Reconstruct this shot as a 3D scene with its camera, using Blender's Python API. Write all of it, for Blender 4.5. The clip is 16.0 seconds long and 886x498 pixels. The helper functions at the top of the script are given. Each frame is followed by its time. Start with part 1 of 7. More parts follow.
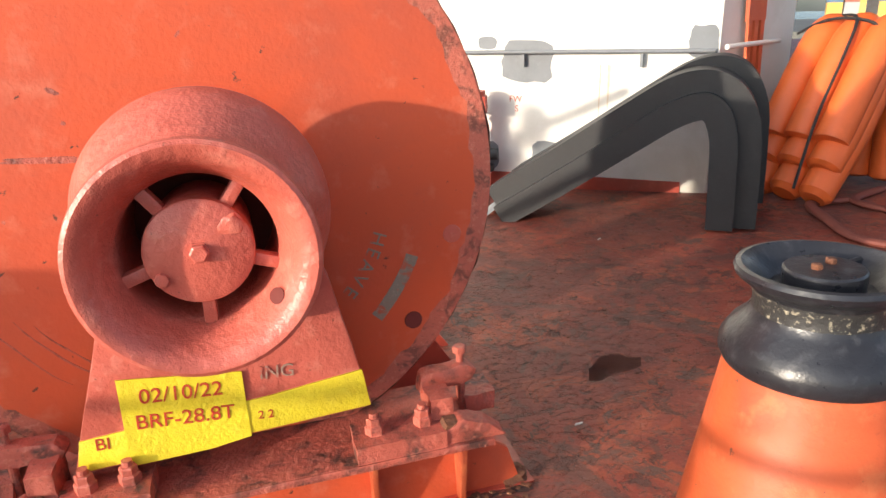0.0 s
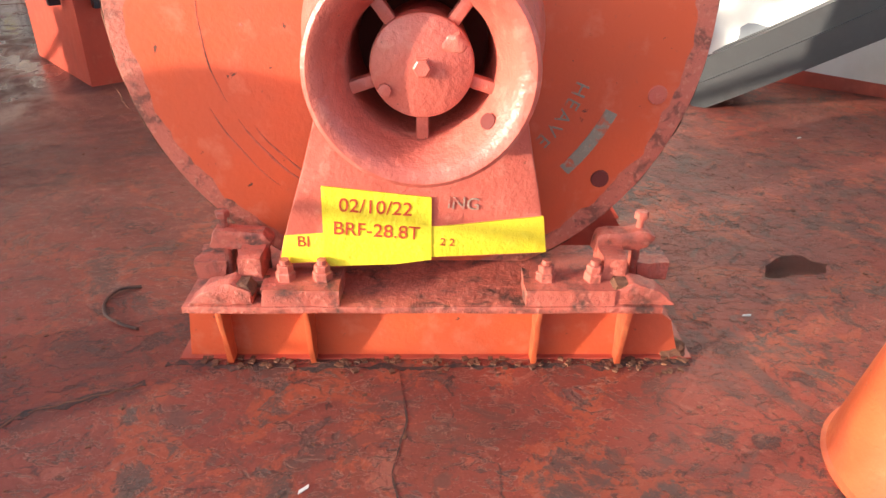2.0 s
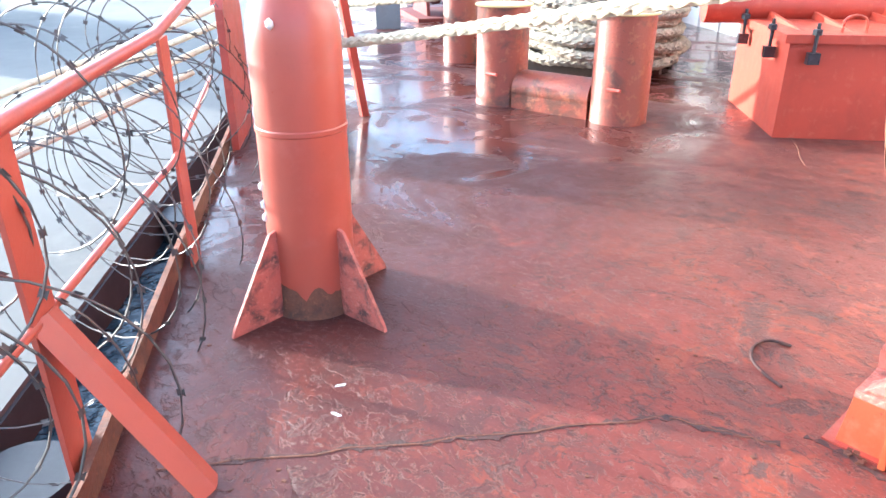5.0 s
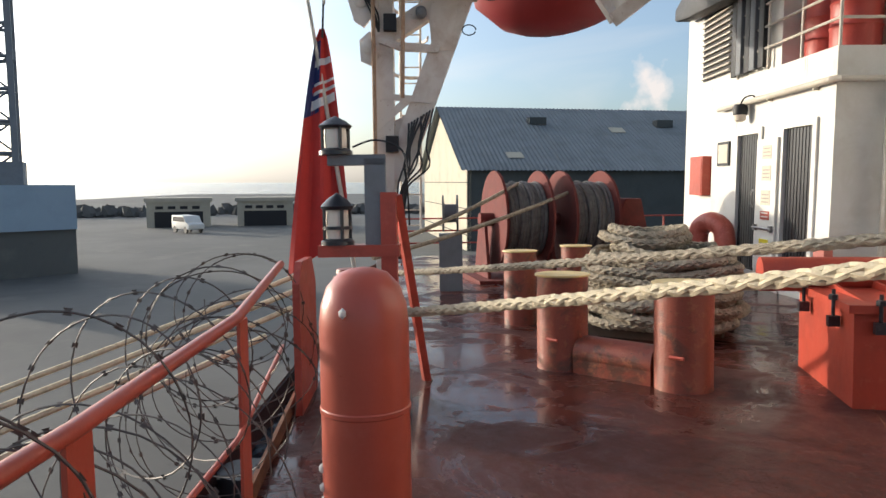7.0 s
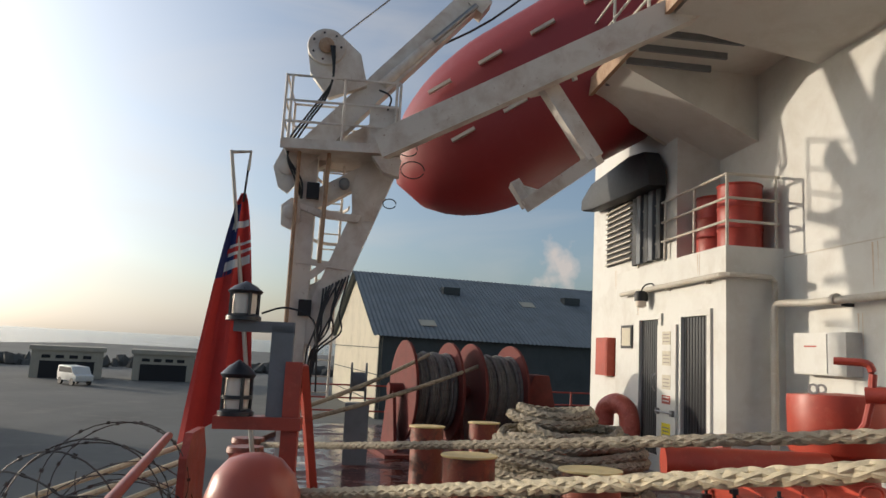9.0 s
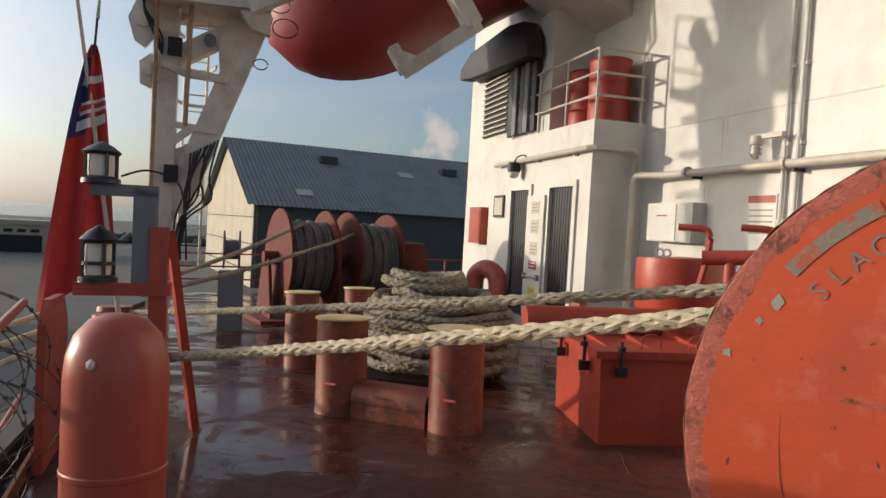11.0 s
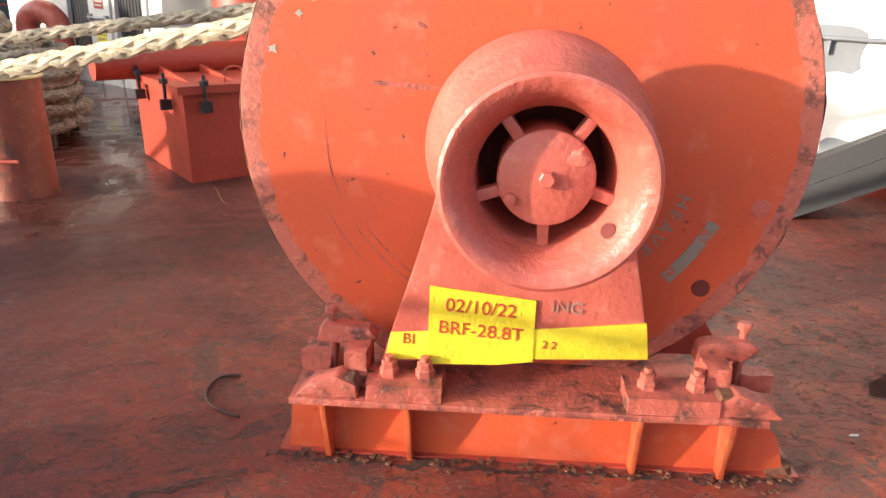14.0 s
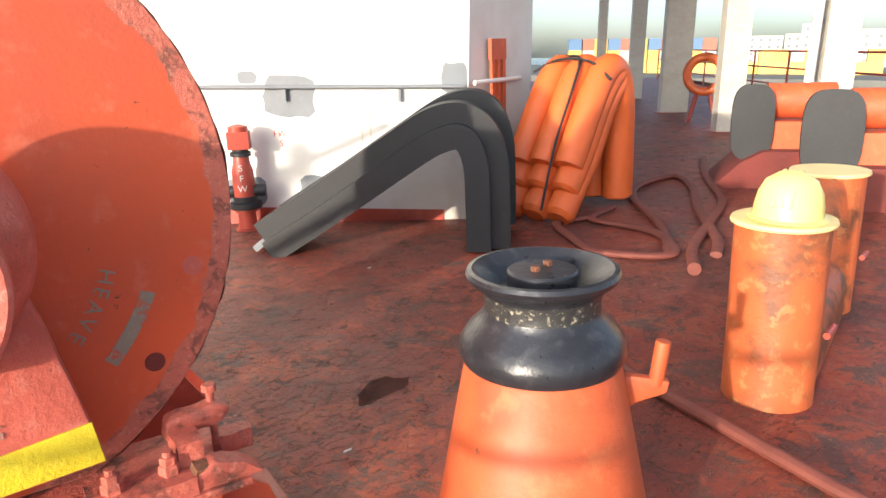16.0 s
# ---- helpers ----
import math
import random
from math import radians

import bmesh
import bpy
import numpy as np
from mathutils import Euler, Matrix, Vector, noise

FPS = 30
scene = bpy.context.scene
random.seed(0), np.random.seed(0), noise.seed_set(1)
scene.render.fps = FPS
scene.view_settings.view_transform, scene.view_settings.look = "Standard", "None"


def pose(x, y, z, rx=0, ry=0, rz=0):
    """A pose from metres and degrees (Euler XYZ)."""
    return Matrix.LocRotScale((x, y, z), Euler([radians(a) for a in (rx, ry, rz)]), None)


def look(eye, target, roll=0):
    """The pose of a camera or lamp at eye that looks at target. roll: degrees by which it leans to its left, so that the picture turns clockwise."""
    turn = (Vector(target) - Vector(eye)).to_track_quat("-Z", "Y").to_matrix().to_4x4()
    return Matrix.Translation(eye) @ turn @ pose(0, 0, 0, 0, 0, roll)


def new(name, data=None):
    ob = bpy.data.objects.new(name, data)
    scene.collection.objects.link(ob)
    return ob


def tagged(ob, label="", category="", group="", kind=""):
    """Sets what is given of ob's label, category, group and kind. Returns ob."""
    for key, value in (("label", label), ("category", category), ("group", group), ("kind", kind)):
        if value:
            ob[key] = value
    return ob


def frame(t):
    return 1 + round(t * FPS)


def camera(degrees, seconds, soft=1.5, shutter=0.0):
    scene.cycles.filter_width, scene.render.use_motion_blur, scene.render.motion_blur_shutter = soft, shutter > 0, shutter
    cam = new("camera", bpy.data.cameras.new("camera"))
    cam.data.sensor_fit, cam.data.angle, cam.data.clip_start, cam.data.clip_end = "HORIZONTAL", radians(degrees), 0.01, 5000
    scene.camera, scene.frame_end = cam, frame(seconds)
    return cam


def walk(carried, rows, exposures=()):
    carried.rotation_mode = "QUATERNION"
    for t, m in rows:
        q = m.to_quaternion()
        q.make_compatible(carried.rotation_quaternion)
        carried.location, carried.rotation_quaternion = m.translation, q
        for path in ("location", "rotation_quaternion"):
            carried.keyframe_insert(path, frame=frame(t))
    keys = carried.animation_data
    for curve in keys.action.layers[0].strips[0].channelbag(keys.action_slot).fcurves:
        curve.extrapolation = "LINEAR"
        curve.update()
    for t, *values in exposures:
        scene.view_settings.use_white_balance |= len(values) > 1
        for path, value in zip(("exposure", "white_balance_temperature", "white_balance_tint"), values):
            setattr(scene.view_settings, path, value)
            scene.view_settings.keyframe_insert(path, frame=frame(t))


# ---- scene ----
# ---- camera and its walk ----
cam = camera(64.8, 16.0)
PATH = [
    (0, (0.191, -0.03, 1.455), (0.69, 1.802, 0.827), -1.2),
    (0.5, (0.192, -0.042, 1.424), (0.609, 1.734, 0.604), -0.1),
    (1, (0.171, -0.057, 1.404), (0.511, 1.704, 0.52), 1.0),
    (1.5, (0.141, -0.061, 1.385), (0.281, 1.69, 0.429), 1.6),
    (2, (0.077, -0.068, 1.377), (0.14, 1.689, 0.425), 2.8),
    (2.5, (0.011, -0.072, 1.367), (0.051, 1.672, 0.388), 2.1),
    (3, (-0.028, -0.075, 1.356), (-0.021, 1.662, 0.364), 2.6),
    (3.5, (-0.065, -0.091, 1.348), (-0.376, 1.605, 0.335), 1.2),
    (4, (-0.126, -0.122, 1.354), (-0.768, 1.481, 0.345), 1.2),
    (4.5, (-0.193, -0.164, 1.357), (-1.235, 1.253, 0.405), 1.0),
    (5, (-0.227, -0.208, 1.372), (-1.564, 0.997, 0.499), 0.9),
    (5.2, (-0.228, -0.215, 1.376), (-1.648, 0.91, 0.528), 0.7),
    (7.3, (-0.242, -0.211, 1.526), (-1.833, 0.997, 1.422), 0.8),
    (7.5, (-0.249, -0.209, 1.543), (-1.842, 0.999, 1.481), 1.3),
    (8, (-0.249, -0.209, 1.543), (-1.846, 0.994, 1.591), 1.5),
    (8.2, (-0.258, -0.185, 1.566), (-1.811, 1.066, 1.729), 2.8),
    (10.3, (-0.242, -0.212, 1.544), (-1.6, 1.223, 1.859), 3.8),
    (10.5, (-0.248, -0.241, 1.529), (-1.563, 1.247, 1.76), 3.6),
    (11, (-0.212, -0.181, 1.532), (-1.386, 1.437, 1.467), 3.3),
    (11.5, (-0.199, -0.252, 1.491), (-1.127, 1.518, 1.414), 3.5),
    (12, (-0.189, -0.232, 1.476), (-0.993, 1.586, 1.259), 3.0),
    (12.5, (-0.184, -0.211, 1.461), (-0.922, 1.622, 1.148), 3.1),
    (13, (-0.164, -0.192, 1.441), (-0.798, 1.655, 1.01), 3.2),
    (13.5, (-0.129, -0.162, 1.422), (-0.551, 1.713, 0.869), 3.4),
    (14, (-0.065, -0.127, 1.403), (-0.178, 1.742, 0.702), 2.7),
    (14.5, (0.017, -0.093, 1.394), (0.329, 1.759, 0.706), 2.1),
    (15, (0.122, -0.08, 1.399), (0.73, 1.718, 0.77), 1.2),
    (15.5, (0.238, -0.084, 1.407), (1.168, 1.605, 0.875), 0.8),
    (16, (0.305, -0.082, 1.407), (1.36, 1.532, 0.878), -0.1),
]
walk(cam, [(t, look(eye, target, roll)) for t, eye, target, roll in PATH],
     exposures=[(0, 1.05, 6500, 10), (0.45, 1.55, 6500, 10), (1.5, 1.65, 6500, 10), (2.5, 1.65, 6300, 9), (3.1, 1.75, 6100, 9), (3.6, 1.75, 4900, 12), (4.0, 2.05, 4200, 12), (4.5, 2.65, 5000, 9),
                (5.0, 3.0, 5300, 6), (5.2, 2.95, 5400, 6), (5.9, 1.8, 5800, 8), (6.6, 0.95, 6200, 9), (7.3, 0.55, 6400, 9), (8.2, 0.02, 6450, 9), (10.3, 0.0, 6500, 9), (11.0, 0.05, 6600, 10), (12, 0.48, 6500, 10), (12.8, 0.82, 6500, 10), (14, 1.43, 6500, 10), (16, 1.35, 6400, 10)])

# ---- world, sun ----
SUN_AZ, SUN_EL = -112.5, 8.5


def towards(az, el):
    a, e = radians(az), radians(el)
    return Vector((math.sin(a) * math.cos(e), math.cos(a) * math.cos(e), math.sin(e)))


world = bpy.data.worlds.new("world")
scene.world = world
world.use_nodes = True
wn, wl = world.node_tree.nodes, world.node_tree.links
sky = wn.new("ShaderNodeTexSky")
sky.sky_type = "NISHITA"
sky.sun_disc = False
sky.sun_elevation = radians(SUN_EL + 4)
sky.sun_rotation = radians(SUN_AZ % 360)
sky.dust_density, sky.air_density, sky.ozone_density = 2.4, 1.0, 3.0
hs = wn.new("ShaderNodeHueSaturation")      # thin haze pales the blue
hs.inputs["Saturation"].default_value, hs.inputs["Value"].default_value = 0.8, 1.3
wl.new(sky.outputs[0], hs.inputs["Color"])
cn = wn.new("ShaderNodeTexNoise")
cn.inputs["Scale"].default_value, cn.inputs["Detail"].default_value, cn.inputs["Distortion"].default_value = 2.2, 8, 0.6
cm = wn.new("ShaderNodeMapping")
cm.inputs["Scale"].default_value = (1, 1, 3.5)
ct = wn.new("ShaderNodeTexCoord")
wl.new(ct.outputs["Generated"], cm.inputs["Vector"])
wl.new(cm.outputs[0], cn.inputs["Vector"])
cr = wn.new("ShaderNodeMapRange")
cr.inputs["From Min"].default_value, cr.inputs["From Max"].default_value, cr.inputs["To Max"].default_value = 0.45, 0.8, 0.6
wl.new(cn.outputs["Fac"], cr.inputs["Value"])
cx = wn.new("ShaderNodeMix")
cx.data_type = "RGBA"
wl.new(cr.outputs["Result"], cx.inputs["Factor"])
wl.new(hs.outputs["Color"], cx.inputs["A"])
cx.inputs["B"].default_value = (5.2, 4.9, 4.7, 1)
# one small cumulus over the warehouse
puff = wn.new("ShaderNodeVectorMath")
puff.operation = "DISTANCE"
puff.inputs[1].default_value = (-0.592, 0.796, 0.125)
pn = wn.new("ShaderNodeTexNoise")
pn.inputs["Scale"].default_value, pn.inputs["Detail"].default_value = 26, 5
wl.new(ct.outputs["Generated"], pn.inputs["Vector"])
wl.new(ct.outputs["Generated"], puff.inputs[0])
pm = wn.new("ShaderNodeMath")
pm.operation = "MULTIPLY_ADD"
pm.inputs[1].default_value = 0.11
wl.new(pn.outputs["Fac"], pm.inputs[0])
wl.new(puff.outputs["Value"], pm.inputs[2])
pr = wn.new("ShaderNodeMapRange")
pr.inputs["From Min"].default_value, pr.inputs["From Max"].default_value, pr.inputs["To Max"].default_value, pr.inputs["To Min"].default_value = 0.064, 0.088, 0.0, 0.8
wl.new(pm.outputs[0], pr.inputs["Value"])
cy = wn.new("ShaderNodeMix")
cy.data_type = "RGBA"
wl.new(pr.outputs["Result"], cy.inputs["Factor"])
# bright haze round the sun
au = wn.new("ShaderNodeVectorMath")
au.operation = "DOT_PRODUCT"
wl.new(ct.outputs["Generated"], au.inputs[0])
au.inputs[1].default_value = towards(SUN_AZ, SUN_EL + 4)
ac = wn.new("ShaderNodeMath")
ac.operation, ac.use_clamp = "MAXIMUM", False
wl.new(au.outputs["Value"], ac.inputs[0])
ac.inputs[1].default_value = 0.0
ap = wn.new("ShaderNodeMath")
ap.operation = "POWER"
wl.new(ac.outputs[0], ap.inputs[0])
ap.inputs[1].default_value = 5.0
ax = wn.new("ShaderNodeMix")
ax.data_type, ax.blend_type, ax.clamp_factor = "RGBA", "ADD", False
wl.new(ap.outputs[0], ax.inputs["Factor"])
wl.new(cx.outputs["Result"], ax.inputs["A"])
ax.inputs["B"].default_value = (9.5, 9.2, 8.8, 1)
wl.new(ax.outputs["Result"], cy.inputs["A"])
cy.inputs["B"].default_value = (5.6, 4.9, 4.5, 1)
wl.new(cy.outputs["Result"], wn["Background"].inputs[0])
wn["Background"].inputs[1].default_value = 0.115
sun = new("sun", bpy.data.lights.new("sun", "SUN"))
sun.data.energy, sun.data.angle, sun.data.color = 2.7, radians(0.9), (1.0, 0.87, 0.71)
sun.matrix_world = look(towards(SUN_AZ, SUN_EL) * 60, (0, 0, 0))

# ---- frames of reference ----
SX, SY = 0.034, -0.0093          # the deck's camber: z = SX x + SY y


def deck_z(x, y):
    return SX * x + SY * y


dn = Vector((-SX, -SY, 1)).normalized()
dx_ = Vector((1, 0, SX)).normalized()
DECK = Matrix((dx_, dn.cross(dx_), dn)).transposed().to_4x4()
SHIP = pose(2.77, 5.33, 0, 0, 0, -37)   # x along the deckhouse wall, y into it


def on_deck(x, y, rz=0, sink=0.004):
    """A pose on the deck, square to it, in world x, y."""
    return Matrix.Translation((x, y, deck_z(x, y) - sink)) @ DECK @ pose(0, 0, 0, 0, 0, rz)


def ship(x, y, z, rx=0, ry=0, rz=0):
    return SHIP @ pose(x, y, z, rx, ry, rz)


def ship_deck(x, y, rz=0, sink=0.004):
    p = SHIP @ Vector((x, y, 0))
    return on_deck(p.x, p.y, rz - 37, sink)


def ship_z(x, y):
    p = SHIP @ Vector((x, y, 0))
    return deck_z(p.x, p.y)


# ---- materials ----
def mat(name, base, rough=0.5, metal=0.0, dark=None, light=None, scale=6.0, amount=0.5, bump=0.15, fine=60.0, rvar=0.15, space="Object", spread=0.0, crisp=0.0, chips=None):
    """Painted or raw surface: two scales of stains over a base, with fine relief."""
    m = bpy.data.materials.new(name)
    m.use_nodes = True
    n, l = m.node_tree.nodes, m.node_tree.links
    b = n["Principled BSDF"]
    tc = n.new("ShaderNodeTexCoord")
    src = tc.outputs["Object"]
    if space == "Position":
        src = n.new("ShaderNodeNewGeometry").outputs["Position"]

    def tex(s, det, rgh=0.6, dist=0.0):
        t = n.new("ShaderNodeTexNoise")
        t.inputs["Scale"].default_value, t.inputs["Detail"].default_value = s, det
        t.inputs["Roughness"].default_value, t.inputs["Distortion"].default_value = rgh, dist
        l.new(src, t.inputs["Vector"])
        return t.outputs["Fac"]

    def ramp(fac, lo, hi):
        r = n.new("ShaderNodeMapRange")
        r.inputs["From Min"].default_value, r.inputs["From Max"].default_value = lo, hi
        l.new(fac, r.inputs["Value"])
        return r.outputs["Result"]

    def mix(fac, a, c):
        x = n.new("ShaderNodeMix")
        x.data_type = "RGBA"
        l.new(fac, x.inputs["Factor"])
        for sock, v in ((x.inputs["A"], a), (x.inputs["B"], c)):
            if isinstance(v, tuple):
                sock.default_value = (*v, 1)
            else:
                l.new(v, sock)
        return x.outputs["Result"]

    def times(fac, k):
        x = n.new("ShaderNodeMath")
        x.operation = "MULTIPLY"
        l.new(fac, x.inputs[0])
        x.inputs[1].default_value = k
        return x.outputs[0]

    dark = dark or tuple(v * 0.55 for v in base)
    light = light or tuple(min(1, v * 1.25 + 0.02) for v in base)
    big, mid, small = tex(scale, 6, 0.62, 0.4), tex(scale * 4, 5, 0.65), tex(fine, 3)
    c = mix(times(ramp(big, 0.45 + 0.07 * crisp, 0.75 - 0.19 * crisp), amount), base, dark)
    c = mix(times(ramp(mid, 0.55, 0.72 - 0.13 * crisp), amount * 0.7), c, light)
    if chips:
        ch = tex(scale * 9, 7, 0.7, 0.3)
        c = mix(ramp(ch, 0.655, 0.67), c, chips)
    c = mix(times(ramp(small, 0.62, 0.75), amount * 0.5), c, dark)
    if spread:
        oi = n.new("ShaderNodeObjectInfo")
        c = mix(times(oi.outputs["Random"], spread), c, dark)
    l.new(c, b.inputs["Base Color"])
    rr = n.new("ShaderNodeMapRange")
    rr.inputs["To Min"].default_value, rr.inputs["To Max"].default_value = max(0.03, rough - rvar), min(1, rough + rvar)
    l.new(mid, rr.inputs["Value"])
    l.new(rr.outputs["Result"], b.inputs["Roughness"])
    b.inputs["Metallic"].default_value = metal
    if bump:
        add = n.new("ShaderNodeMath")
        add.operation = "MULTIPLY_ADD"
        l.new(small, add.inputs[0])
        add.inputs[1].default_value = 0.4
        l.new(mid, add.inputs[2])
        bp = n.new("ShaderNodeBump")
        bp.inputs["Strength"].default_value, bp.inputs["Distance"].default_value = bump, 0.01
        l.new(add.outputs[0], bp.inputs["Height"])
        l.new(bp.outputs["Normal"], b.inputs["Normal"])
    return m


def plain(name, base, rough=0.5, metal=0.0):
    m = bpy.data.materials.new(name)
    m.use_nodes = True
    b = m.node_tree.nodes["Principled BSDF"]
    b.inputs["Base Color"].default_value, b.inputs["Roughness"].default_value = (*base, 1), rough
    b.inputs["Metallic"].default_value = metal
    return m


RED = mat("orange_red_paint", (0.62, 0.098, 0.035), 0.42, dark=(0.44, 0.09, 0.05), light=(0.66, 0.20, 0.12), scale=1.8, amount=0.85, bump=0.35, chips=(0.13, 0.045, 0.03))
RED2 = mat("red_oxide_paint", (0.42, 0.065, 0.04), 0.4, dark=(0.16, 0.035, 0.025), light=(0.55, 0.14, 0.09), scale=3, amount=0.6, bump=0.3)
PINK = mat("faded_red_paint", (0.54, 0.125, 0.088), 0.36, dark=(0.40, 0.078, 0.05), light=(0.62, 0.21, 0.155), scale=5, amount=0.75, bump=0.6, crisp=0.6, chips=(0.24, 0.07, 0.045))
ORANGE = mat("orange_paint", (0.52, 0.095, 0.029), 0.55, dark=(0.33, 0.062, 0.028), light=(0.57, 0.16, 0.06), scale=2.5, amount=0.85, bump=0.4, crisp=0.3, chips=(0.13, 0.05, 0.03))
HATCHRED = mat("bright_red_paint", (0.40, 0.052, 0.026), 0.45, dark=(0.25, 0.036, 0.022), light=(0.48, 0.13, 0.07), scale=3, amount=0.7)
RUST = mat("rust_scale", (0.16, 0.06, 0.03), 0.85, dark=(0.05, 0.025, 0.018), light=(0.32, 0.13, 0.06), scale=14, amount=0.9, bump=0.8)
YELLOW = mat("yellow_paint", (0.80, 0.66, 0.03), 0.5, dark=(0.55, 0.42, 0.03), light=(0.86, 0.78, 0.10), scale=8, amount=0.45, bump=0.5, fine=90)
BLACK = mat("black_rubber", (0.017, 0.018, 0.02), 0.58, dark=(0.009, 0.009, 0.01), light=(0.04, 0.04, 0.043), scale=4, amount=0.6)
BLACKPAINT = mat("black_paint", (0.022, 0.023, 0.028), 0.32, dark=(0.01, 0.01, 0.012), light=(0.09, 0.09, 0.10), scale=5, amount=0.7, bump=0.25)
WHITE = mat("white_paint", (0.68, 0.67, 0.62), 0.5, dark=(0.50, 0.46, 0.39), light=(0.74, 0.73, 0.70), scale=1.6, amount=0.6, bump=0.1)
CREAM = mat("cream_paint", (0.56, 0.52, 0.44), 0.5, dark=(0.40, 0.30, 0.2), light=(0.74, 0.71, 0.65), scale=3, amount=0.55)
GREY = mat("grey_primer", (0.17, 0.185, 0.20), 0.6, scale=4, amount=0.4)
GREEN_PATCH = mat("weathered_primer", (0.36, 0.36, 0.30), 0.7, scale=20, amount=0.6)
STEEL = mat("dull_steel", (0.32, 0.31, 0.30), 0.45, 0.8, scale=10)
# near-black for fittings and glass; also painted shade inside openings
DARK = plain("black_and_opening_shade", (0.012, 0.012, 0.014), 0.7)
ROPE = mat("mooring_rope_fibre", (0.62, 0.53, 0.36), 0.85, dark=(0.26, 0.22, 0.15), light=(0.74, 0.69, 0.58), scale=12, amount=0.65, bump=0.6, fine=220, space="Position")
ROPEDIRTY = mat("dirty_rope_fibre", (0.34, 0.29, 0.21), 0.9, dark=(0.09, 0.075, 0.055), light=(0.66, 0.60, 0.48), scale=9, amount=0.9, bump=0.7, fine=200, space="Position")
ROPEGREY = mat("grey_wire_rope", (0.16, 0.15, 0.14), 0.7, dark=(0.05, 0.045, 0.045), scale=8, amount=0.8, bump=0.6)
HOSE = mat("red_brown_hose", (0.19, 0.05, 0.034), 0.7, scale=8, amount=0.5)
ORANGE_PLASTIC = mat("orange_plastic", (0.70, 0.13, 0.028), 0.42, dark=(0.50, 0.11, 0.03), scale=3, amount=0.4, bump=0.1)
WIRE = mat("rusty_razor_wire", (0.10, 0.085, 0.075), 0.6, 0.3, scale=20)
# darkened red; puts shade into the warping head recess and far winch colour
RED3 = mat("dark_red_and_shade_paint", (0.15, 0.026, 0.02), 0.85, dark=(0.07, 0.02, 0.016), scale=3, amount=0.7)
GRIMY = mat("greasy_red_paint", (0.46, 0.11, 0.075), 0.5, dark=(0.07, 0.035, 0.028), light=(0.58, 0.20, 0.14), scale=11, amount=0.95, bump=0.7, crisp=0.5, chips=(0.06, 0.03, 0.022))
PEEL = mat("peeling_rim_paint", (0.50, 0.13, 0.085), 0.6, dark=(0.17, 0.06, 0.04), light=(0.60, 0.22, 0.15), scale=13, amount=0.85, bump=0.6, crisp=0.8, chips=(0.10, 0.045, 0.03))
YELLOWHAT = mat("yellow_plastic", (0.80, 0.68, 0.22), 0.35, scale=4, amount=0.25, bump=0.02)
PINK2 = mat("sun_faded_red_paint", (0.40, 0.078, 0.045), 0.34, dark=(0.28, 0.05, 0.032), light=(0.46, 0.13, 0.09), scale=2, amount=0.4, bump=0.12)
DAVIT = mat("davit_white_paint", (0.68, 0.63, 0.56), 0.5, dark=(0.33, 0.20, 0.12), light=(0.70, 0.67, 0.62), scale=2.2, amount=0.6, bump=0.15, chips=(0.26, 0.13, 0.07))
RUSTYWHITE = mat("rust_run_paint", (0.40, 0.26, 0.16), 0.7, dark=(0.22, 0.10, 0.05), light=(0.58, 0.48, 0.38), scale=5, amount=0.8)
BOATRED = mat("boat_gelcoat", (0.27, 0.028, 0.03), 0.45, dark=(0.25, 0.03, 0.03), scale=1.2, amount=0.4, bump=0.03)


# ---- shapes ----
def box(bm, x0, y0, z0, x1, y1, z1, m=None):
    vs = [bm.verts.new(((x0, x1)[i & 1], (y0, y1)[i >> 1 & 1], (z0, z1)[i >> 2])) for i in range(8)]
    for f in ((0, 2, 3, 1), (4, 5, 7, 6), (0, 1, 5, 4), (2, 6, 7, 3), (0, 4, 6, 2), (1, 3, 7, 5)):
        bm.faces.new([vs[i] for i in f])
    if m is not None:
        bmesh.ops.transform(bm, matrix=m, verts=vs)
    return vs


def rev(bm, profile, seg=32, m=None, closed=False):
    """Turn a profile of (radius, height) about z. A radius of 0 closes an end."""
    rings, made = [], []
    for r, h in profile:
        if r <= 1e-6:
            v = bm.verts.new((0, 0, h))
            made.append(v)
            rings.append([v] * seg)
        else:
            ring = [bm.verts.new((r * math.cos(2 * math.pi * i / seg), r * math.sin(2 * math.pi * i / seg), h)) for i in range(seg)]
            made += ring
            rings.append(ring)
    pairs = list(zip(rings, rings[1:])) + ([(rings[-1], rings[0])] if closed else [])
    for a, b in pairs:
        for i in range(seg):
            j = (i + 1) % seg
            q = [a[i], a[j], b[j], b[i]]
            q = [v for k, v in enumerate(q) if v not in q[:k]]
            if len(q) > 2:
                bm.faces.new(q)
    if m is not None:
        bmesh.ops.transform(bm, matrix=m, verts=made)
    return made


def cyl(bm, p, q, r, r2=None, seg=16):
    """A closed rod from p to q."""
    p, q = Vector(p), Vector(q)
    d = q - p
    m = Matrix.Translation(p) @ d.to_track_quat("Z", "Y").to_matrix().to_4x4()
    return rev(bm, [(0, 0), (r, 0), (r if r2 is None else r2, d.length), (0, d.length)], seg, m)


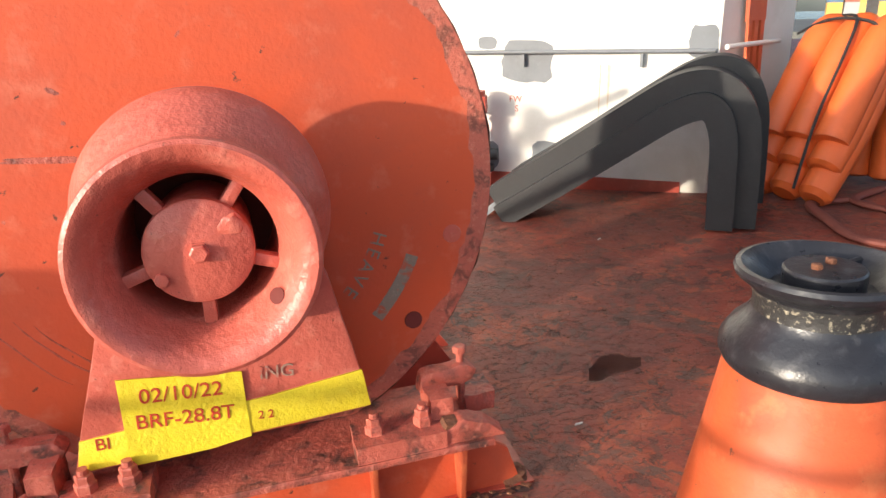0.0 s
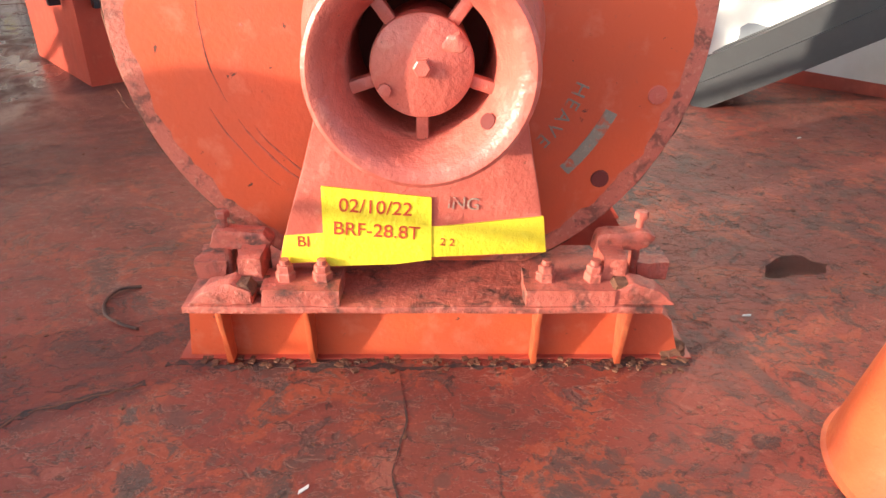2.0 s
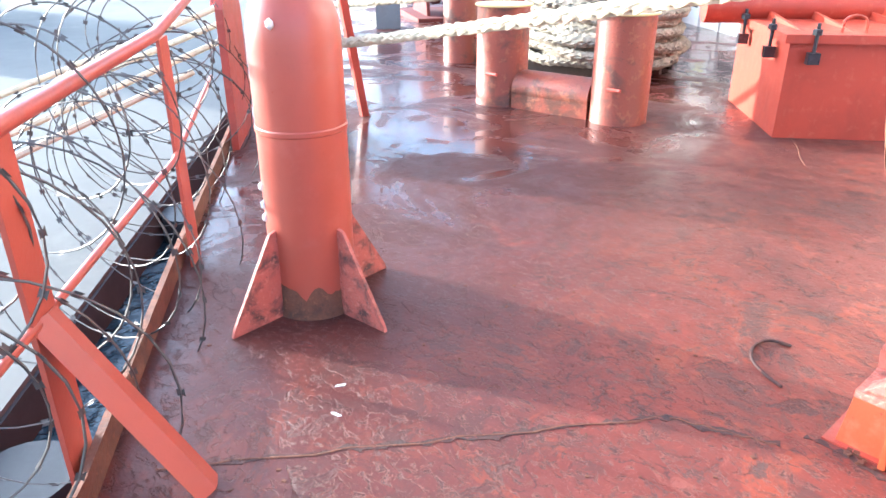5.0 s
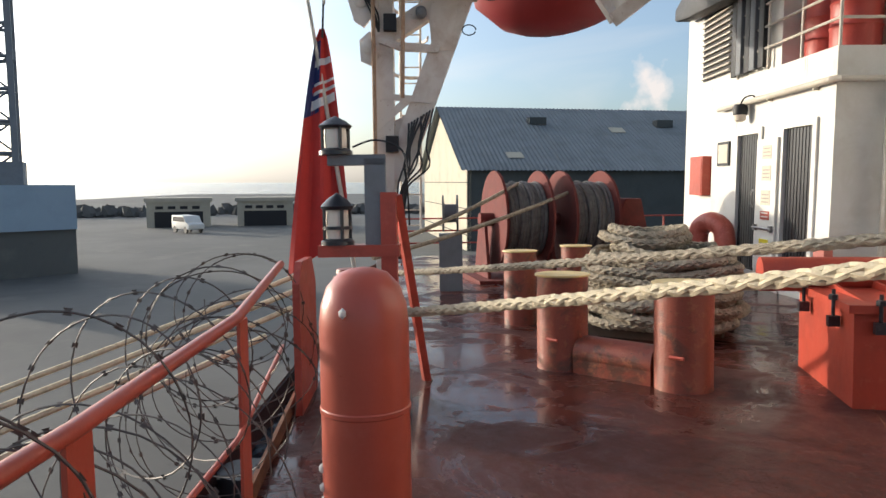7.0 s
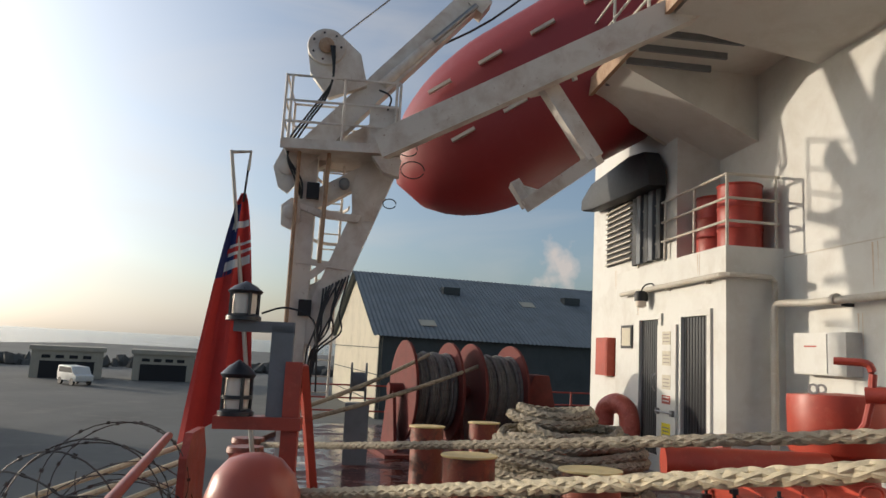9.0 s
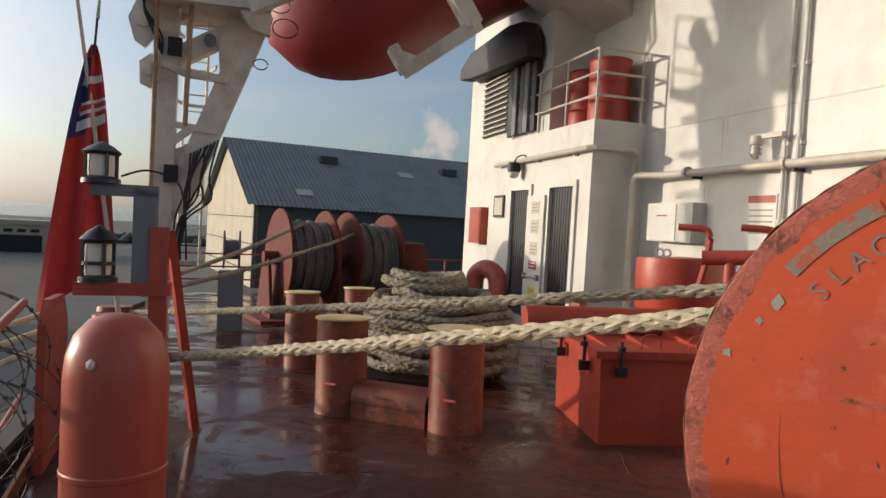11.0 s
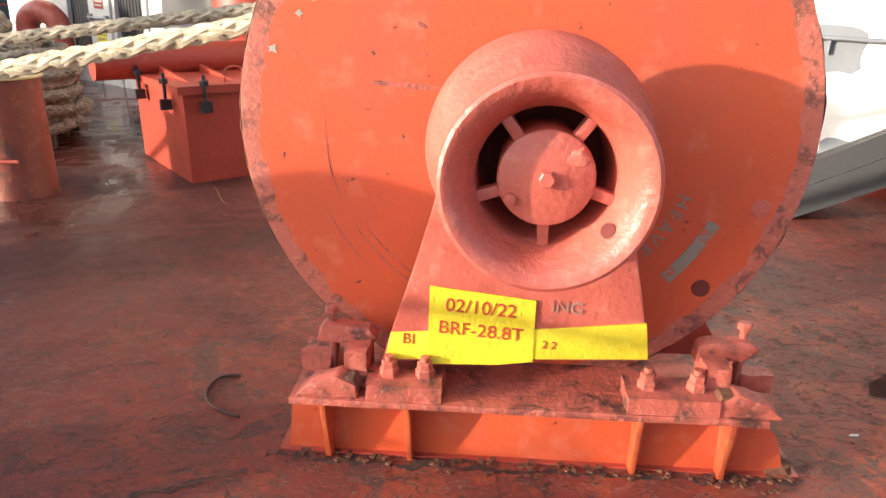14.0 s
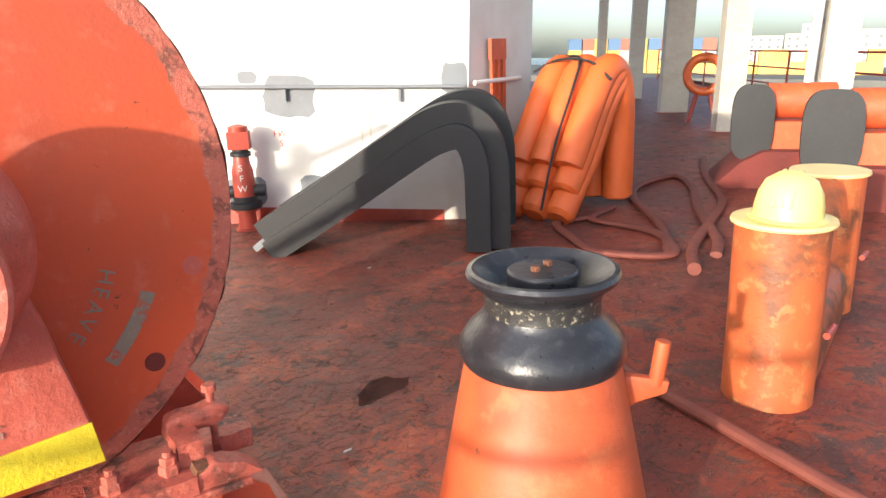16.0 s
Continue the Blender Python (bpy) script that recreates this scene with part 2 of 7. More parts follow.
def sweep(bm, pts, r, seg=8, closed=False, flat=1.0):
    """A tube of radius r along points."""
    pts = [Vector(p) for p in pts]
    n = len(pts)
    rings, made = [], []
    up = Vector((0, 0, 1))
    for i, p in enumerate(pts):
        t = (pts[(i + 1) % n] - pts[i - 1]) if closed else (pts[min(i + 1, n - 1)] - pts[max(i - 1, 0)])
        t.normalize()
        side = t.cross(up)
        if side.length < 0.05:
            side = t.cross(Vector((1, 0, 0)))
        side.normalize()
        nrm = side.cross(t).normalized()
        rr = r[i] if isinstance(r, (list, tuple)) else r
        ring = [bm.verts.new(p + rr * (math.cos(2 * math.pi * k / seg) * side + flat * math.sin(2 * math.pi * k / seg) * nrm)) for k in range(seg)]
        rings.append(ring)
        made += ring
    for a, b in list(zip(rings, rings[1:])) + ([(rings[-1], rings[0])] if closed else []):
        for k in range(seg):
            bm.faces.new((a[k], a[(k + 1) % seg], b[(k + 1) % seg], b[k]))
    if not closed:
        bm.faces.new(rings[0][::-1])
        bm.faces.new(rings[-1])
    return made


def beam(bm, p, q, wide, deep):
    """A box beam from p to q, wide across the ship's x, deep in the y-z plane."""
    p, q = Vector(p), Vector(q)
    d = (q - p).normalized()
    side = Vector((1, 0, 0)) - d * d.x
    side = side.normalized() * wide / 2
    nrm = d.cross(side).normalized() * deep / 2
    vs = [bm.verts.new(e + i * side + j * nrm) for e in (p, q) for i in (-1, 1) for j in (-1, 1)]
    for f in ((0, 1, 3, 2), (4, 6, 7, 5), (0, 4, 5, 1), (2, 3, 7, 6), (0, 2, 6, 4), (1, 5, 7, 3)):
        bm.faces.new([vs[i] for i in f])
    return vs


def prism(bm, outline, depth, m=None):
    """An outline in x, z pushed along y from 0 to depth."""
    a = [bm.verts.new((x, 0, z)) for x, z in outline]
    b = [bm.verts.new((x, depth, z)) for x, z in outline]
    n = len(a)
    bm.faces.new(a)
    bm.faces.new(b[::-1])
    for i in range(n):
        j = (i + 1) % n
        bm.faces.new((a[j], a[i], b[i], b[j]))
    if m is not None:
        bmesh.ops.transform(bm, matrix=m, verts=a + b)
    return a + b


def smooth(pts, steps=6):
    """A Catmull-Rom line through points."""
    pts = [Vector(p) for p in pts]
    out = []
    for i in range(len(pts) - 1):
        p0, p1, p2, p3 = pts[max(i - 1, 0)], pts[i], pts[i + 1], pts[min(i + 2, len(pts) - 1)]
        for k in range(steps):
            t = k / steps
            out.append(0.5 * ((2 * p1) + (p2 - p0) * t + (2 * p0 - 5 * p1 + 4 * p2 - p3) * t * t + (3 * p1 - p0 - 3 * p2 + p3) * t ** 3))
    return out + [pts[-1]]


def mesh_of(name, bm, material, soft=35, bevel=0.0, merge=False):
    if bevel:
        sharp = [e for e in bm.edges if len(e.link_faces) == 2 and e.calc_face_angle(0) > radians(40)]
        bmesh.ops.bevel(bm, geom=sharp, offset=bevel, segments=2, profile=0.6, affect="EDGES", clamp_overlap=True)
    bmesh.ops.recalc_face_normals(bm, faces=bm.faces)
    me = bpy.data.meshes.new(name)
    bm.to_mesh(me)
    bm.free()
    if soft:
        me.polygons.foreach_set("use_smooth", [True] * len(me.polygons))
        me.set_sharp_from_angle(angle=radians(soft))
    me.materials.append(material)
    return me


def part(name, bm, material, parent, label="", bevel=0.0, soft=35, m=None):
    ob = new(name, mesh_of(name, bm, material, soft, bevel))
    ob.parent = parent
    if m is not None:
        ob.matrix_basis = m
    return tagged(ob, label)


def thing(name, m, label, category, group="", kind=""):
    ob = new(name)
    ob.matrix_world = m
    ob.empty_display_size = 0.1
    return tagged(ob, label, category, group, kind)


def single(name, bm, material, m, label, category, group="", kind="", bevel=0.0, soft=35):
    ob = new(name, mesh_of(name, bm, material, soft, bevel))
    ob.matrix_world = m
    return tagged(ob, label, category, group, kind)


def B():
    return bmesh.new()


def lump(bm, amp=0.004, freq=28, cuts=4, bevel=0.008):
    """Thick lumpy paint over a plain shape."""
    sharp = [e for e in bm.edges if len(e.link_faces) == 2 and e.calc_face_angle(0) > radians(40)]
    bmesh.ops.bevel(bm, geom=sharp, offset=bevel, segments=2, profile=0.6, affect="EDGES", clamp_overlap=True)
    bmesh.ops.triangulate(bm, faces=[f for f in bm.faces if len(f.verts) > 4])
    bmesh.ops.subdivide_edges(bm, edges=[e for e in bm.edges if e.calc_length() > 0.03], cuts=cuts, use_grid_fill=True)
    for v in bm.verts:
        v.co += amp * Vector((noise.noise(v.co * freq), noise.noise(v.co * freq + Vector((7, 1, 3))), noise.noise(v.co * freq + Vector((2, 9, 5)))))
    return bm


def hexnut(bm, x, y, z, r, h, axis="z"):
    m = pose(x, y, z) if axis == "z" else pose(x, y, z, 90)
    rev(bm, [(0, 0), (r, 0), (r, h * 0.85), (r * 0.85, h), (0, h)], 6, m)


def letters(text, size, material, parent, m, depth=0.001, name="lettering", label=""):
    c = bpy.data.curves.new(name, "FONT")
    c.body, c.size, c.extrude = text, size, depth
    c.align_x, c.align_y = "CENTER", "CENTER"
    ob0 = bpy.data.objects.new("tmp", c)
    me = bpy.data.meshes.new_from_object(ob0)
    bpy.data.objects.remove(ob0)
    bpy.data.curves.remove(c)
    me.materials.clear()
    me.materials.append(material)
    ob = new(name, me)
    ob.parent, ob.matrix_basis = parent, m
    return tagged(ob, label)


def braid(bm, pts, radius, strands=4, pitch=0.42, seg=6):
    """A plaited rope: fat strands wound both ways round a line."""
    pts = [Vector(p) for p in pts]
    dist, out = [0.0], pts
    for a, b in zip(pts, pts[1:]):
        dist.append(dist[-1] + (b - a).length)
    for hand in (1, -1):
        for s in range(strands):
            line = []
            for i, p in enumerate(out):
                t = (out[min(i + 1, len(out) - 1)] - out[max(i - 1, 0)]).normalized()
                side = t.cross(Vector((0, 0, 1)))
                if side.length < 0.05:
                    side = t.cross(Vector((1, 0, 0)))
                side.normalize()
                nrm = side.cross(t)
                a = hand * 2 * math.pi * dist[i] / pitch + 2 * math.pi * s / strands
                w = radius * (0.60 + 0.10 * math.sin(4 * math.pi * dist[i] / pitch + hand * 1.5 + s))
                line.append(p + w * (math.cos(a) * side + math.sin(a) * nrm))
            sweep(bm, line, radius * 0.47, seg)


def resample(pts, step):
    pts = [Vector(p) for p in pts]
    out, left = [pts[0]], step
    for a, b in zip(pts, pts[1:]):
        d = (b - a).length
        pos = left
        while pos < d:
            out.append(a.lerp(b, pos / d))
            pos += step
        left = pos - d
    return out + [pts[-1]]


# ---- deck ----
def deck_material():
    m = bpy.data.materials.new("worn_red_deck_paint")
    m.use_nodes = True
    n, l = m.node_tree.nodes, m.node_tree.links
    b = n["Principled BSDF"]
    pos = n.new("ShaderNodeTexCoord").outputs["Object"]

    def tex(s, det=6, rgh=0.6, dist=0.0, stretch=None):
        t = n.new("ShaderNodeTexNoise")
        t.inputs["Scale"].default_value, t.inputs["Detail"].default_value = s, det
        t.inputs["Roughness"].default_value, t.inputs["Distortion"].default_value = rgh, dist
        v = pos
        if stretch:
            mp = n.new("ShaderNodeMapping")
            mp.inputs["Scale"].default_value = stretch
            l.new(pos, mp.inputs["Vector"])
            v = mp.outputs[0]
        l.new(v, t.inputs["Vector"])
        return t.outputs["Fac"]

    def rng(f, a, c, lo=0.0, hi=1.0):
        r = n.new("ShaderNodeMapRange")
        for k, v in (("From Min", a), ("From Max", c), ("To Min", lo), ("To Max", hi)):
            r.inputs[k].default_value = v
        l.new(f, r.inputs["Value"])
        return r.outputs["Result"]

    def mul(a, c):
        x = n.new("ShaderNodeMath")
        x.operation = "MULTIPLY"
        l.new(a, x.inputs[0])
        if isinstance(c, float):
            x.inputs[1].default_value = c
        else:
            l.new(c, x.inputs[1])
        return x.outputs[0]

    def mix(f, a, c):
        x = n.new("ShaderNodeMix")
        x.data_type = "RGBA"
        l.new(f, x.inputs["Factor"])
        for s, v in ((x.inputs["A"], a), (x.inputs["B"], c)):
            if isinstance(v, tuple):
                s.default_value = (*v, 1)
            else:
                l.new(v, s)
        return x.outputs["Result"]

    broad, patch, flake, grit, streak = tex(0.9, 5, 0.55, 0.6), tex(2.6, 8, 0.68, 0.8), tex(7, 8, 0.7, 0.5), tex(55, 4), tex(1.6, 6, 0.65, 0.3, (1, 3.5, 1))
    c = mix(rng(broad, 0.38, 0.62), (0.27, 0.050, 0.030), (0.17, 0.045, 0.034))
    c = mix(mul(rng(patch, 0.53, 0.545), 0.7), c, (0.36, 0.075, 0.034))
    c = mix(mul(rng(streak, 0.56, 0.66), 0.55), c, (0.16, 0.055, 0.04))
    c = mix(mul(rng(flake, 0.575, 0.60), 0.8), c, (0.085, 0.04, 0.033))
    c = mix(mul(mul(rng(patch, 0.585, 0.60), rng(flake, 0.42, 0.5)), 0.85), c, (0.085, 0.06, 0.05))
    c = mix(mul(rng(grit, 0.62, 0.68), 0.65), c, (0.06, 0.026, 0.022))
    c = mix(mul(rng(tex(120, 3), 0.6, 0.68), 0.5), c, (0.42, 0.13, 0.09))
    mottle = tex(4.6, 9, 0.74, 1.6)
    c = mix(mul(rng(mottle, 0.555, 0.575), 0.75), c, (0.12, 0.05, 0.038))
    c = mix(mul(rng(mottle, 0.40, 0.385), 0.55), c, (0.36, 0.12, 0.08))
    vd = n.new("ShaderNodeTexVoronoi")
    vd.feature = "DISTANCE_TO_EDGE"
    vd.inputs["Scale"].default_value = 1.1
    wob = n.new("ShaderNodeVectorMath")
    wob.operation = "MULTIPLY_ADD"
    wt = n.new("ShaderNodeTexNoise")
    wt.inputs["Scale"].default_value, wt.inputs["Detail"].default_value = 3.0, 6
    l.new(pos, wt.inputs["Vector"])
    l.new(wt.outputs["Color"], wob.inputs[0])
    wob.inputs[1].default_value = (0.9, 0.9, 0.9)
    l.new(pos, wob.inputs[2])
    l.new(wob.outputs[0], vd.inputs["Vector"])
    crack = mul(rng(vd.outputs["Distance"], 0.012, 0.002), rng(flake, 0.45, 0.52))
    c = mix(mul(crack, 0.85), c, (0.04, 0.022, 0.02))
    # old dark scuffs and oil soaked into the paint
    c = mix(mul(rng(tex(1.7, 9, 0.72, 1.2), 0.54, 0.60), 0.7), c, (0.085, 0.05, 0.042))
    c = mix(mul(rng(tex(0.55, 6, 0.6, 0.5), 0.5, 0.62), 0.5), c, (0.13, 0.04, 0.032))
    c = mix(mul(rng(tex(11, 9, 0.75, 0.6), 0.60, 0.63), 0.55), c, (0.45, 0.12, 0.07))
    # small flakes lifted off, dark pits and pale edges
    chipn = tex(19, 8, 0.72, 1.1, (1, 1.7, 1))
    c = mix(mul(rng(chipn, 0.585, 0.60), 0.75), c, (0.07, 0.032, 0.026))
    c = mix(mul(mul(rng(chipn, 0.555, 0.57), rng(chipn, 0.60, 0.58)), 0.6), c, (0.44, 0.17, 0.11))
    # wet towards the stern; the darkening also paints in shade lying on the deck
    sep = n.new("ShaderNodeSeparateXYZ")
    l.new(pos, sep.inputs[0])
    wet_and_shade = mul(rng(sep.outputs["X"], 0.2, -2.6), rng(patch, 0.24, 0.44))
    wet2 = mul(mul(rng(sep.outputs["X"], -1.4, -3.8), rng(patch, 0.3, 0.46)), rng(tex(1.1, 7, 0.62, 0.9), 0.44, 0.53))
    c = mix(mul(wet_and_shade, 0.9), c, (0.060, 0.018, 0.014))
    l.new(c, b.inputs["Base Color"])
    b.inputs["Specular IOR Level"].default_value = 0.3
    rough = n.new("ShaderNodeMix")
    l.new(wet2, rough.inputs["Factor"])
    l.new(rng(flake, 0.3, 0.7, 0.42, 0.62), rough.inputs["A"])
    rough.inputs["B"].default_value = 0.09
    l.new(rough.outputs["Result"], b.inputs["Roughness"])
    h = n.new("ShaderNodeMath")
    h.operation = "MULTIPLY_ADD"
    l.new(rng(flake, 0.58, 0.64), h.inputs[0])
    h.inputs[1].default_value = -0.5
    l.new(mul(grit, 0.35), h.inputs[2])
    h2 = n.new("ShaderNodeMath")
    h2.operation = "MULTIPLY_ADD"
    l.new(rng(chipn, 0.55, 0.60), h2.inputs[0])
    h2.inputs[1].default_value = -0.45
    l.new(h.outputs[0], h2.inputs[2])
    bp = n.new("ShaderNodeBump")
    bp.inputs["Strength"].default_value, bp.inputs["Distance"].default_value = 0.85, 0.008
    l.new(rng(wet2, 0.0, 0.8, 0.85, 0.12), bp.inputs["Strength"])
    l.new(h2.outputs[0], bp.inputs["Height"])
    l.new(bp.outputs["Normal"], b.inputs["Normal"])
    return m


DECKPAINT = deck_material()
EDGE = [(8.2, -7.0), (2, -7.03), (-0.5, -7.08), (-1.9, -7.22), (-5.1, -7.5), (-9, -7.9), (-14, -8.1), (-19.5, -7.6), (-20, 9), (-9, 24), (8.2, 24)]
bm = B()
top = [bm.verts.new(DECK.inverted() @ (lambda p: Vector((p.x, p.y, deck_z(p.x, p.y))))(SHIP @ Vector((x, y, 0)))) for x, y in EDGE]
f = bm.faces.new(top)
r = bmesh.ops.extrude_face_region(bm, geom=[f])
bmesh.ops.translate(bm, verts=[v for v in r["geom"] if isinstance(v, bmesh.types.BMVert)], vec=(0, 0, -0.25))
deck = single("floor", bm, DECKPAINT, DECK, "worn red painted steel deck, flaking and wet in places", "deck", kind="structure", soft=0)

bm = B()
low = [(x, y * (0.985 if y > 0 else 0.99)) for x, y in EDGE]
vs = []
for z in (0.0, -5.5):
    vs.append([bm.verts.new((SHIP @ Vector((x, y * (1 if z == 0 or y > 0 else 0.8), 0))) + Vector((0, 0, (deck_z(*(SHIP @ Vector((x, y, 0))).xy) - 0.26) if z == 0 else z))) for x, y in low])
for i in range(len(low)):
    j = (i + 1) % len(low)
    bm.faces.new((vs[0][i], vs[0][j], vs[1][j], vs[1][i]))
# hull colour is a guess, kept dark to cut red bounce onto the quay
single("hull", bm, RED3, Matrix(), "dark red steel hull side below the deck", "hull", kind="structure", soft=0)


def run(pts, z0, z1, half, material, name, label, cat="kerb"):
    bm = B()
    for (xa, ya), (xb, yb) in zip(pts, pts[1:]):
        a, b = SHIP @ Vector((xa, ya, 0)), SHIP @ Vector((xb, yb, 0))
        d = (b - a).normalized()
        s = Vector((-d.y, d.x, 0)) * half
        q = []
        for p in (a, b):
            for w in (-1, 1):
                for z in (z0, z1):
                    q.append(bm.verts.new((p.x + w * s.x, p.y + w * s.y, deck_z(p.x, p.y) + z)))
        for f in ((0, 1, 3, 2), (4, 6, 7, 5), (0, 4, 5, 1), (2, 3, 7, 6), (0, 2, 6, 4), (1, 5, 7, 3)):
            bm.faces.new([q[i] for i in f])
    return single(name, bm, material, Matrix(), label, cat, kind="structure", bevel=0.006)


KERBLINE = [(8.1, 24), (8.1, -6.95), (2, -6.98), (-0.5, -7.03), (-1.9, -7.17), (-5.1, -7.45), (-9, -7.85), (-14, -8.05), (-19.4, -7.55)]
run(KERBLINE, -0.02, 0.10, 0.012, RUST, "kerb", "rusty steel fishplate along the deck edge")

# weld seams on the plating
for k, (a, b) in enumerate((((-1.88, 0.2), (-1.05, 1.49)), ((-1.05, 1.49), (-0.75, 1.62)), ((-3.3, 6.9), (-1.9, 4.5)), ((-9.5, 7.3), (-4.4, 8.9)))):
    bm = B()
    pts = [(a[0] + (b[0] - a[0]) * i / 14 + 0.012 * math.sin(i * 2.1 + k), a[1] + (b[1] - a[1]) * i / 14, 0) for i in range(15)]
    sweep(bm, [(x, y, deck_z(x, y) + 0.001) for x, y, z in pts], 0.0045, 6, flat=0.5)
    single("trim", bm, RUST, Matrix(), "weld seam across the deck plating", "seam", kind="structure")

PEELED = mat("peeled_seam_edge", (0.06, 0.026, 0.02), 0.92, dark=(0.03, 0.02, 0.018), light=(0.20, 0.06, 0.04), scale=12, amount=0.9, bump=0.7, crisp=0.6, space="Position")


def peeled(pts, wide, seed, label):
    """A ragged strip of bared plating, a hair thick, along a line on the deck."""
    line = resample([Vector((x, y, 0)) for x, y in pts], 0.012)
    bm = B()
    up, lo = [], []
    for i, p in enumerate(line):
        t = (line[min(i + 1, len(line) - 1)] - line[max(i - 1, 0)]).normalized()
        s = Vector((-t.y, t.x, 0))
        for sgn, row in ((1, up), (-1, lo)):
            q = p + s * sgn * wide * max(0.05, 0.35 + 1.6 * noise.noise(Vector((i * 0.13, sgn * 3.1, seed + 0.5))) + 1.1 * noise.noise(Vector((i * 0.61, sgn * 5.7, seed + 0.5))))
            row.append([bm.verts.new((q.x, q.y, deck_z(q.x, q.y) + h)) for h in (0.0005, 0.0018)])
    for i in range(len(line) - 1):
        bm.faces.new((up[i][1], up[i + 1][1], lo[i + 1][1], lo[i][1]))
        bm.faces.new((up[i][0], up[i][1], up[i + 1][1], up[i + 1][0]))
        bm.faces.new((lo[i][1], lo[i][0], lo[i + 1][0], lo[i + 1][1]))
    single("trim", bm, PEELED, Matrix(), label, "seam", kind="structure", soft=0)


peeled([(-1.88, 0.2), (-1.45, 0.87), (-1.05, 1.49), (-0.75, 1.62)], 0.016, 1, "paint peeled along the deck seam")
peeled([(-0.72, 1.72), (-0.3, 1.70), (0.3, 1.705), (0.95, 1.73)], 0.022, 3, "dirt and peeled paint along the winch bed")
peeled([(0.02, 1.70), (0.05, 1.45), (0.02, 1.25), (0.08, 1.02)], 0.0035, 5, "crack in the deck paint")

# ---- deckhouse ----
STEELWALL = WHITE


def wall_box(name, x0, y0, z0, x1, y1, z1, material=None, label="white painted steel deckhouse wall"):
    bm = B()
    box(bm, x0, y0, z0, x1, y1, z1)
    return single(name, bm, material or STEELWALL, SHIP, label, "wall", kind="structure", soft=0)


zf = lambda x, y: ship_z(x, y) - 0.03
wall_box("wall_main", -8.78, 0.0, -0.6, 1.11, 0.2, 9.0)
bm = B()
foot = [(1.11, 0.0), (1.66, 0.95), (1.66, 7.5), (1.46, 7.5), (1.46, 1.0), (0.98, 0.2), (1.11, 0.2)]
a = [bm.verts.new((x, y, -0.1)) for x, y in foot]
b = [bm.verts.new((x, y, 9.0)) for x, y in foot]
bm.faces.new(a[::-1])
bm.faces.new(b)
for i in range(len(foot)):
    j = (i + 1) % len(foot)
    bm.faces.new((a[i], a[j], b[j], b[i]))
single("wall_corner", bm, WHITE, SHIP, "white angled corner wall of the deckhouse", "wall", kind="structure", soft=0)
# lower front with door openings between piers
for x0, x1, z0 in ((-13.1, -11.86, -0.7), (-10.92, -10.14, -0.7), (-9.18, -8.73, -0.7)):
    wall_box("wall_front", x0, -0.92, z0, x1, -0.80, 2.36)
wall_box("wall_front", -13.1, -0.92, 2.36, -8.73, -0.80, 3.32)
wall_box("wall_side", -8.85, -0.80, -0.6, -8.73, 0.0, 3.32)
wall_box("wall_end", -15.0, -0.68, -0.8, -14.88, 4.0, 6.2)
wall_box("wall_upper", -15.0, -0.80, 3.32, -10.6, -0.68, 6.2)
wall_box("wall_left", -15.0, -0.80, -0.8, -13.1, -0.68, 3.32)
wall_box("wall_recess", -14.5, 0.0, -0.7, -8.78, 0.2, 9.0)
wall_box("wall_inner", -13.0, -0.80, 3.26, -8.85, 0.0, 3.32, CREAM, "painted steel balcony floor")
wall_box("wall_return", -10.7, -0.68, 3.32, -10.6, 0.0, 6.2)
wall_box("ceiling", -11.1, -2.35, 6.30, -3.0, 0.0, 6.42, WHITE, "white underside of the boat deck overhang")
bm = B()
prism(bm, [(-2.32, 6.30), (-2.32, 6.24), (0, 5.18), (0, 5.26)], 1.62, pose(-9.40, 0, 0, 0, 0, 90))
single("trim", bm, WHITE, SHIP, "white sloping soffit plate under the overhang", "soffit", kind="structure", soft=0)
bm = B()
prism(bm, [(-2.30, 6.30), (0, 6.30), (0, 5.17), (-2.30, 6.22)], 0.03, pose(-9.37, 0, 0, 0, 0, 90))
single("trim", bm, WHITE, SHIP, "white bracket plate under the overhang", "bracket", kind="structure", soft=0)
bm = B()
prism(bm, [(-2.30, 6.30), (-2.30, 6.20), (0, 5.86), (0, 6.30)], 4.8, pose(-3.05, 0, 0, 0, 0, 90))
single("trim", bm, WHITE, SHIP, "white boxed soffit against the wall", "soffit", kind="structure", soft=0)
for x in (-8.25, -8.75, -9.25, -10.2):
    bm = B()
    box(bm, x, -2.3, 6.20, x + 0.05, -0.9, 6.30)
    single("trim", bm, GREY, SHIP, "dark stiffener rib under the boat deck", "rib", kind="structure", soft=0)
bm = B()
box(bm, -11.15, -2.42, 6.20, -3.0, -2.35, 6.50)
single("trim", bm, RUSTYWHITE, SHIP, "rust-streaked edge of the boat deck", "edge beam", kind="structure", soft=0)
bm = B()
box(bm, -11.2, -2.45, 6.10, -10.95, -2.2, 6.24)
single("trim", bm, CREAM, SHIP, "pale end plate of the boat deck edge", "edge beam", kind="structure", bevel=0.02)
w = thing("drain_pipe", SHIP, "bent white drain pipe under the boat deck", "pipe")
bm = B()
sweep(bm, smooth([(-10.95, -2.1, 6.15), (-10.95, -2.0, 6.0), (-11.0, -1.7, 6.0), (-11.08, -0.9, 5.62), (-11.12, -0.3, 5.32), (-11.15, -0.12, 5.15), (-11.15, -0.1, 4.8)], 6) + [(-11.15, -0.1, 3.35)], 0.05, 10)
part("pipe", bm, CREAM, w)
w = thing("boat_deck_rail", SHIP, "white railing along the boat deck edge", "rail")
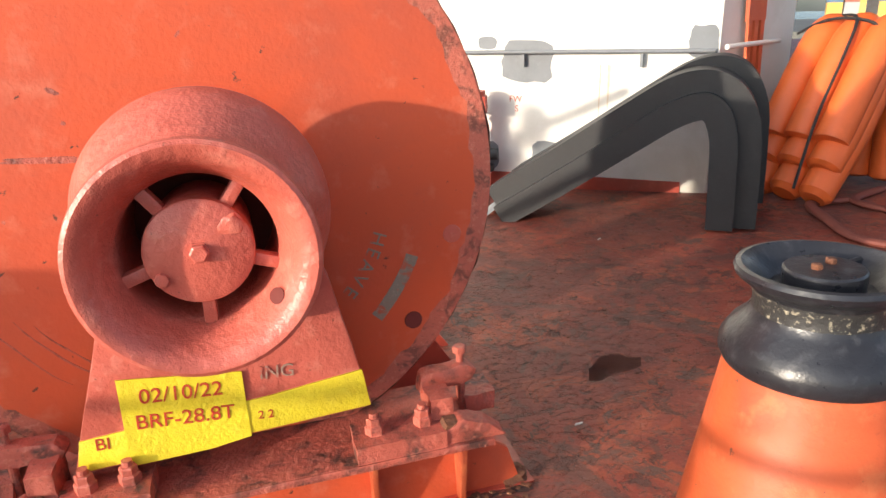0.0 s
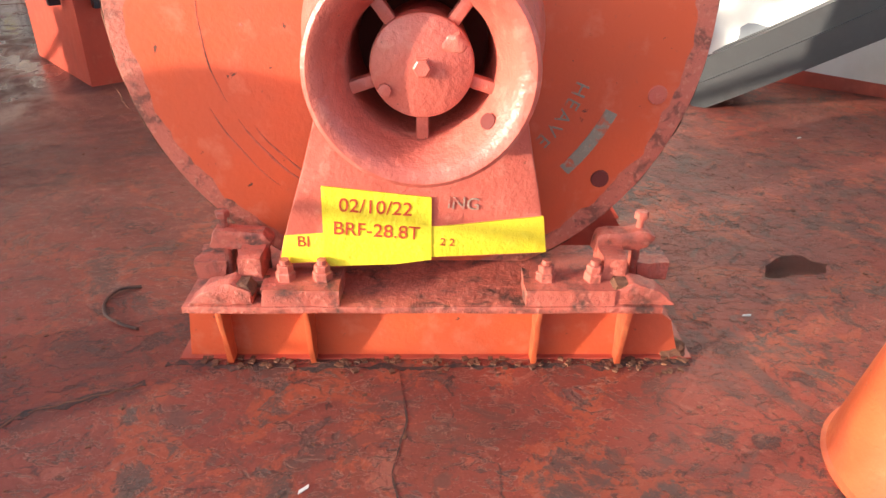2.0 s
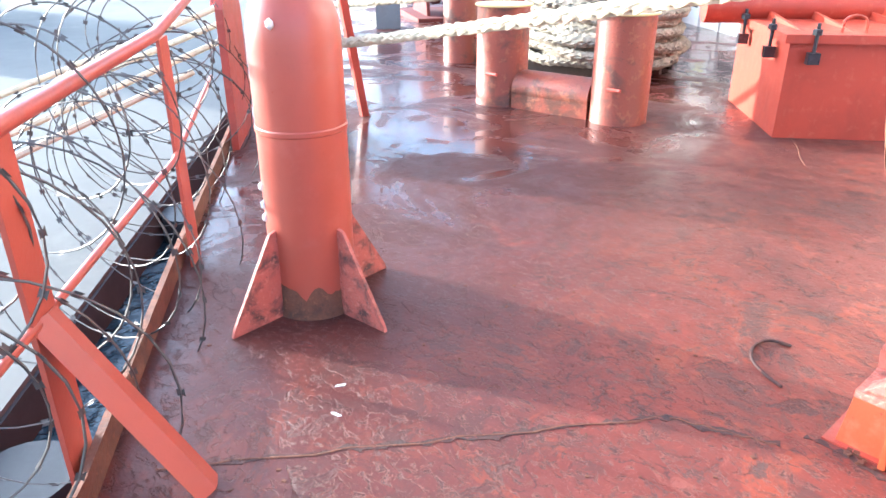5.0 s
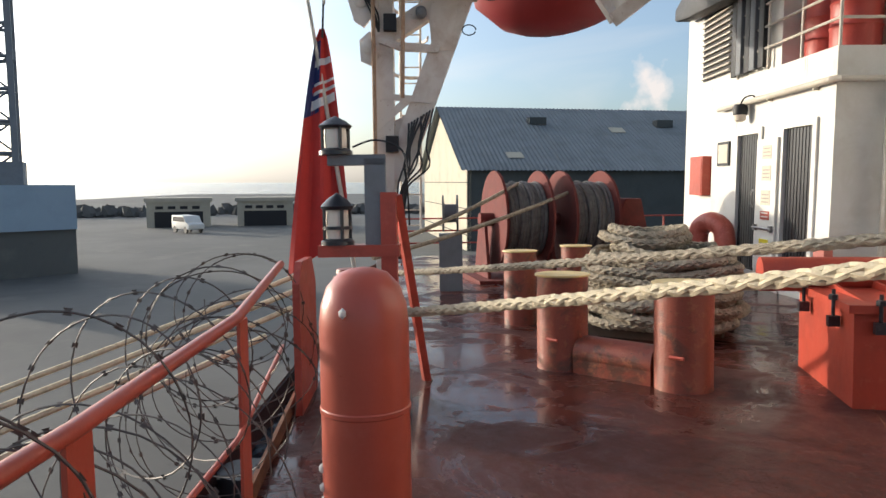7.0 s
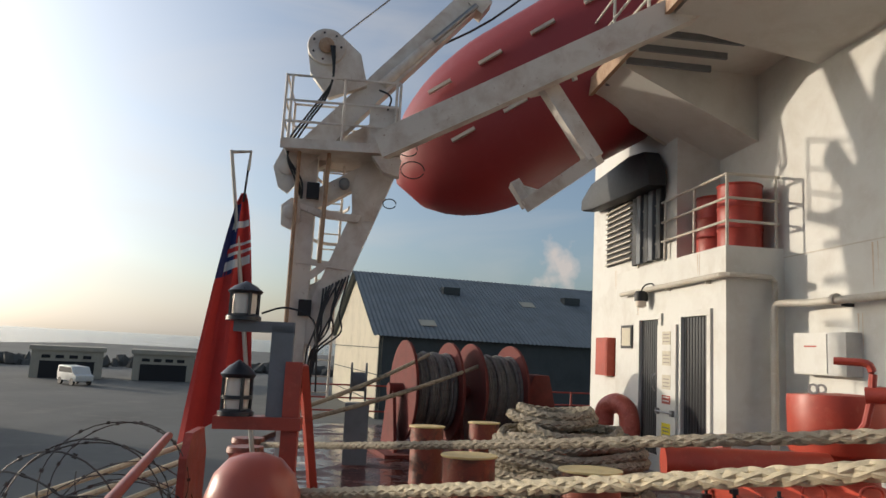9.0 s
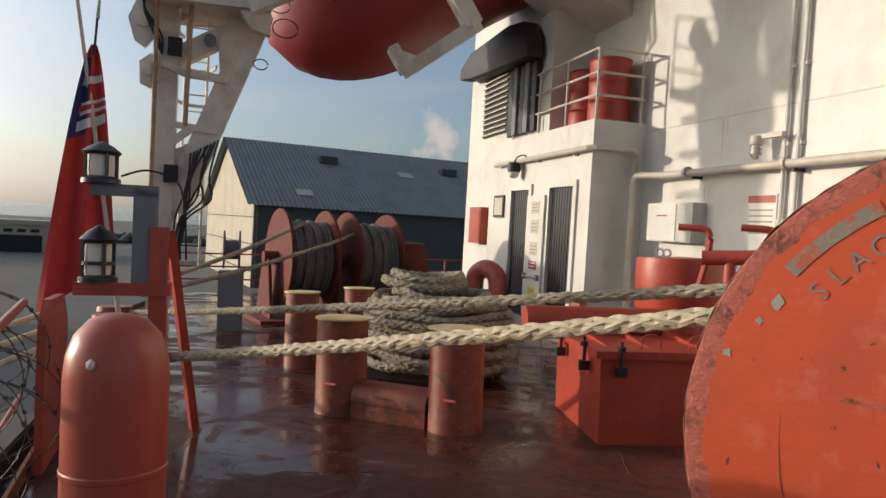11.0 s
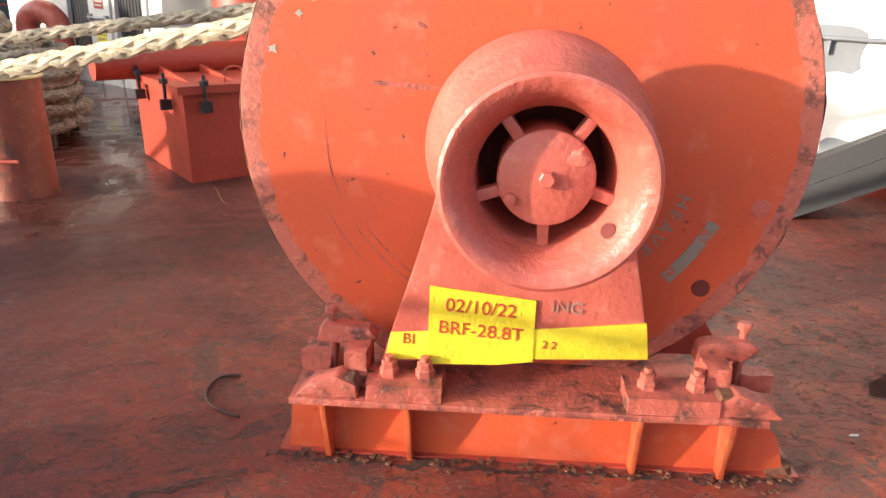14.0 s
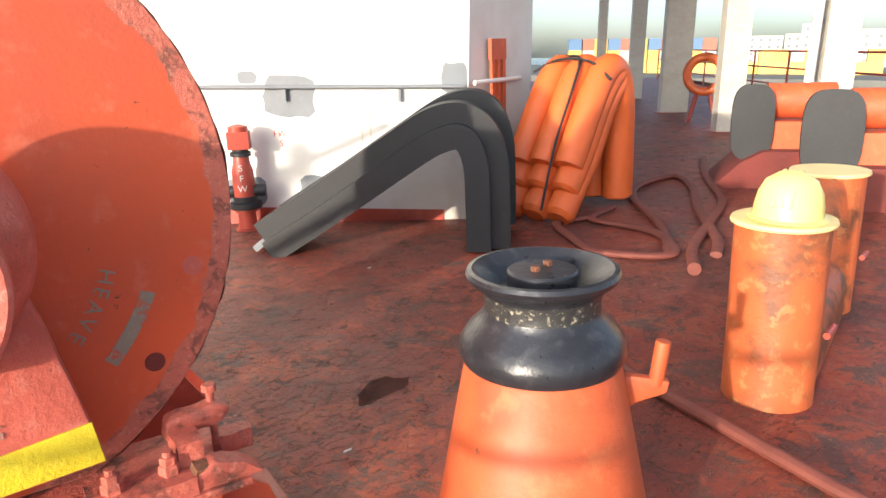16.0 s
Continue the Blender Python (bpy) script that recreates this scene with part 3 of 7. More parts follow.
for h in (6.78, 7.12, 7.5):
    bm = B()
    cyl(bm, (-11.0, -2.38, h), (-4.2, -2.38, h), 0.022, seg=8)
    part("rail_bar", bm, CREAM, w)
for x in (-11.0, -9.6, -8.2, -6.8, -5.4):
    bm = B()
    cyl(bm, (x, -2.38, 6.48), (x, -2.38, 7.52), 0.026, seg=8)
    part("stanchion", bm, CREAM, w)
w = thing("deck_floodlight", ship(-10.9, -2.6, 6.55, 0, 0, 20), "grey floodlight bracketed to the boat deck edge", "lamp")
bm = B()
box(bm, -0.18, -0.16, -0.05, 0.18, 0.10, 0.20)
part("housing", bm, CREAM, w, bevel=0.03, m=pose(0, -0.05, 0.0, 25))
bm = B()
box(bm, -0.05, 0.0, -0.22, 0.05, 0.3, -0.12)
part("bracket", bm, CREAM, w)
wall_box("baseboard", -8.7, -0.012, -0.4, 0.91, 0.0, 0.16, RED2, "red painted foot of the white wall")
bm = B()
box(bm, -8.75, -0.006, 3.185, 1.1, 0.0, 3.2)
single("trim", bm, CREAM, SHIP, "horizontal weld seam on the white wall", "seam", kind="structure")

# ---- sea, quay, distance ----
SEAM = bpy.data.materials.new("sea_water")
SEAM.use_nodes = True
n, l = SEAM.node_tree.nodes, SEAM.node_tree.links
b = n["Principled BSDF"]
b.inputs["Base Color"].default_value, b.inputs["Roughness"].default_value = (0.02, 0.045, 0.06, 1), 0.12
gp = n.new("ShaderNodeNewGeometry")
tn = n.new("ShaderNodeTexNoise")
tn.inputs["Scale"].default_value, tn.inputs["Detail"].default_value = 2.2, 6
l.new(gp.outputs["Position"], tn.inputs["Vector"])
bp = n.new("ShaderNodeBump")
bp.inputs["Strength"].default_value, bp.inputs["Distance"].default_value = 0.7, 0.35
l.new(tn.outputs["Fac"], bp.inputs["Height"])
l.new(bp.outputs["Normal"], b.inputs["Normal"])
bm = B()
bmesh.ops.create_circle(bm, cap_ends=True, segments=48, radius=4500)
single("water", bm, SEAM, pose(0, 0, -3.6), "grey-blue sea with small waves to the horizon", "water", kind="structure", soft=0)

QUAY = mat("quay_concrete", (0.125, 0.125, 0.112), 0.9, dark=(0.07, 0.07, 0.064), light=(0.19, 0.185, 0.16), scale=0.12, amount=0.7, bump=0.1, fine=3, space="Position")
bm = B()
prism(bm, [(-24, -9.95), (60, -9.95), (60, -100), (-260, -100), (-260, 120), (-24, 120)], 3.0, pose(0, 0, -3.0) @ Matrix(((1, 0, 0, 0), (0, 0, 1, 0), (0, -1, 0, 0), (0, 0, 0, 1))))
quay = single("ground", bm, QUAY, SHIP, "wide grey concrete quay apron", "quay", kind="structure", soft=0)
# thin darker sheet laid over the apron's own side face
bm = B()
box(bm, -60, -9.95, -5.2, 30, -9.91, -3.06)
single("quay_wall", bm, mat("dark_quay_wall", (0.045, 0.045, 0.042), 0.7, scale=0.8, amount=0.6, space="Position"), SHIP, "dark concrete face of the quay", "quay wall", kind="structure", soft=0)
for x in range(-40, 20, 6):
    bm = B()
    rev(bm, [(0, 0), (0.45, 0), (0.45, 1.6), (0, 1.6)], 20)
    single("quay_fender", bm, BLACK, ship(x, -9.48, -4.75), "black cylindrical rubber fender on the quay wall", "fender", group="quay fenders")

STREAK = mat("rust_streak", (0.60, 0.50, 0.38), 0.6, dark=(0.42, 0.27, 0.15), scale=6, amount=0.8)
rnd = random.Random(17)
for x, z in ((-0.62, 1.9), (0.25, 1.08), (-1.7, 1.05), (0.7, 0.9), (-4.3, 3.17), (-7.2, 2.3), (-6.9, 3.17), (-2.6, 2.4), (-13.2, 3.4), (-9.6, 3.3), (-12.0, 2.7)):
    y = -0.0025 if x > -8.7 else -0.9225
    for k in range(2):
        h, wd = rnd.uniform(0.25, 0.7), rnd.uniform(0.006, 0.016)
        xx = x + 0.06 * k + rnd.uniform(-0.02, 0.02)
        bm = B()
        prism(bm, [(xx - wd, z), (xx + wd, z - 0.01), (xx + wd * 0.6, z - h * 0.6), (xx, z - h), (xx - wd * 0.5, z - h * 0.7)], 0.001, pose(0, y, 0))
        single("trim", bm, STREAK, SHIP, "faint rust streak running down the white wall", "stain", kind="structure", soft=0)


# ---- near winch ----
HUBZ, RF = 1.03, 0.857


def flange_profile(r):
    return [(0, -0.028), (r - 0.004, -0.028), (r, -0.02), (r, 0.02), (r - 0.004, 0.028), (0, 0.028)]


AX = pose(0, 0, 0, 90)          # turn about -y


def main_winch():
    w = thing("mooring_winch", on_deck(0.066, 1.95), "orange-red mooring winch with a warping head on a bolted bed", "winch")
    # flange with a ragged rim
    bm = B()
    vs = rev(bm, flange_profile(RF), 120, pose(0, 0.028, HUBZ, 90))
    for v in vs:
        d = Vector((v.co.x, 0, v.co.z - HUBZ))
        if d.length > RF - 0.05:
            k = 1 + 0.006 * noise.noise(d * 14) + 0.004 * noise.noise(d * 45)
            v.co.x *= k
            v.co.z = HUBZ + (v.co.z - HUBZ) * k
    flange = part("flange", bm, RED, w, "large orange-red disc flange")
    bm = B()
    vs = rev(bm, [(RF + 0.002, 0.004), (RF + 0.007, 0.010), (RF + 0.007, 0.044), (RF + 0.002, 0.052)], 160, pose(0, 0.056, HUBZ, 90))
    for v in vs:
        d = Vector((v.co.x, 0, v.co.z - HUBZ))
        k = 1 + 0.009 * noise.noise(d * 18) + 0.007 * noise.noise(d * 52)
        v.co.x *= k
        v.co.z = HUBZ + (v.co.z - HUBZ) * k
    part("rim", bm, RUST, flange, "flaking rusty rim")
    # brake-lining ring, slightly raised
    bm = B()
    vs = rev(bm, [(0.857, 0.0), (0.855, 0.0025), (0.835, 0.003), (0.80, 0.0)], 220, pose(0, 0.0, HUBZ, 90), closed=True)
    for v in vs:
        d = Vector((v.co.x, 0, v.co.z - HUBZ))
        if d.length < 0.85:
            k = 1 + 0.022 * noise.noise(d * 9) + 0.016 * noise.noise(d * 31)
            v.co.x *= k
            v.co.z = HUBZ + (v.co.z - HUBZ) * k
    part("peeling_edge", bm, PEEL, flange, "peeling rusty paint along the rim")
    for a in (-16.4, -39.5):
        bm = B()
        rev(bm, [(0, 0), (0.029, 0), (0.027, 0.006), (0, 0.006)], 20, pose(0.755 * math.cos(radians(a)), 0.0, HUBZ + 0.755 * math.sin(radians(a)), 90))
        part("plug", bm, RED3 if a == -39.5 else PINK, flange)
    # barrel and the further flange
    bm = B()
    rev(bm, [(0.3, 0), (0.3, -0.85)], 40, pose(0, 0.056, HUBZ, 90))
    part("barrel", bm, RED2, w)
    bm = B()
    for i in range(11):
        t = rev(bm, [(0.40 + 0.035 * math.cos(k * math.pi / 3), 0.035 * math.sin(k * math.pi / 3)) for k in range(6)], 40, pose(0, 0.11 + 0.072 * i, HUBZ, 90), closed=True)
    part("wound_rope", bm, ROPE, w, "mooring rope wound on the barrel")
    bm = B()
    rev(bm, flange_profile(RF), 72, pose(0, 0.93, HUBZ, 90))
    part("flange", bm, RED, w)
    # far foot
    bm = B()
    prism(bm, [(-0.55, 0), (0.92, 0), (0.55, 0.55), (-0.3, 0.55)], 0.03, pose(0, 0.86, 0))
    part("foot_plate", bm, RED2, w)
    bm = B()
    prism(bm, [(0.35, 0.0), (0.9, 0.0), (0.72, 0.30), (0.6, 0.42)], 0.02, pose(0, 0.50, 0))
    part("gusset", bm, RED2, w)
    # warping head
    HX = 0.036
    hm = pose(HX, 0.02, HUBZ - 0.004, 90)     # local z runs towards the viewer
    prof = [(0.10, 0.20), (0.292, 0.21), (0.306, 0.225), (0.305, 0.26), (0.285, 0.31), (0.246, 0.37), (0.216, 0.43), (0.206, 0.49), (0.207, 0.54), (0.218, 0.585),
            (0.234, 0.612), (0.242, 0.625), (0.245, 0.638), (0.242, 0.650), (0.233, 0.655), (0.217, 0.652), (0.200, 0.638), (0.180, 0.60), (0.166, 0.568), (0.160, 0.556), (0.158, 0.30), (0.10, 0.29)]
    bm = B()
    rev(bm, prof, 72, hm)
    head = part("warping_head", bm, PINK, w, "faded red cast warping head")
    # recess floor in darkened red: the shade inside is put into its colour
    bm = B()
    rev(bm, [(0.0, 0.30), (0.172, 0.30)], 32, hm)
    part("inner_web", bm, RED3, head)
    for k in range(5):
        a = radians(90 + 72 * k)
        bm = B()
        box(bm, 0.09, 0.525, -0.014, 0.168, 0.560, 0.014)
        bmesh.ops.transform(bm, matrix=Matrix.Translation((0, -2 * 0.5425 + 0.02, 0)), verts=bm.verts)
        bmesh.ops.transform(bm, matrix=pose(HX, 0, HUBZ - 0.004) @ Matrix.Rotation(a, 4, "Y"), verts=bm.verts)
        part("spoke", bm, PINK, head, bevel=0.006)
    bm = B()
    rev(bm, [(0.05, 0.3), (0.105, 0.35), (0.112, 0.560), (0.110, 0.570), (0.104, 0.574), (0, 0.575)], 48, hm)
    for v in bm.verts:
        v.co.y -= 0.0015 * noise.noise(v.co * 30)
    hub = part("hub_cap", bm, PINK, head, "round hub cap with peeling paint")
    bm = B()
    rev(bm, [(0, 0.572), (0.023, 0.572), (0.023, 0.578), (0.020, 0.578), (0.020, 0.592), (0.016, 0.595), (0, 0.595)], 6, hm)
    part("bolt", bm, PINK, hub)
    bm = B()
    rev(bm, [(0, 0), (0.015, 0), (0.014, 0.012), (0, 0.014)], 8, pose(HX - 0.080, -0.553, HUBZ - 0.052, 90))
    part("bolt", bm, PINK, hub)
    bm = B()
    bmesh.ops.create_icosphere(bm, subdivisions=3, radius=0.03, matrix=pose(HX + 0.066, -0.55, HUBZ + 0.045) @ Matrix.Diagonal((1, 0.3, 0.8, 1)))
    for v in bm.verts:
        v.co += 0.006 * Vector((noise.noise(v.co * 60), 0.5 * noise.noise(v.co * 50 + Vector((3, 0, 0))), noise.noise(v.co * 70)))
    part("weld_lump", bm, PINK, hub)
    # thin disc in darkened red, painted as the shade inside a hole
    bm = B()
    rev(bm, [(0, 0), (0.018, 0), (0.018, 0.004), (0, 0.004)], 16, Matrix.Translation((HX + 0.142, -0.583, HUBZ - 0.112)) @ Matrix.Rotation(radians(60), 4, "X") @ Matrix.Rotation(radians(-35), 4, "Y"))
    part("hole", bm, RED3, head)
    # bearing plate
    bm = B()
    prism(bm, [(-0.385, 0.345), (0.425, 0.385), (0.345, 0.78), (0.30, 0.92), (0.2, 1.12), (-0.17, 1.12), (-0.24, 0.80)], 0.11, pose(0, -0.19, 0))
    pl = part("bearing_plate", lump(bm, 0.0035, 22, 5), PINK, w, "pitted tapered bearing plate", m=pose(-0.022, 0, 0))
    bm = B()
    prism(bm, [(-0.375, 0.352), (0.420, 0.392), (0.405, 0.510), (0.14, 0.480), (-0.355, 0.445)], 0.006, pose(0, -0.1945, 0))
    yb = part("painted_band", bm, YELLOW, pl, "yellow painted band", bevel=0.001)
    bm = B()
    prism(bm, [(-0.225, 0.345), (-0.03, 0.352), (0.078, 0.368), (0.078, 0.570), (-0.236, 0.605), (-0.243, 0.34)], 0.003, pose(0, -0.198, 0))
    part("painted_panel", bm, YELLOW, pl, "yellow painted label panel")
    g0 = mat("faded_stencil", (0.34, 0.22, 0.17), 0.6, dark=(0.50, 0.12, 0.085), scale=22, amount=1.0, crisp=0.8)
    ink = plain("stencil_red", (0.50, 0.05, 0.02), 0.6)
    up = lambda x, z, a, y=-0.1995: pose(x, y, z, 90, 0, 0) @ pose(0, 0, 0, 0, 0, a)
    letters("02/10/22", 0.060, ink, pl, up(-0.083, 0.538, -4), name="stencil", label="red stencilled date")
    letters("BRF-28.8T", 0.060, ink, pl, up(-0.083, 0.463, -4), name="stencil", label="red stencilled brake force")
    letters("BI", 0.05, ink, pl, up(-0.30, 0.425, -3, -0.1955), name="stencil")
    letters("2 2", 0.035, ink, pl, up(0.125, 0.425, -4, -0.1965), name="stencil")
    letters("ING", 0.055, g0, pl, up(0.17, 0.548, -4, -0.192), name="stencil", label="grey stencilled letters")
    # old rub lines round the face, bare smears
    for a0, a1, r0, wd in ((-152, -118, 0.60, 0.004), (-158, -128, 0.655, 0.003), (-148, -112, 0.57, 0.003), (172, 205, 0.60, 0.0025)):
        bm = B()
        pts = []
        for sgn in (-1, 1):
            arc = []
            for i in range(25):
                t = i / 24
                a = radians(a0 + (a1 - a0) * t)
                q = r0 + sgn * wd * math.sin(math.pi * t) * (0.7 + 0.5 * noise.noise(Vector((t * 9, sgn, r0 * 20)))) + 0.006 * noise.noise(Vector((t * 3, 0, r0 * 9)))
                arc.append((q * math.cos(a), HUBZ + q * math.sin(a)))
            pts += arc if sgn < 0 else arc[::-1]
        prism(bm, pts[1:24] + pts[26:49], 0.0012, pose(0, -0.0012, 0))
        part("rub_mark", bm, GRIMY, flange)
    for cx, cz, lx, lz, tilt in ((-0.34, 0.13, 0.14, 0.012, -4), (-0.30, 0.30, 0.022, 0.009, -35), (-0.29, 0.22, 0.008, 0.006, 0), (0.02, 0.42, 0.014, 0.005, 50), (-0.48, -0.02, 0.006, 0.006, 0)):
        bm = B()
        pts = []
        for k in range(20):
            a = 2 * math.pi * k / 20
            j = 0.75 + 0.5 * noise.noise(Vector((k * 1.7, cx * 30, cz * 20)))
            x, z = lx * j * math.cos(a), lz * j * math.sin(a)
            c0, s0 = math.cos(radians(tilt)), math.sin(radians(tilt))
            pts.append((cx + x * c0 - z * s0, HUBZ + cz + x * s0 + z * c0))
        prism(bm, pts, 0.0012, pose(0, -0.0012, 0))
        part("smear", bm, GRIMY, flange)
    # stencils on the flange
    g = mat("stencil_grey", (0.25, 0.22, 0.17), 0.6, dark=(0.50, 0.10, 0.045), scale=18, amount=0.9, crisp=0.8)

    def around(r, a, turn, y=-0.0015):
        return pose(r * math.cos(radians(a)), y, HUBZ + r * math.sin(radians(a)), 90) @ pose(0, 0, 0, 0, 0, turn)

    for ch, a in zip("HEAVE", (-22, -27, -32, -37, -42)):
        letters(ch, 0.062, g, flange, around(0.53, a, a - 90), name="stencil", label="")
    for ch, a in zip("SLACK", (140.5, 135, 129.5, 124, 118.5)):
        letters(ch, 0.075, g, flange, around(0.66, a, a - 90), name="stencil", label="")
    for a0, a1, r0 in ((141, 119.6, 0.75), (-24, -44, 0.65)):
        bm = B()
        pts = [(r * math.cos(radians(a0 + (a1 - a0) * i / 10)), HUBZ + r * math.sin(radians(a0 + (a1 - a0) * i / 10))) for r in (r0 - 0.02, r0 + 0.02) for i in range(11)]
        prism(bm, pts[:11] + pts[11:][::-1], 0.002, pose(0, -0.0025, 0))
        part("arrow", bm, g, flange, "grey painted curved arrow")
    for a, r, s in ((148, 0.72, 0.026), (153.5, 0.735, 0.014), (83, 0.78, 0.03), (86, 0.68, 0.02), (163, 0.78, 0.018)):
        bm = B()
        prism(bm, [(r * math.cos(radians(a)) + s * (0.7 + 0.4 * math.sin(3 * k + a)) * math.cos(k * 0.785), HUBZ + r * math.sin(radians(a)) + s * (0.7 + 0.4 * math.sin(2 * k + a)) * math.sin(k * 0.785)) for k in range(8)], 0.002, pose(0, -0.002, 0))
        part("primer_patch", bm, GREEN_PATCH, flange)
    # bed
    bm = B()
    prism(bm, [(-0.72, 0.008), (0.86, 0.008), (0.82, 0.14), (0.72, 0.215), (-0.66, 0.235), (-0.70, 0.2)], 0.02, pose(0, -0.185, 0))
    bed = part("bed_web", bm, RED, w, "orange-red bed web", bevel=0.003)
    bm = B()
    box(bm, -0.75, -0.205, 0, 0.90, 0.12, 0.010)
    part("bed_base", bm, RED2, w, bevel=0.003)
    bm = B()
    prism(bm, [(-0.68, 0.235), (0.745, 0.235), (0.745, 0.257), (-0.68, 0.257)], 0.40, pose(0, -0.29, 0))
    part("bed_plate", lump(bm, 0.003, 20, 6, 0.003), GRIMY, w, "greasy red bed plate")
    for x in (-0.57, -0.31, 0.39, 0.66):
        bm = B()
        prism(bm, [(-0.285, 0.235), (-0.185, 0.235), (-0.185, 0.01), (-0.235, 0.01)], 0.018, pose(x, 0, 0, 0, 0, 90))
        part("stiffener", lump(bm, 0.004, 30, 3, 0.003), ORANGE, w)
    for x0, x1 in ((-0.445, -0.215), (0.335, 0.60)):
        bm = B()
        box(bm, x0, -0.285, 0.257, x1, -0.15, 0.312)
        pad = part("foot_pad", lump(bm, 0.005), GRIMY, w, "pitted clamp pad")
        for x in (x0 + 0.065, x1 - 0.055):
            bm = B()
            hexnut(bm, x, -0.215, 0.310, 0.030, 0.030)
            hexnut(bm, x, -0.215, 0.340, 0.024, 0.022)
            cyl(bm, (x, -0.215, 0.33), (x, -0.215, 0.378), 0.014, seg=10)
            part("nut", bm, GRIMY, pad)
    for sx, xe in ((-1, -0.56), (1, 0.68)):
        bm = B()
        prism(bm, [(-0.105, 0), (0.09, 0), (0.085, 0.05), (0.03, 0.075), (-0.05, 0.05)], 0.075, pose(xe, -0.28, 0.257) @ Matrix.Diagonal((-sx, 1, 1, 1)))
        part("wedge_block", lump(bm, 0.006), GRIMY, w)
        bm = B()
        cyl(bm, (xe - sx * 0.02, -0.205, 0.295), (xe - sx * 0.13, -0.205, 0.295), 0.020, seg=12)
        hexnut(bm, xe - sx * 0.06, -0.225, 0.295, 0.036, 0.05, "y")
        part("set_bolt", bm, RUST, w, "greasy set bolt")
        bm = B()
        box(bm, -0.035, -0.03, 0, 0.035, 0.10, 0.125)
        part("jaw", lump(bm, 0.006), GRIMY, w, m=pose(xe - sx * 0.075, -0.19, 0.257))
        bm = B()
        box(bm, -0.05, 0.0, 0, 0.05, 0.12, 0.06)
        part("rear_block", lump(bm, 0.008), GRIMY, w, m=pose(xe + sx * 0.075, -0.12, 0.255))
        bm = B()
        prism(bm, [(-0.10, -0.03), (0.08, -0.03), (0.10, 0.01), (0.07, 0.035), (-0.08, 0.035)], 0.06, pose(xe - sx * 0.03, -0.13, 0.39) @ Matrix.Rotation(radians(-4 * sx), 4, "Y"))
        arm = part("clamp_bar", lump(bm, 0.007, 24, bevel=0.014), GRIMY, w)
        bm = B()
        cyl(bm, (xe + sx * 0.02, -0.10, 0.257), (xe + sx * 0.02, -0.10, 0.47), 0.012, seg=10)
        hexnut(bm, xe + sx * 0.02, -0.10, 0.462, 0.022, 0.022)
        part("bolt", bm, GRIMY, w)
    # scale and grit gathered along the foot
    rnd = random.Random(4)
    bm = B()
    for i in range(150):
        x, y, s = rnd.uniform(-0.7, 0.88), -0.20 - abs(rnd.gauss(0, 0.03)), rnd.uniform(0.003, 0.009)
        vs = box(bm, -s, -s, 0, s, s, s)
        bmesh.ops.transform(bm, matrix=pose(x, y, 0.003, 0, 0, rnd.uniform(0, 90)), verts=vs)
    tagged(part("grit", bm, RUST, w, "rust scale and grit"), kind="stuff")
    bm = B()
    bmesh.ops.create_icosphere(bm, subdivisions=3, radius=0.055)
    for v in bm.verts:
        v.co = v.co * (1 + 0.35 * noise.noise(v.co * 30) + 0.15 * noise.noise(v.co * 80))
        v.co.z = max(0.0, v.co.z * 0.7)
    part("rust_lump", bm, RUST, w, "lump of rust at the bed corner", m=pose(0.85, -0.15, 0.0))
    return w


main_winch()


# ---- roller pedestal ----
def roller():
    w = thing("roller_fairlead", on_deck(1.498, 1.220), "black pedestal roller on an orange conical stand", "roller fairlead")
    bm = B()
    rev(bm, [(0, 0), (0.330, 0), (0.333, 0.012), (0.320, 0.02), (0.210, 0.585), (0.200, 0.598), (0, 0.598)], 64)
    cone = part("pedestal", bm, ORANGE, w, "orange conical steel pedestal")
    bm = B()
    rev(bm, [(0, 0.588), (0.19, 0.590), (0.214, 0.602), (0.224, 0.625), (0.221, 0.652), (0.200, 0.685), (0.168, 0.715), (0.152, 0.74), (0.150, 0.77),
             (0.160, 0.795), (0.185, 0.815), (0.197, 0.826), (0.201, 0.838), (0.196, 0.848), (0.184, 0.85), (0.165, 0.838), (0.135, 0.805), (0.118, 0.79), (0.1, 0.79), (0, 0.79)], 64)
    rl = part("roller", bm, BLACKPAINT, w, "black painted roller with worn waist")
    bm = B()
    vs = rev(bm, [(0.1545, 0.722), (0.1525, 0.742), (0.1515, 0.765), (0.157, 0.788)], 72)
    part("worn_waist", bm, WORN, rl, "pale worn ring")
    bm = B()
    rev(bm, [(0, 0.79), (0.092, 0.79), (0.092, 0.838), (0.088, 0.843), (0, 0.845)], 40)
    cap = part("cap", bm, BLACKPAINT, rl)
    for x, y in ((0.028, 0.012), (-0.028, -0.005)):
        bm = B()
        hexnut(bm, x, y, 0.843, 0.013, 0.014)
        part("bolt", bm, RUST, cap, "rusty cap bolt")
    bm = B()
    cyl(bm, (0.07, 0.03, 0.82), (0.165, 0.05, 0.82), 0.012, seg=8)
    part("rib", bm, BLACKPAINT, rl)
    bm = B()
    prism(bm, [(0.17, 0.40), (0.25, 0.47), (0.33, 0.50), (0.335, 0.535), (0.275, 0.545), (0.19, 0.555)], 0.03, pose(0, -0.015, 0))
    h = part("horn", bm, ORANGE, w, "orange horn bracket", bevel=0.01, m=pose(0, 0, 0, 0, 0, -40))
    bm = B()
    cyl(bm, (0.30, 0, 0.52), (0.315, 0, 0.645), 0.02, seg=14)
    part("peg", bm, ORANGE, h, bevel=0.003)
    return w


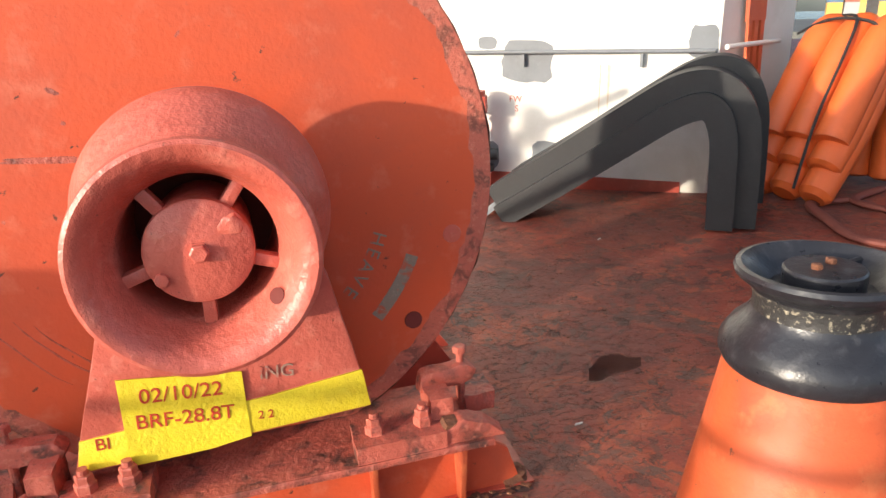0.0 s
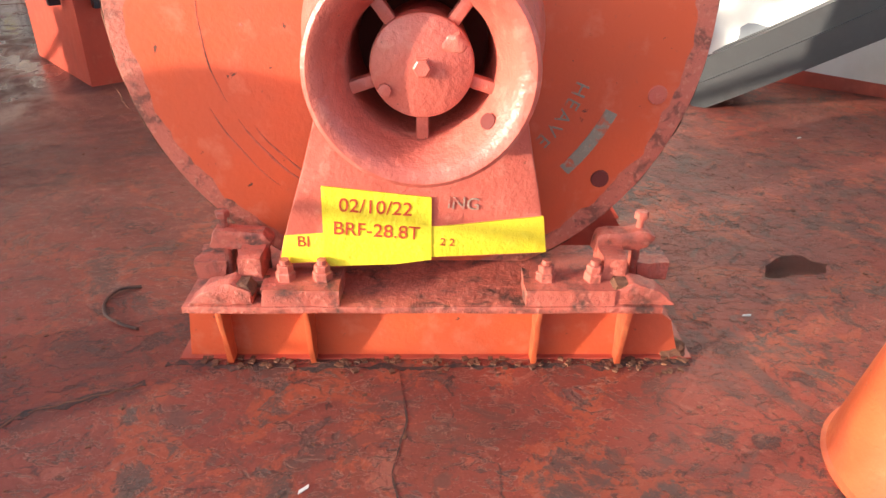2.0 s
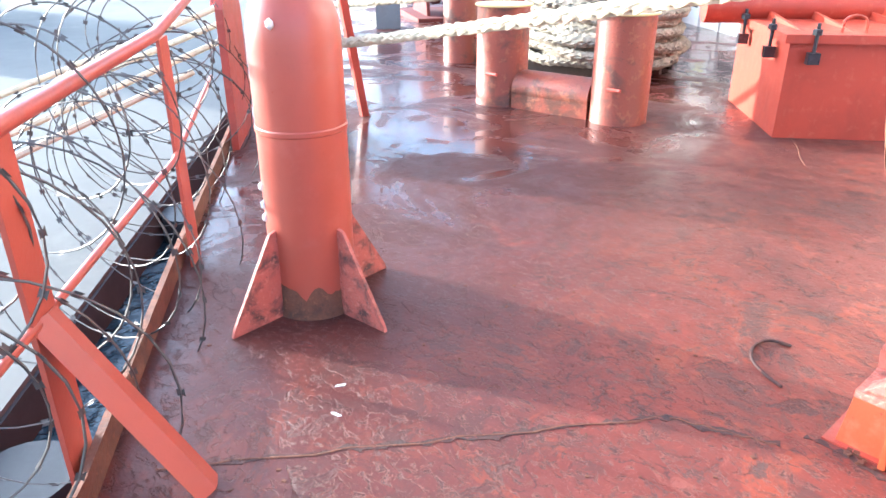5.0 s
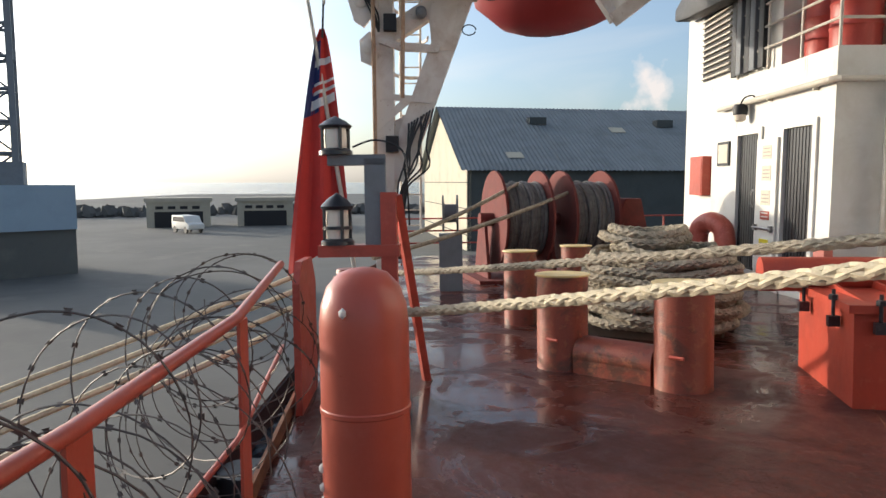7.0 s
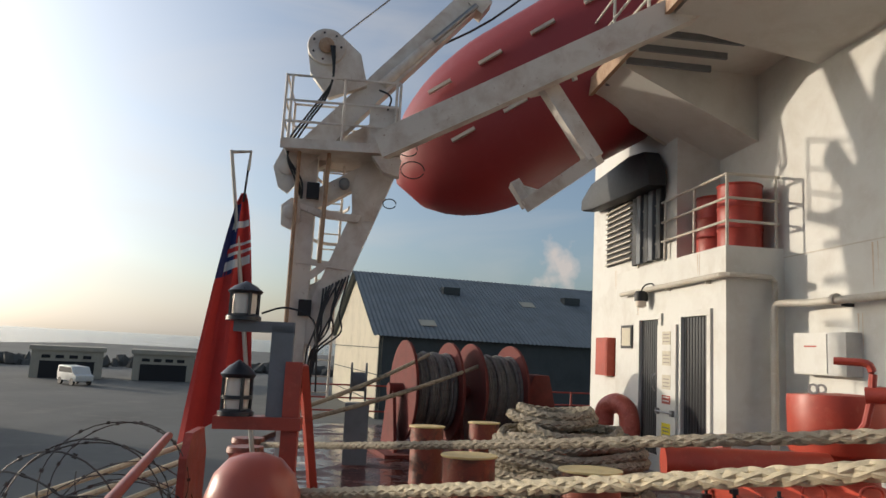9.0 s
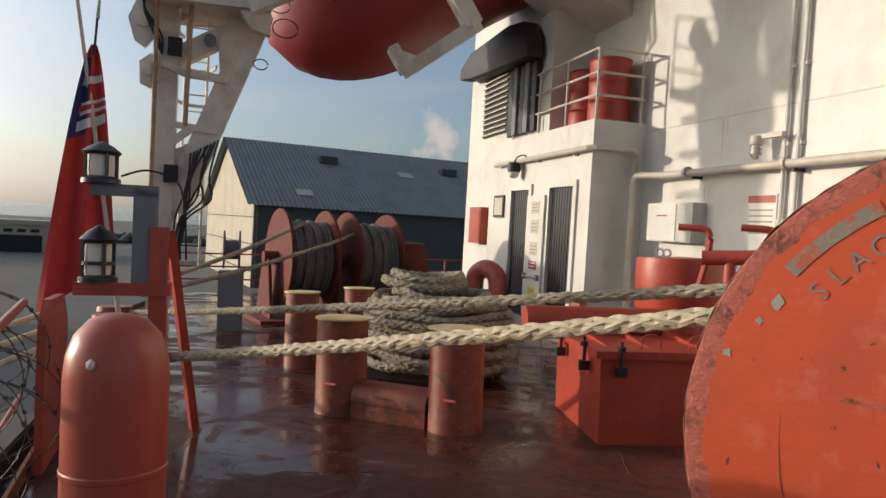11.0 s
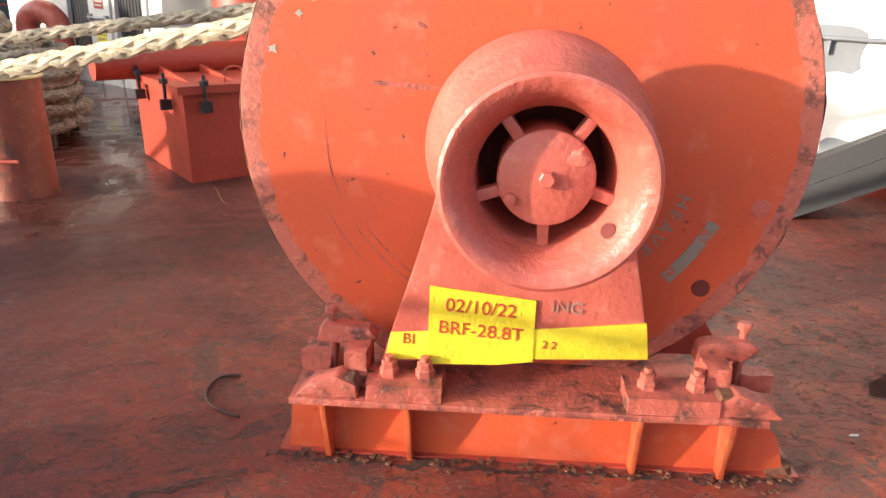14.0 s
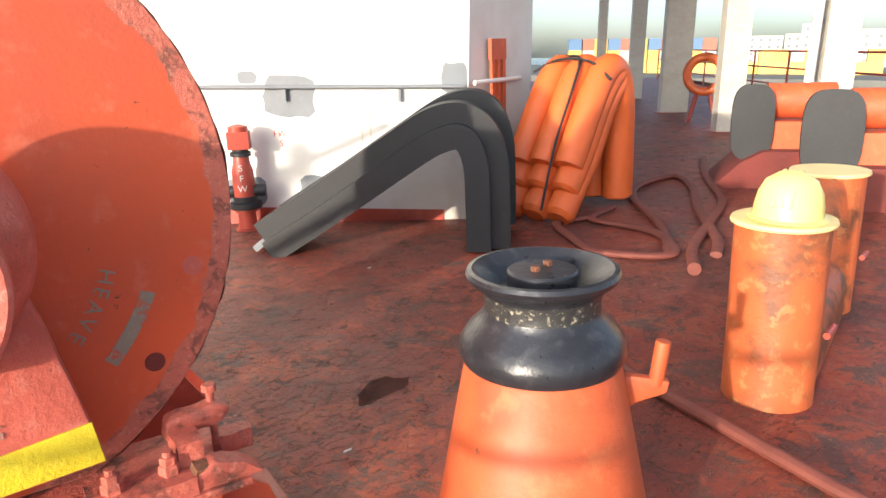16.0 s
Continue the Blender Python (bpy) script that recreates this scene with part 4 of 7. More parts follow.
WORN = mat("worn_black_roller", (0.03, 0.03, 0.03), 0.5, light=(0.62, 0.56, 0.40), scale=16, amount=1.0, bump=0.4)
roller()


# ---- bollards ----
def bollard_pair(xa, ya, xb, yb, r, h, label, material, capm):
    a, b = Vector((xa, ya, 0)), Vector((xb, yb, 0))
    d = b - a
    w = thing("bollard_pair", on_deck(xa, ya, math.degrees(math.atan2(d.y, d.x)), 0.01), label, "bollard", group="mooring bollards")
    for x in (0.0, d.length):
        bm = B()
        rev(bm, [(0, 0), (r * 1.02, 0), (r, 0.02), (r, h - 0.01), (0, h - 0.01)], 48, pose(x, 0, 0))
        p = part("post", bm, material, w, "rust-streaked steel post")
        bm = B()
        rev(bm, [(0, h - 0.012), (r * 1.08, h - 0.012), (r * 1.10, h - 0.004), (r * 1.08, h + 0.006), (0, h + 0.008)], 48, pose(x, 0, 0))
        part("cap_plate", bm, capm, p, "pale yellow painted cap")
    bm = B()
    cyl(bm, (r * 0.9, 0, 0.17), (d.length - r * 0.9, 0, 0.17), 0.155, seg=28)
    box(bm, r * 0.9, -0.15, 0.0, d.length - r * 0.9, 0.15, 0.16)
    part("cross_tube", bm, material, w)
    for x in (0.0, d.length):
        bm = B()
        cyl(bm, (x + 0.0, -r - 0.02, 0.3), (x + 0.12, -r - 0.03, 0.3), 0.014, seg=8)
        part("lug", bm, RED2, w)
    return w


BOLLARD = mat("scuffed_bollard_paint", (0.48, 0.108, 0.034), 0.5, dark=(0.15, 0.062, 0.03), light=(0.52, 0.21, 0.075), scale=3.2, amount=0.9, bump=0.5, crisp=0.75)
CAPY = mat("pale_yellow_paint", (0.78, 0.60, 0.26), 0.5, dark=(0.5, 0.33, 0.16), scale=6, amount=0.5)
BOLLARD2 = mat("dark_bollard_paint", (0.26, 0.056, 0.03), 0.45, dark=(0.10, 0.04, 0.025), light=(0.34, 0.11, 0.05), scale=4, amount=0.9, bump=0.5, crisp=0.7, chips=(0.06, 0.03, 0.02))
bollard_pair(2.83, 1.37, 3.93, 1.80, 0.172, 0.74, "orange mooring bollards with yellow caps and peeling paint", BOLLARD, CAPY)
bollard_pair(-4.60, 4.42, -3.47, 4.62, 0.23, 0.86, "dark red mooring bollards with pale caps", BOLLARD2, CAPY)


# ---- big loose things round the winch ----
def ell(path, thick, depth, m, name, material, label, ribs=0, parent=None):
    """A bent channel: a thick band along a bent centre line, pushed along y."""
    pts = [Vector((x, 0, z)) for x, z in path]
    c = smooth([tuple(p) for p in pts], 8)
    up, lo = [], []
    for i, p in enumerate(c):
        t = (c[min(i + 1, len(c) - 1)] - c[max(i - 1, 0)]).normalized()
        nrm = Vector((-t.z, 0, t.x))
        up.append((p.x + nrm.x * thick / 2, p.z + nrm.z * thick / 2))
        lo.append((p.x - nrm.x * thick / 2, p.z - nrm.z * thick / 2))
    bm = B()
    prism(bm, up + lo[::-1], depth)
    if parent:
        return part(name, bm, material, parent, label, bevel=min(0.065, thick * 0.3), m=m, soft=60)
    return single(name, bm, material, m, label, "fender", bevel=0.03)


w = thing("rubber_fender", ship_deck(-0.32, -1.0), "two nested black rubber fender elbows leaning on the wall", "fender")
PATH_L = [(0.0, 0.10), (0.45, 0.37), (0.95, 0.69), (1.28, 0.88), (1.49, 0.88), (1.60, 0.70), (1.62, 0.40), (1.62, 0.02)]
e1 = ell(PATH_L, 0.30, 0.32, pose(0, 0, 0), "elbow", BLACK, "", parent=w)
ell(PATH_L, 0.24, 0.30, pose(0.08, 0.34, 0.09), "elbow", BLACK, "", parent=w)
# the inner half of the moulding stands proud of the outer
inner = []
c = smooth([(x, 0, z) for x, z in PATH_L], 3)
for i, p in enumerate(c):
    t = (c[min(i + 1, len(c) - 1)] - c[max(i - 1, 0)]).normalized()
    q = p + Vector((-t.z, 0, t.x)) * -0.075
    inner.append((q.x, q.z))
ell(inner[::2] + ([inner[-1]] if len(inner) % 2 == 0 else []), 0.17, 0.16, pose(0, -0.075, 0), "inner_band", BLACK, "", parent=e1)
bm = B()
box(bm, -0.06, 0.04, 0.0, 0.06, 0.26, 0.05)
part("end_plate", bm, GREY, w, "pale torn end", bevel=0.01, m=pose(-0.04, 0, 0.05, 0, -38, 0))

w = thing("orange_float", ship_deck(2.10, -0.15, 52), "stacked ribbed orange plastic floats strapped against the wall", "float")
PL = [(-0.42, 0.08), (-0.05, 0.57), (0.26, 1.02), (0.46, 1.19), (0.62, 1.14), (0.70, 0.92), (0.72, 0.46), (0.72, 0.06)]
for k, (start, dx, dz) in enumerate((((-0.13, 0.45), 0.0, 0.0), ((-0.27, 0.26), 0.075, -0.055), ((-0.42, 0.06), 0.15, -0.11))):
    line = [start] + [p for p in PL if p[0] > start[0] + 0.05]
    line = [(x + dx * (1 if x < 0.5 else -0.3), z + dz * (1 if z > 0.3 else 0.0) * (0 if i == 0 else 1)) for i, (x, z) in enumerate(line)]
    for j in range(3):
        bm = B()
        c = smooth([(x, 0.115 + 0.235 * j, z) for x, z in line], 8)
        sweep(bm, c, [0.09 if i in (0, len(c) - 1) else 0.124 for i in range(len(c))], 14)
        part("rib", bm, ORANGE_PLASTIC, w)
bm = B()
sweep(bm, smooth([(-0.38, 0.2, 0.14), (-0.16, 0.22, 0.62), (0.12, 0.24, 1.04), (0.33, 0.3, 1.28), (0.55, 0.55, 1.30)], 8), 0.012, 6)
part("strap", bm, BLACK, w, "black lashing strap")
bm = B()
sweep(bm, smooth([(0.26, -0.03, 1.12), (0.32, 0.2, 1.26), (0.33, 0.5, 1.28), (0.30, 0.74, 1.18)], 8), 0.012, 6)
part("strap", bm, BLACK, w, "black lashing strap")

w = thing("ladder_board", ship_deck(1.34, 0.22, 60), "narrow orange slotted board leaning behind the floats", "board")
for x in (0.0, 0.09, 0.18):
    bm = B()
    box(bm, x, 0, 0, x + 0.05, 0.025, 1.3)
    part("slat", bm, ORANGE, w, bevel=0.004)
bm = B()
box(bm, -0.01, -0.003, 1.3, 0.24, 0.03, 1.47)
part("head_plate", bm, ORANGE, w, bevel=0.008)


def hydrant(m, h, label, material=RED2, text=True):
    w = thing("hydrant", m, label, "hydrant")
    bm = B()
    rev(bm, [(0, 0), (0.10, 0), (0.10, 0.015), (0.075, 0.02), (0.072, 0.16), (0.10, 0.165), (0.10, 0.19), (0, 0.19)], 28)
    part("stand_pipe", bm, material, w)
    bm = B()
    rev(bm, [(0, 0.19), (0.13, 0.19), (0.135, 0.21), (0.13, 0.24), (0.10, 0.25), (0.10, 0.29), (0, 0.29)], 24)
    part("coupling", bm, BLACK, w, "black wrapped coupling")
    bm = B()
    rev(bm, [(0, 0.28), (0.088, 0.28), (0.09, 0.35), (0.088, 0.5), (0.07, 0.56), (0.062, 0.63), (0, 0.63)], 28)
    b = part("barrel", bm, material, w)
    bm = B()
    rev(bm, [(0, 0.62), (0.085, 0.62), (0.085, 0.65), (0.065, 0.66), (0.065, 0.68), (0, 0.68)], 24)
    part("collar", bm, BLACK, w)
    bm = B()
    box(bm, -0.085, -0.08, 0.68, 0.085, 0.08, 0.82)
    rev(bm, [(0, 0.82), (0.08, 0.82), (0.08, 0.86), (0, 0.88)], 20)
    part("bonnet", bm, material, w, bevel=0.02)
    for s in (-1, 1):
        bm = B()
        cyl(bm, (s * 0.08, 0, 0.33), (s * 0.17, 0, 0.33), 0.05, seg=14)
        part("outlet", bm, BLACK, w)
    if text:
        for k, ch in enumerate("SFW"):
            letters(ch, 0.075, WHITE, b, pose(0.0, -0.092, 0.53 - 0.085 * k, 90), name="stencil")
    return w


hydrant(ship_deck(-0.72, -0.22, 12), 0.9, "red deck hydrant lettered in white beside the wall")

# pipe along the wall, grey paint patches
w = thing("wall_pipe", SHIP, "thin grey pipe clipped along the white wall", "pipe")
bm = B()
cyl(bm, (-7.5, -0.055, 1.14), (1.08, -0.055, 1.185), 0.017, seg=12)
part("pipe", bm, GREY, w)
bm = B()
sweep(bm, [(1.16, -0.06, 1.21), (1.22, 0.02, 1.215), (1.55, 0.68, 1.23)], 0.02, 10)
part("pipe", bm, WHITE, w, "white pipe length")
for x in (-5, -3, -1.5, -0.4, 0.55):
    bm = B()
    box(bm, x - 0.012, -0.05, 1.06, x + 0.012, 0.0, 1.16)
    part("clip", bm, GREY, w)


def blot(x0, z0, x1, z1, seed, material=GREY, y=-0.003):
    rnd = random.Random(seed)
    cx, cz, hx, hz = (x0 + x1) / 2, (z0 + z1) / 2, (x1 - x0) / 2, (z1 - z0) / 2
    pts = []
    for k in range(20):
        a = 2 * math.pi * k / 20
        c, s = math.cos(a), math.sin(a)
        q = 1 / max(abs(c), abs(s)) ** 0.8
        j = 0.93 + 0.14 * rnd.random()
        pts.append((cx + hx * c * q * j, cz + hz * s * q * j))
    bm = B()
    prism(bm, pts, 0.002, pose(0, y, 0))
    single("paint_patch", bm, material, SHIP, "patch of grey primer on the white wall", "paint patch", kind="structure", soft=0)


blot(-0.59, 0.93, -0.16, 1.27, 1)
blot(-0.80, 1.20, -0.64, 1.30, 2)
blot(0.89, 1.13, 1.10, 1.37, 3)
blot(-0.32, 0.16, 0.02, 0.44, 4)
blot(-0.95, 0.16, -0.62, 0.42, 5)
stencil = thing("wall_stencil", SHIP, "red stencilled letters on the white wall", "stencil")
letters("FW", 0.075, RED2, stencil, pose(-0.47, -0.004, 0.79, 90), name="stencil")
letters("S", 0.075, RED2, stencil, pose(-0.46, -0.004, 0.71, 90), name="stencil")

# hard hat on the bollard
w = thing("hard_hat", Matrix.Translation((2.81, 1.365, deck_z(2.8, 1.39) + 0.737)) @ pose(0, 0, 0, 0, 0, 20), "pale yellow hard hat resting on the bollard", "hard hat")
bm = B()
rev(bm, [(0.124, 0.0), (0.122, 0.05), (0.112, 0.10), (0.09, 0.145), (0.05, 0.172), (0, 0.18), ], 40)
for v in bm.verts:
    v.co.x *= 1.12
part("shell", bm, YELLOWHAT, w)
bm = B()
rev(bm, [(0.120, 0.0), (0.142, 0.0), (0.145, 0.006), (0.122, 0.012)], 40)
for v in bm.verts:
    v.co.x *= 1.16 if v.co.x > 0 else 1.1
part("brim", bm, YELLOWHAT, w)
for y in (-0.03, 0.0, 0.03):
    bm = B()
    sweep(bm, smooth([(-0.135, y, 0.06), (-0.09, y, 0.142), (0, y, 0.178), (0.09, y, 0.142), (0.135, y, 0.06)], 6), 0.006, 6)
    part("ridge", bm, YELLOWHAT, w)


# ---- hoses ----
def hose(pts, r, label, flat=0.6):
    bm = B()
    sweep(bm, [(x, y, deck_z(x, y) + r * flat + z) for x, y, z in smooth([(x, y, 0) for x, y in pts], 8)], r, 10, flat=flat)
    return single("fire_hose", bm, HOSE, Matrix(), label, "hose", group="deck hoses")


hose([(2.75, 2.4), (2.52, 1.9), (2.46, 1.61), (2.43, 1.29), (2.40, 1.01), (2.38, 0.7), (2.45, 0.0), (2.7, -0.9)], 0.03, "red-brown hose lying past the bollard", 0.9)
hose([(4.35, 3.96), (4.05, 3.98), (3.85, 3.6), (3.72, 3.19), (4.02, 2.84), (4.30, 3.1), (4.42, 3.40), (4.36, 3.9), (4.8, 4.1)], 0.04, "flat red-brown fire hose lying in a loop")
hose([(3.94, 2.58), (4.2, 2.8), (4.51, 2.99), (5.1, 3.3), (5.75, 3.69), (6.6, 4.5), (7.46, 5.18)], 0.04, "flat red-brown fire hose snaking along the deck")
hose([(4.02, 2.84), (4.6, 3.4), (5.2, 4.22), (5.7, 4.6), (6.35, 4.7), (6.0, 4.2), (5.3, 3.6), (4.6, 2.9), (4.25, 2.65)], 0.04, "flat red-brown fire hose snaking along the deck")
w = thing("hose_coupling", on_deck(3.92, 2.57, 40), "dull hose coupling lying on the deck", "coupling")
bm = B()
cyl(bm, (-0.09, 0, 0.045), (0.05, 0, 0.045), 0.042, seg=16)
part("collar", bm, HOSE, w)


# ---- domed post ----
def domed_post():
    w = thing("domed_post", on_deck(-2.45, 1.09, -37), "round-topped red steel post with foot gussets", "post")
    r = 0.168
    bm = B()
    rev(bm, [(0, 0), (r, 0), (r, 0.73), (r + 0.004, 0.735), (r + 0.004, 0.75), (r, 0.755), (r, 1.06), (r * 0.96, 1.13), (r * 0.82, 1.2), (r * 0.55, 1.25), (r * 0.25, 1.268), (0, 1.272)], 48)
    p = part("post", bm, PINK2, w)
    bm = B()
    ring = rev(bm, [(r + 0.010, 0.0), (r + 0.006, 0.02), (r + 0.003, 0.07), (r + 0.002, 0.13)], 64)
    for v in ring:
        if v.co.z > 0.1:
            v.co.z += 0.05 * noise.noise(v.co * 14) + 0.03 * noise.noise(v.co * 40)
    part("rusty_foot", bm, RUST, p, "dark rust round the foot")
    for k in range(4):
        bm = B()
        prism(bm, [(r - 0.01, 0), (r + 0.24, 0), (r + 0.23, 0.03), (r + 0.03, 0.36), (r - 0.01, 0.37)], 0.014, pose(0, -0.007, 0))
        part("gusset", bm, GRIMY, w, m=pose(0, 0, 0, 0, 0, 45 + 90 * k))
    for z, a in ((0.52, -75), (0.45, -72), (0.40, -70), (1.12, -20)):
        bm = B()
        bmesh.ops.create_icosphere(bm, subdivisions=1, radius=0.016, matrix=pose(r * math.cos(radians(a)), r * math.sin(radians(a)), z) @ Matrix.Diagonal((1, 1, 1.3, 1)))
        part("white_mark", bm, WHITE, p)


domed_post()


# ---- hatch box ----
def hatch():
    p0, p1, p2 = Vector((-2.30, 5.13, 0)), Vector((-1.2, 6.15, 0)), Vector((-3.35, 6.05, 0))
    w = thing("deck_hatch", on_deck(-2.37, 5.03, 41, 0.01), "bright red raised deck hatch with dogs on its lid", "hatch")
    L, D, H = 1.35, 1.35, 0.70
    bm = B()
    box(bm, 0, 0, 0, L, D, H)
    part("coaming", bm, HATCHRED, w, bevel=0.008)
    bm = B()
    box(bm, -0.05, -0.05, H, L + 0.05, D + 0.05, H + 0.06)
    lid = part("lid", bm, HATCHRED, w, bevel=0.012)
    bm = B()
    cyl(bm, (-0.38, D * 0.85, H + 0.16), (L * 0.75, D * 0.85, H + 0.16), 0.15, seg=28)
    part("hinge_barrel", bm, HATCHRED, w, "red cylinder along the lid")
    for x in (0.15, 0.5, 0.95):
        bm = B()
        prism(bm, [(0, H + 0.05), (1.0, H + 0.05), (1.1, H + 0.2), (0.95, H + 0.12)], 0.03, pose(x, 0.05, 0, 0, 0, 90))
        part("strap_hinge", bm, HATCHRED, w)
    for x, y in ((0.15, -0.06), (1.15, -0.06), (-0.06, 0.25), (-0.06, 1.0)):
        bm = B()
        cyl(bm, (x, y, H - 0.12), (x, y, H + 0.14), 0.014, seg=8)
        box(bm, x - 0.04, y - 0.03, H - 0.14, x + 0.04, y + 0.03, H - 0.06)
        hexnut(bm, x, y, H + 0.06, 0.035, 0.04)
        part("dog", bm, BLACKPAINT, w, "dark swing bolt dog")
    for x in (0.45, 0.85):
        bm = B()
        sweep(bm, smooth([(x - 0.08, 0.1, H + 0.06), (x - 0.07, 0.1, H + 0.15), (x, 0.1, H + 0.18), (x + 0.07, 0.1, H + 0.15), (x + 0.08, 0.1, H + 0.06)], 5), 0.01, 6)
        part("handle", bm, HATCHRED, w)


hatch()


# ---- rope pile on a pallet ----
def rope_pile():
    w = thing("pallet", on_deck(-5.10, 6.55, 20, 0.004), "dark wooden pallet under a rope coil", "pallet")
    for y in (-0.55, 0, 0.55):
        bm = B()
        box(bm, -0.7, y - 0.06, 0, 0.7, y + 0.06, 0.11)
        part("bearer", bm, DARKWOOD, w)
    for k in range(6):
        bm = B()
        box(bm, -0.7 + 0.245 * k, -0.65, 0.11, -0.54 + 0.245 * k, 0.65, 0.14)
        part("board", bm, DARKWOOD, w)
    z0 = deck_z(-5.10, 6.55) + 0.137
    coil = thing("rope_coil", Matrix.Translation((-5.10, 6.55, z0)), "heap of dirty plaited mooring rope coiled on a pallet", "rope coil")
    bm = B()
    rnd = random.Random(5)
    for k in range(9):
        for rr in ((0.87, 0.72) if k < 8 else (0.66,)):
            rad = rr - 0.014 * k + rnd.uniform(-0.05, 0.05)
            ph = rnd.random() * 6
            pts = []
            n = 64
            for i in range(n + 1):
                a = 2 * math.pi * i / n
                q = rad * (1 + 0.05 * math.sin(2 * a + ph) + 0.04 * math.sin(3 * a + 2 * ph) + 0.02 * math.sin(7 * a + 3 * ph))
                pts.append((q * math.cos(a), q * math.sin(a) * 0.95, 0.06 + 0.094 * k + 0.035 * math.sin(2 * a + ph) * min(1, k / 2) + 0.016 * math.sin(5 * a + 3 * ph)))
            braid(bm, pts, 0.054, 4, 0.40, 5)
            part("turn", bm, ROPEDIRTY, coil)
            bm = B()
    for k, (rad, cx) in enumerate(((0.48, -0.24), (0.40, -0.20))):
        pts = [(cx + rad * math.cos(2 * math.pi * i / 48), rad * math.sin(2 * math.pi * i / 48), 0.93 + 0.08 * k + 0.03 * math.sin(2 * math.pi * i / 24)) for i in range(49)]
        braid(bm, pts, 0.055, 4, 0.40, 5)
        part("turn", bm, ROPEDIRTY, coil)
        bm = B()
    bm.free()


DARKWOOD = mat("dark_wet_wood", (0.10, 0.07, 0.05), 0.8, scale=8, amount=0.6)
rope_pile()


# ---- taut mooring ropes ----
def taut(a, b, sag, r, label, pitch=0.42, material=None):
    a, b = Vector(a), Vector(b)
    n = 200
    pts = [a.lerp(b, i / n) - Vector((0, 0, sag * 4 * (i / n) * (1 - i / n))) for i in range(n + 1)]
    bm = B()
    braid(bm, pts, r, 4, pitch, 6)
    return single("mooring_rope", bm, material or ROPE, Matrix(), label, "rope", group="taut mooring ropes")


taut((-0.25, 2.45, 1.40), (-5.6, 2.85, 0.30), 0.02, 0.036, "taut pale plaited mooring rope leading from the winch")
taut((-0.3, 3.65, 1.42), (-8.3, 4.5, 0.25), 0.03, 0.036, "taut dirty plaited mooring rope leading across the deck", material=ROPEDIRTY)

# ---- small litter on the deck ----
w = thing("twig", on_deck(-0.97, 2.06, 0, 0.0), "bent dark twig lying on the deck", "twig")
bm = B()
sweep(bm, smooth([(0.0, 0.13, 0.006), (-0.07, 0.10, 0.01), (-0.09, 0.02, 0.006), (-0.05, -0.07, 0.008), (0.02, -0.12, 0.006), (0.09, -0.15, 0.006)], 5), 0.006, 6)
part("stem", bm, PEELED, w)
bm = B()
rnd = random.Random(21)
for i in range(420):
    x, y = rnd.uniform(-2.6, 4.5), rnd.uniform(0.2, 4.5)
    s = rnd.uniform(0.003, 0.008)
    vs = box(bm, -s, -s * rnd.uniform(0.4, 1), 0, s, s * 0.6, 0.003)
    bmesh.ops.transform(bm, matrix=pose(x, y, deck_z(x, y), 0, 0, rnd.uniform(0, 180)), verts=vs)
single("paint_flakes", bm, RUST, Matrix(), "dark paint flakes and grit scattered over the deck", "grit", kind="stuff", soft=0)
for x, y, a in ((-1.87, 0.82, 70), (-1.75, 0.72, 20), (0.55, 1.05, 15), (2.35, 3.95, 30), (-0.2, 1.2, 50), (1.25, 2.0, 10)):
    bm = B()
    prism(bm, [(-0.02, 0), (0.012, -0.004), (0.02, 0.004), (-0.01, 0.008)], 0.003, pose(0, 0, 0.003, -90))
    single("paint_chip", bm, WHITE, on_deck(x, y, a, 0.0), "white paint chip on the red deck", "paint chip", group="paint chips", soft=0)
# pale scraped patch
bm = B()
pts = [(0.16 * math.cos(k * 0.35) * (0.7 + 0.5 * rnd.random()), 0.09 * math.sin(k * 0.35) * (0.6 + 0.6 * rnd.random())) for k in range(18)]
prism(bm, pts, 0.0015, pose(0, 0, 0, -90))
single("scraped_patch", bm, mat("scraped_paint", (0.46, 0.28, 0.22), 0.8, scale=30, amount=0.4, dark=(0.30, 0.12, 0.09)), on_deck(1.58, 2.36, 20, 0.0), "pale scraped patch of bare primer on the deck", "scrape", kind="structure", soft=0)


# ---- ship's side: rail, razor wire, stern light post ----
def rail_y(x):
    k = [(8.2, -6.98), (-1.9, -7.1), (-5.1, -7.5), (-9, -7.9), (-14, -8.1)]
    for (xa, ya), (xb, yb) in zip(k, k[1:]):
        if xb <= x <= xa:
            return ya + (yb - ya) * (x - xa) / (xb - xa)
    return -8.0


def rp(x, h):
    p = SHIP @ Vector((x, rail_y(x), 0))
    return Vector((p.x, p.y, deck_z(p.x, p.y) + h))


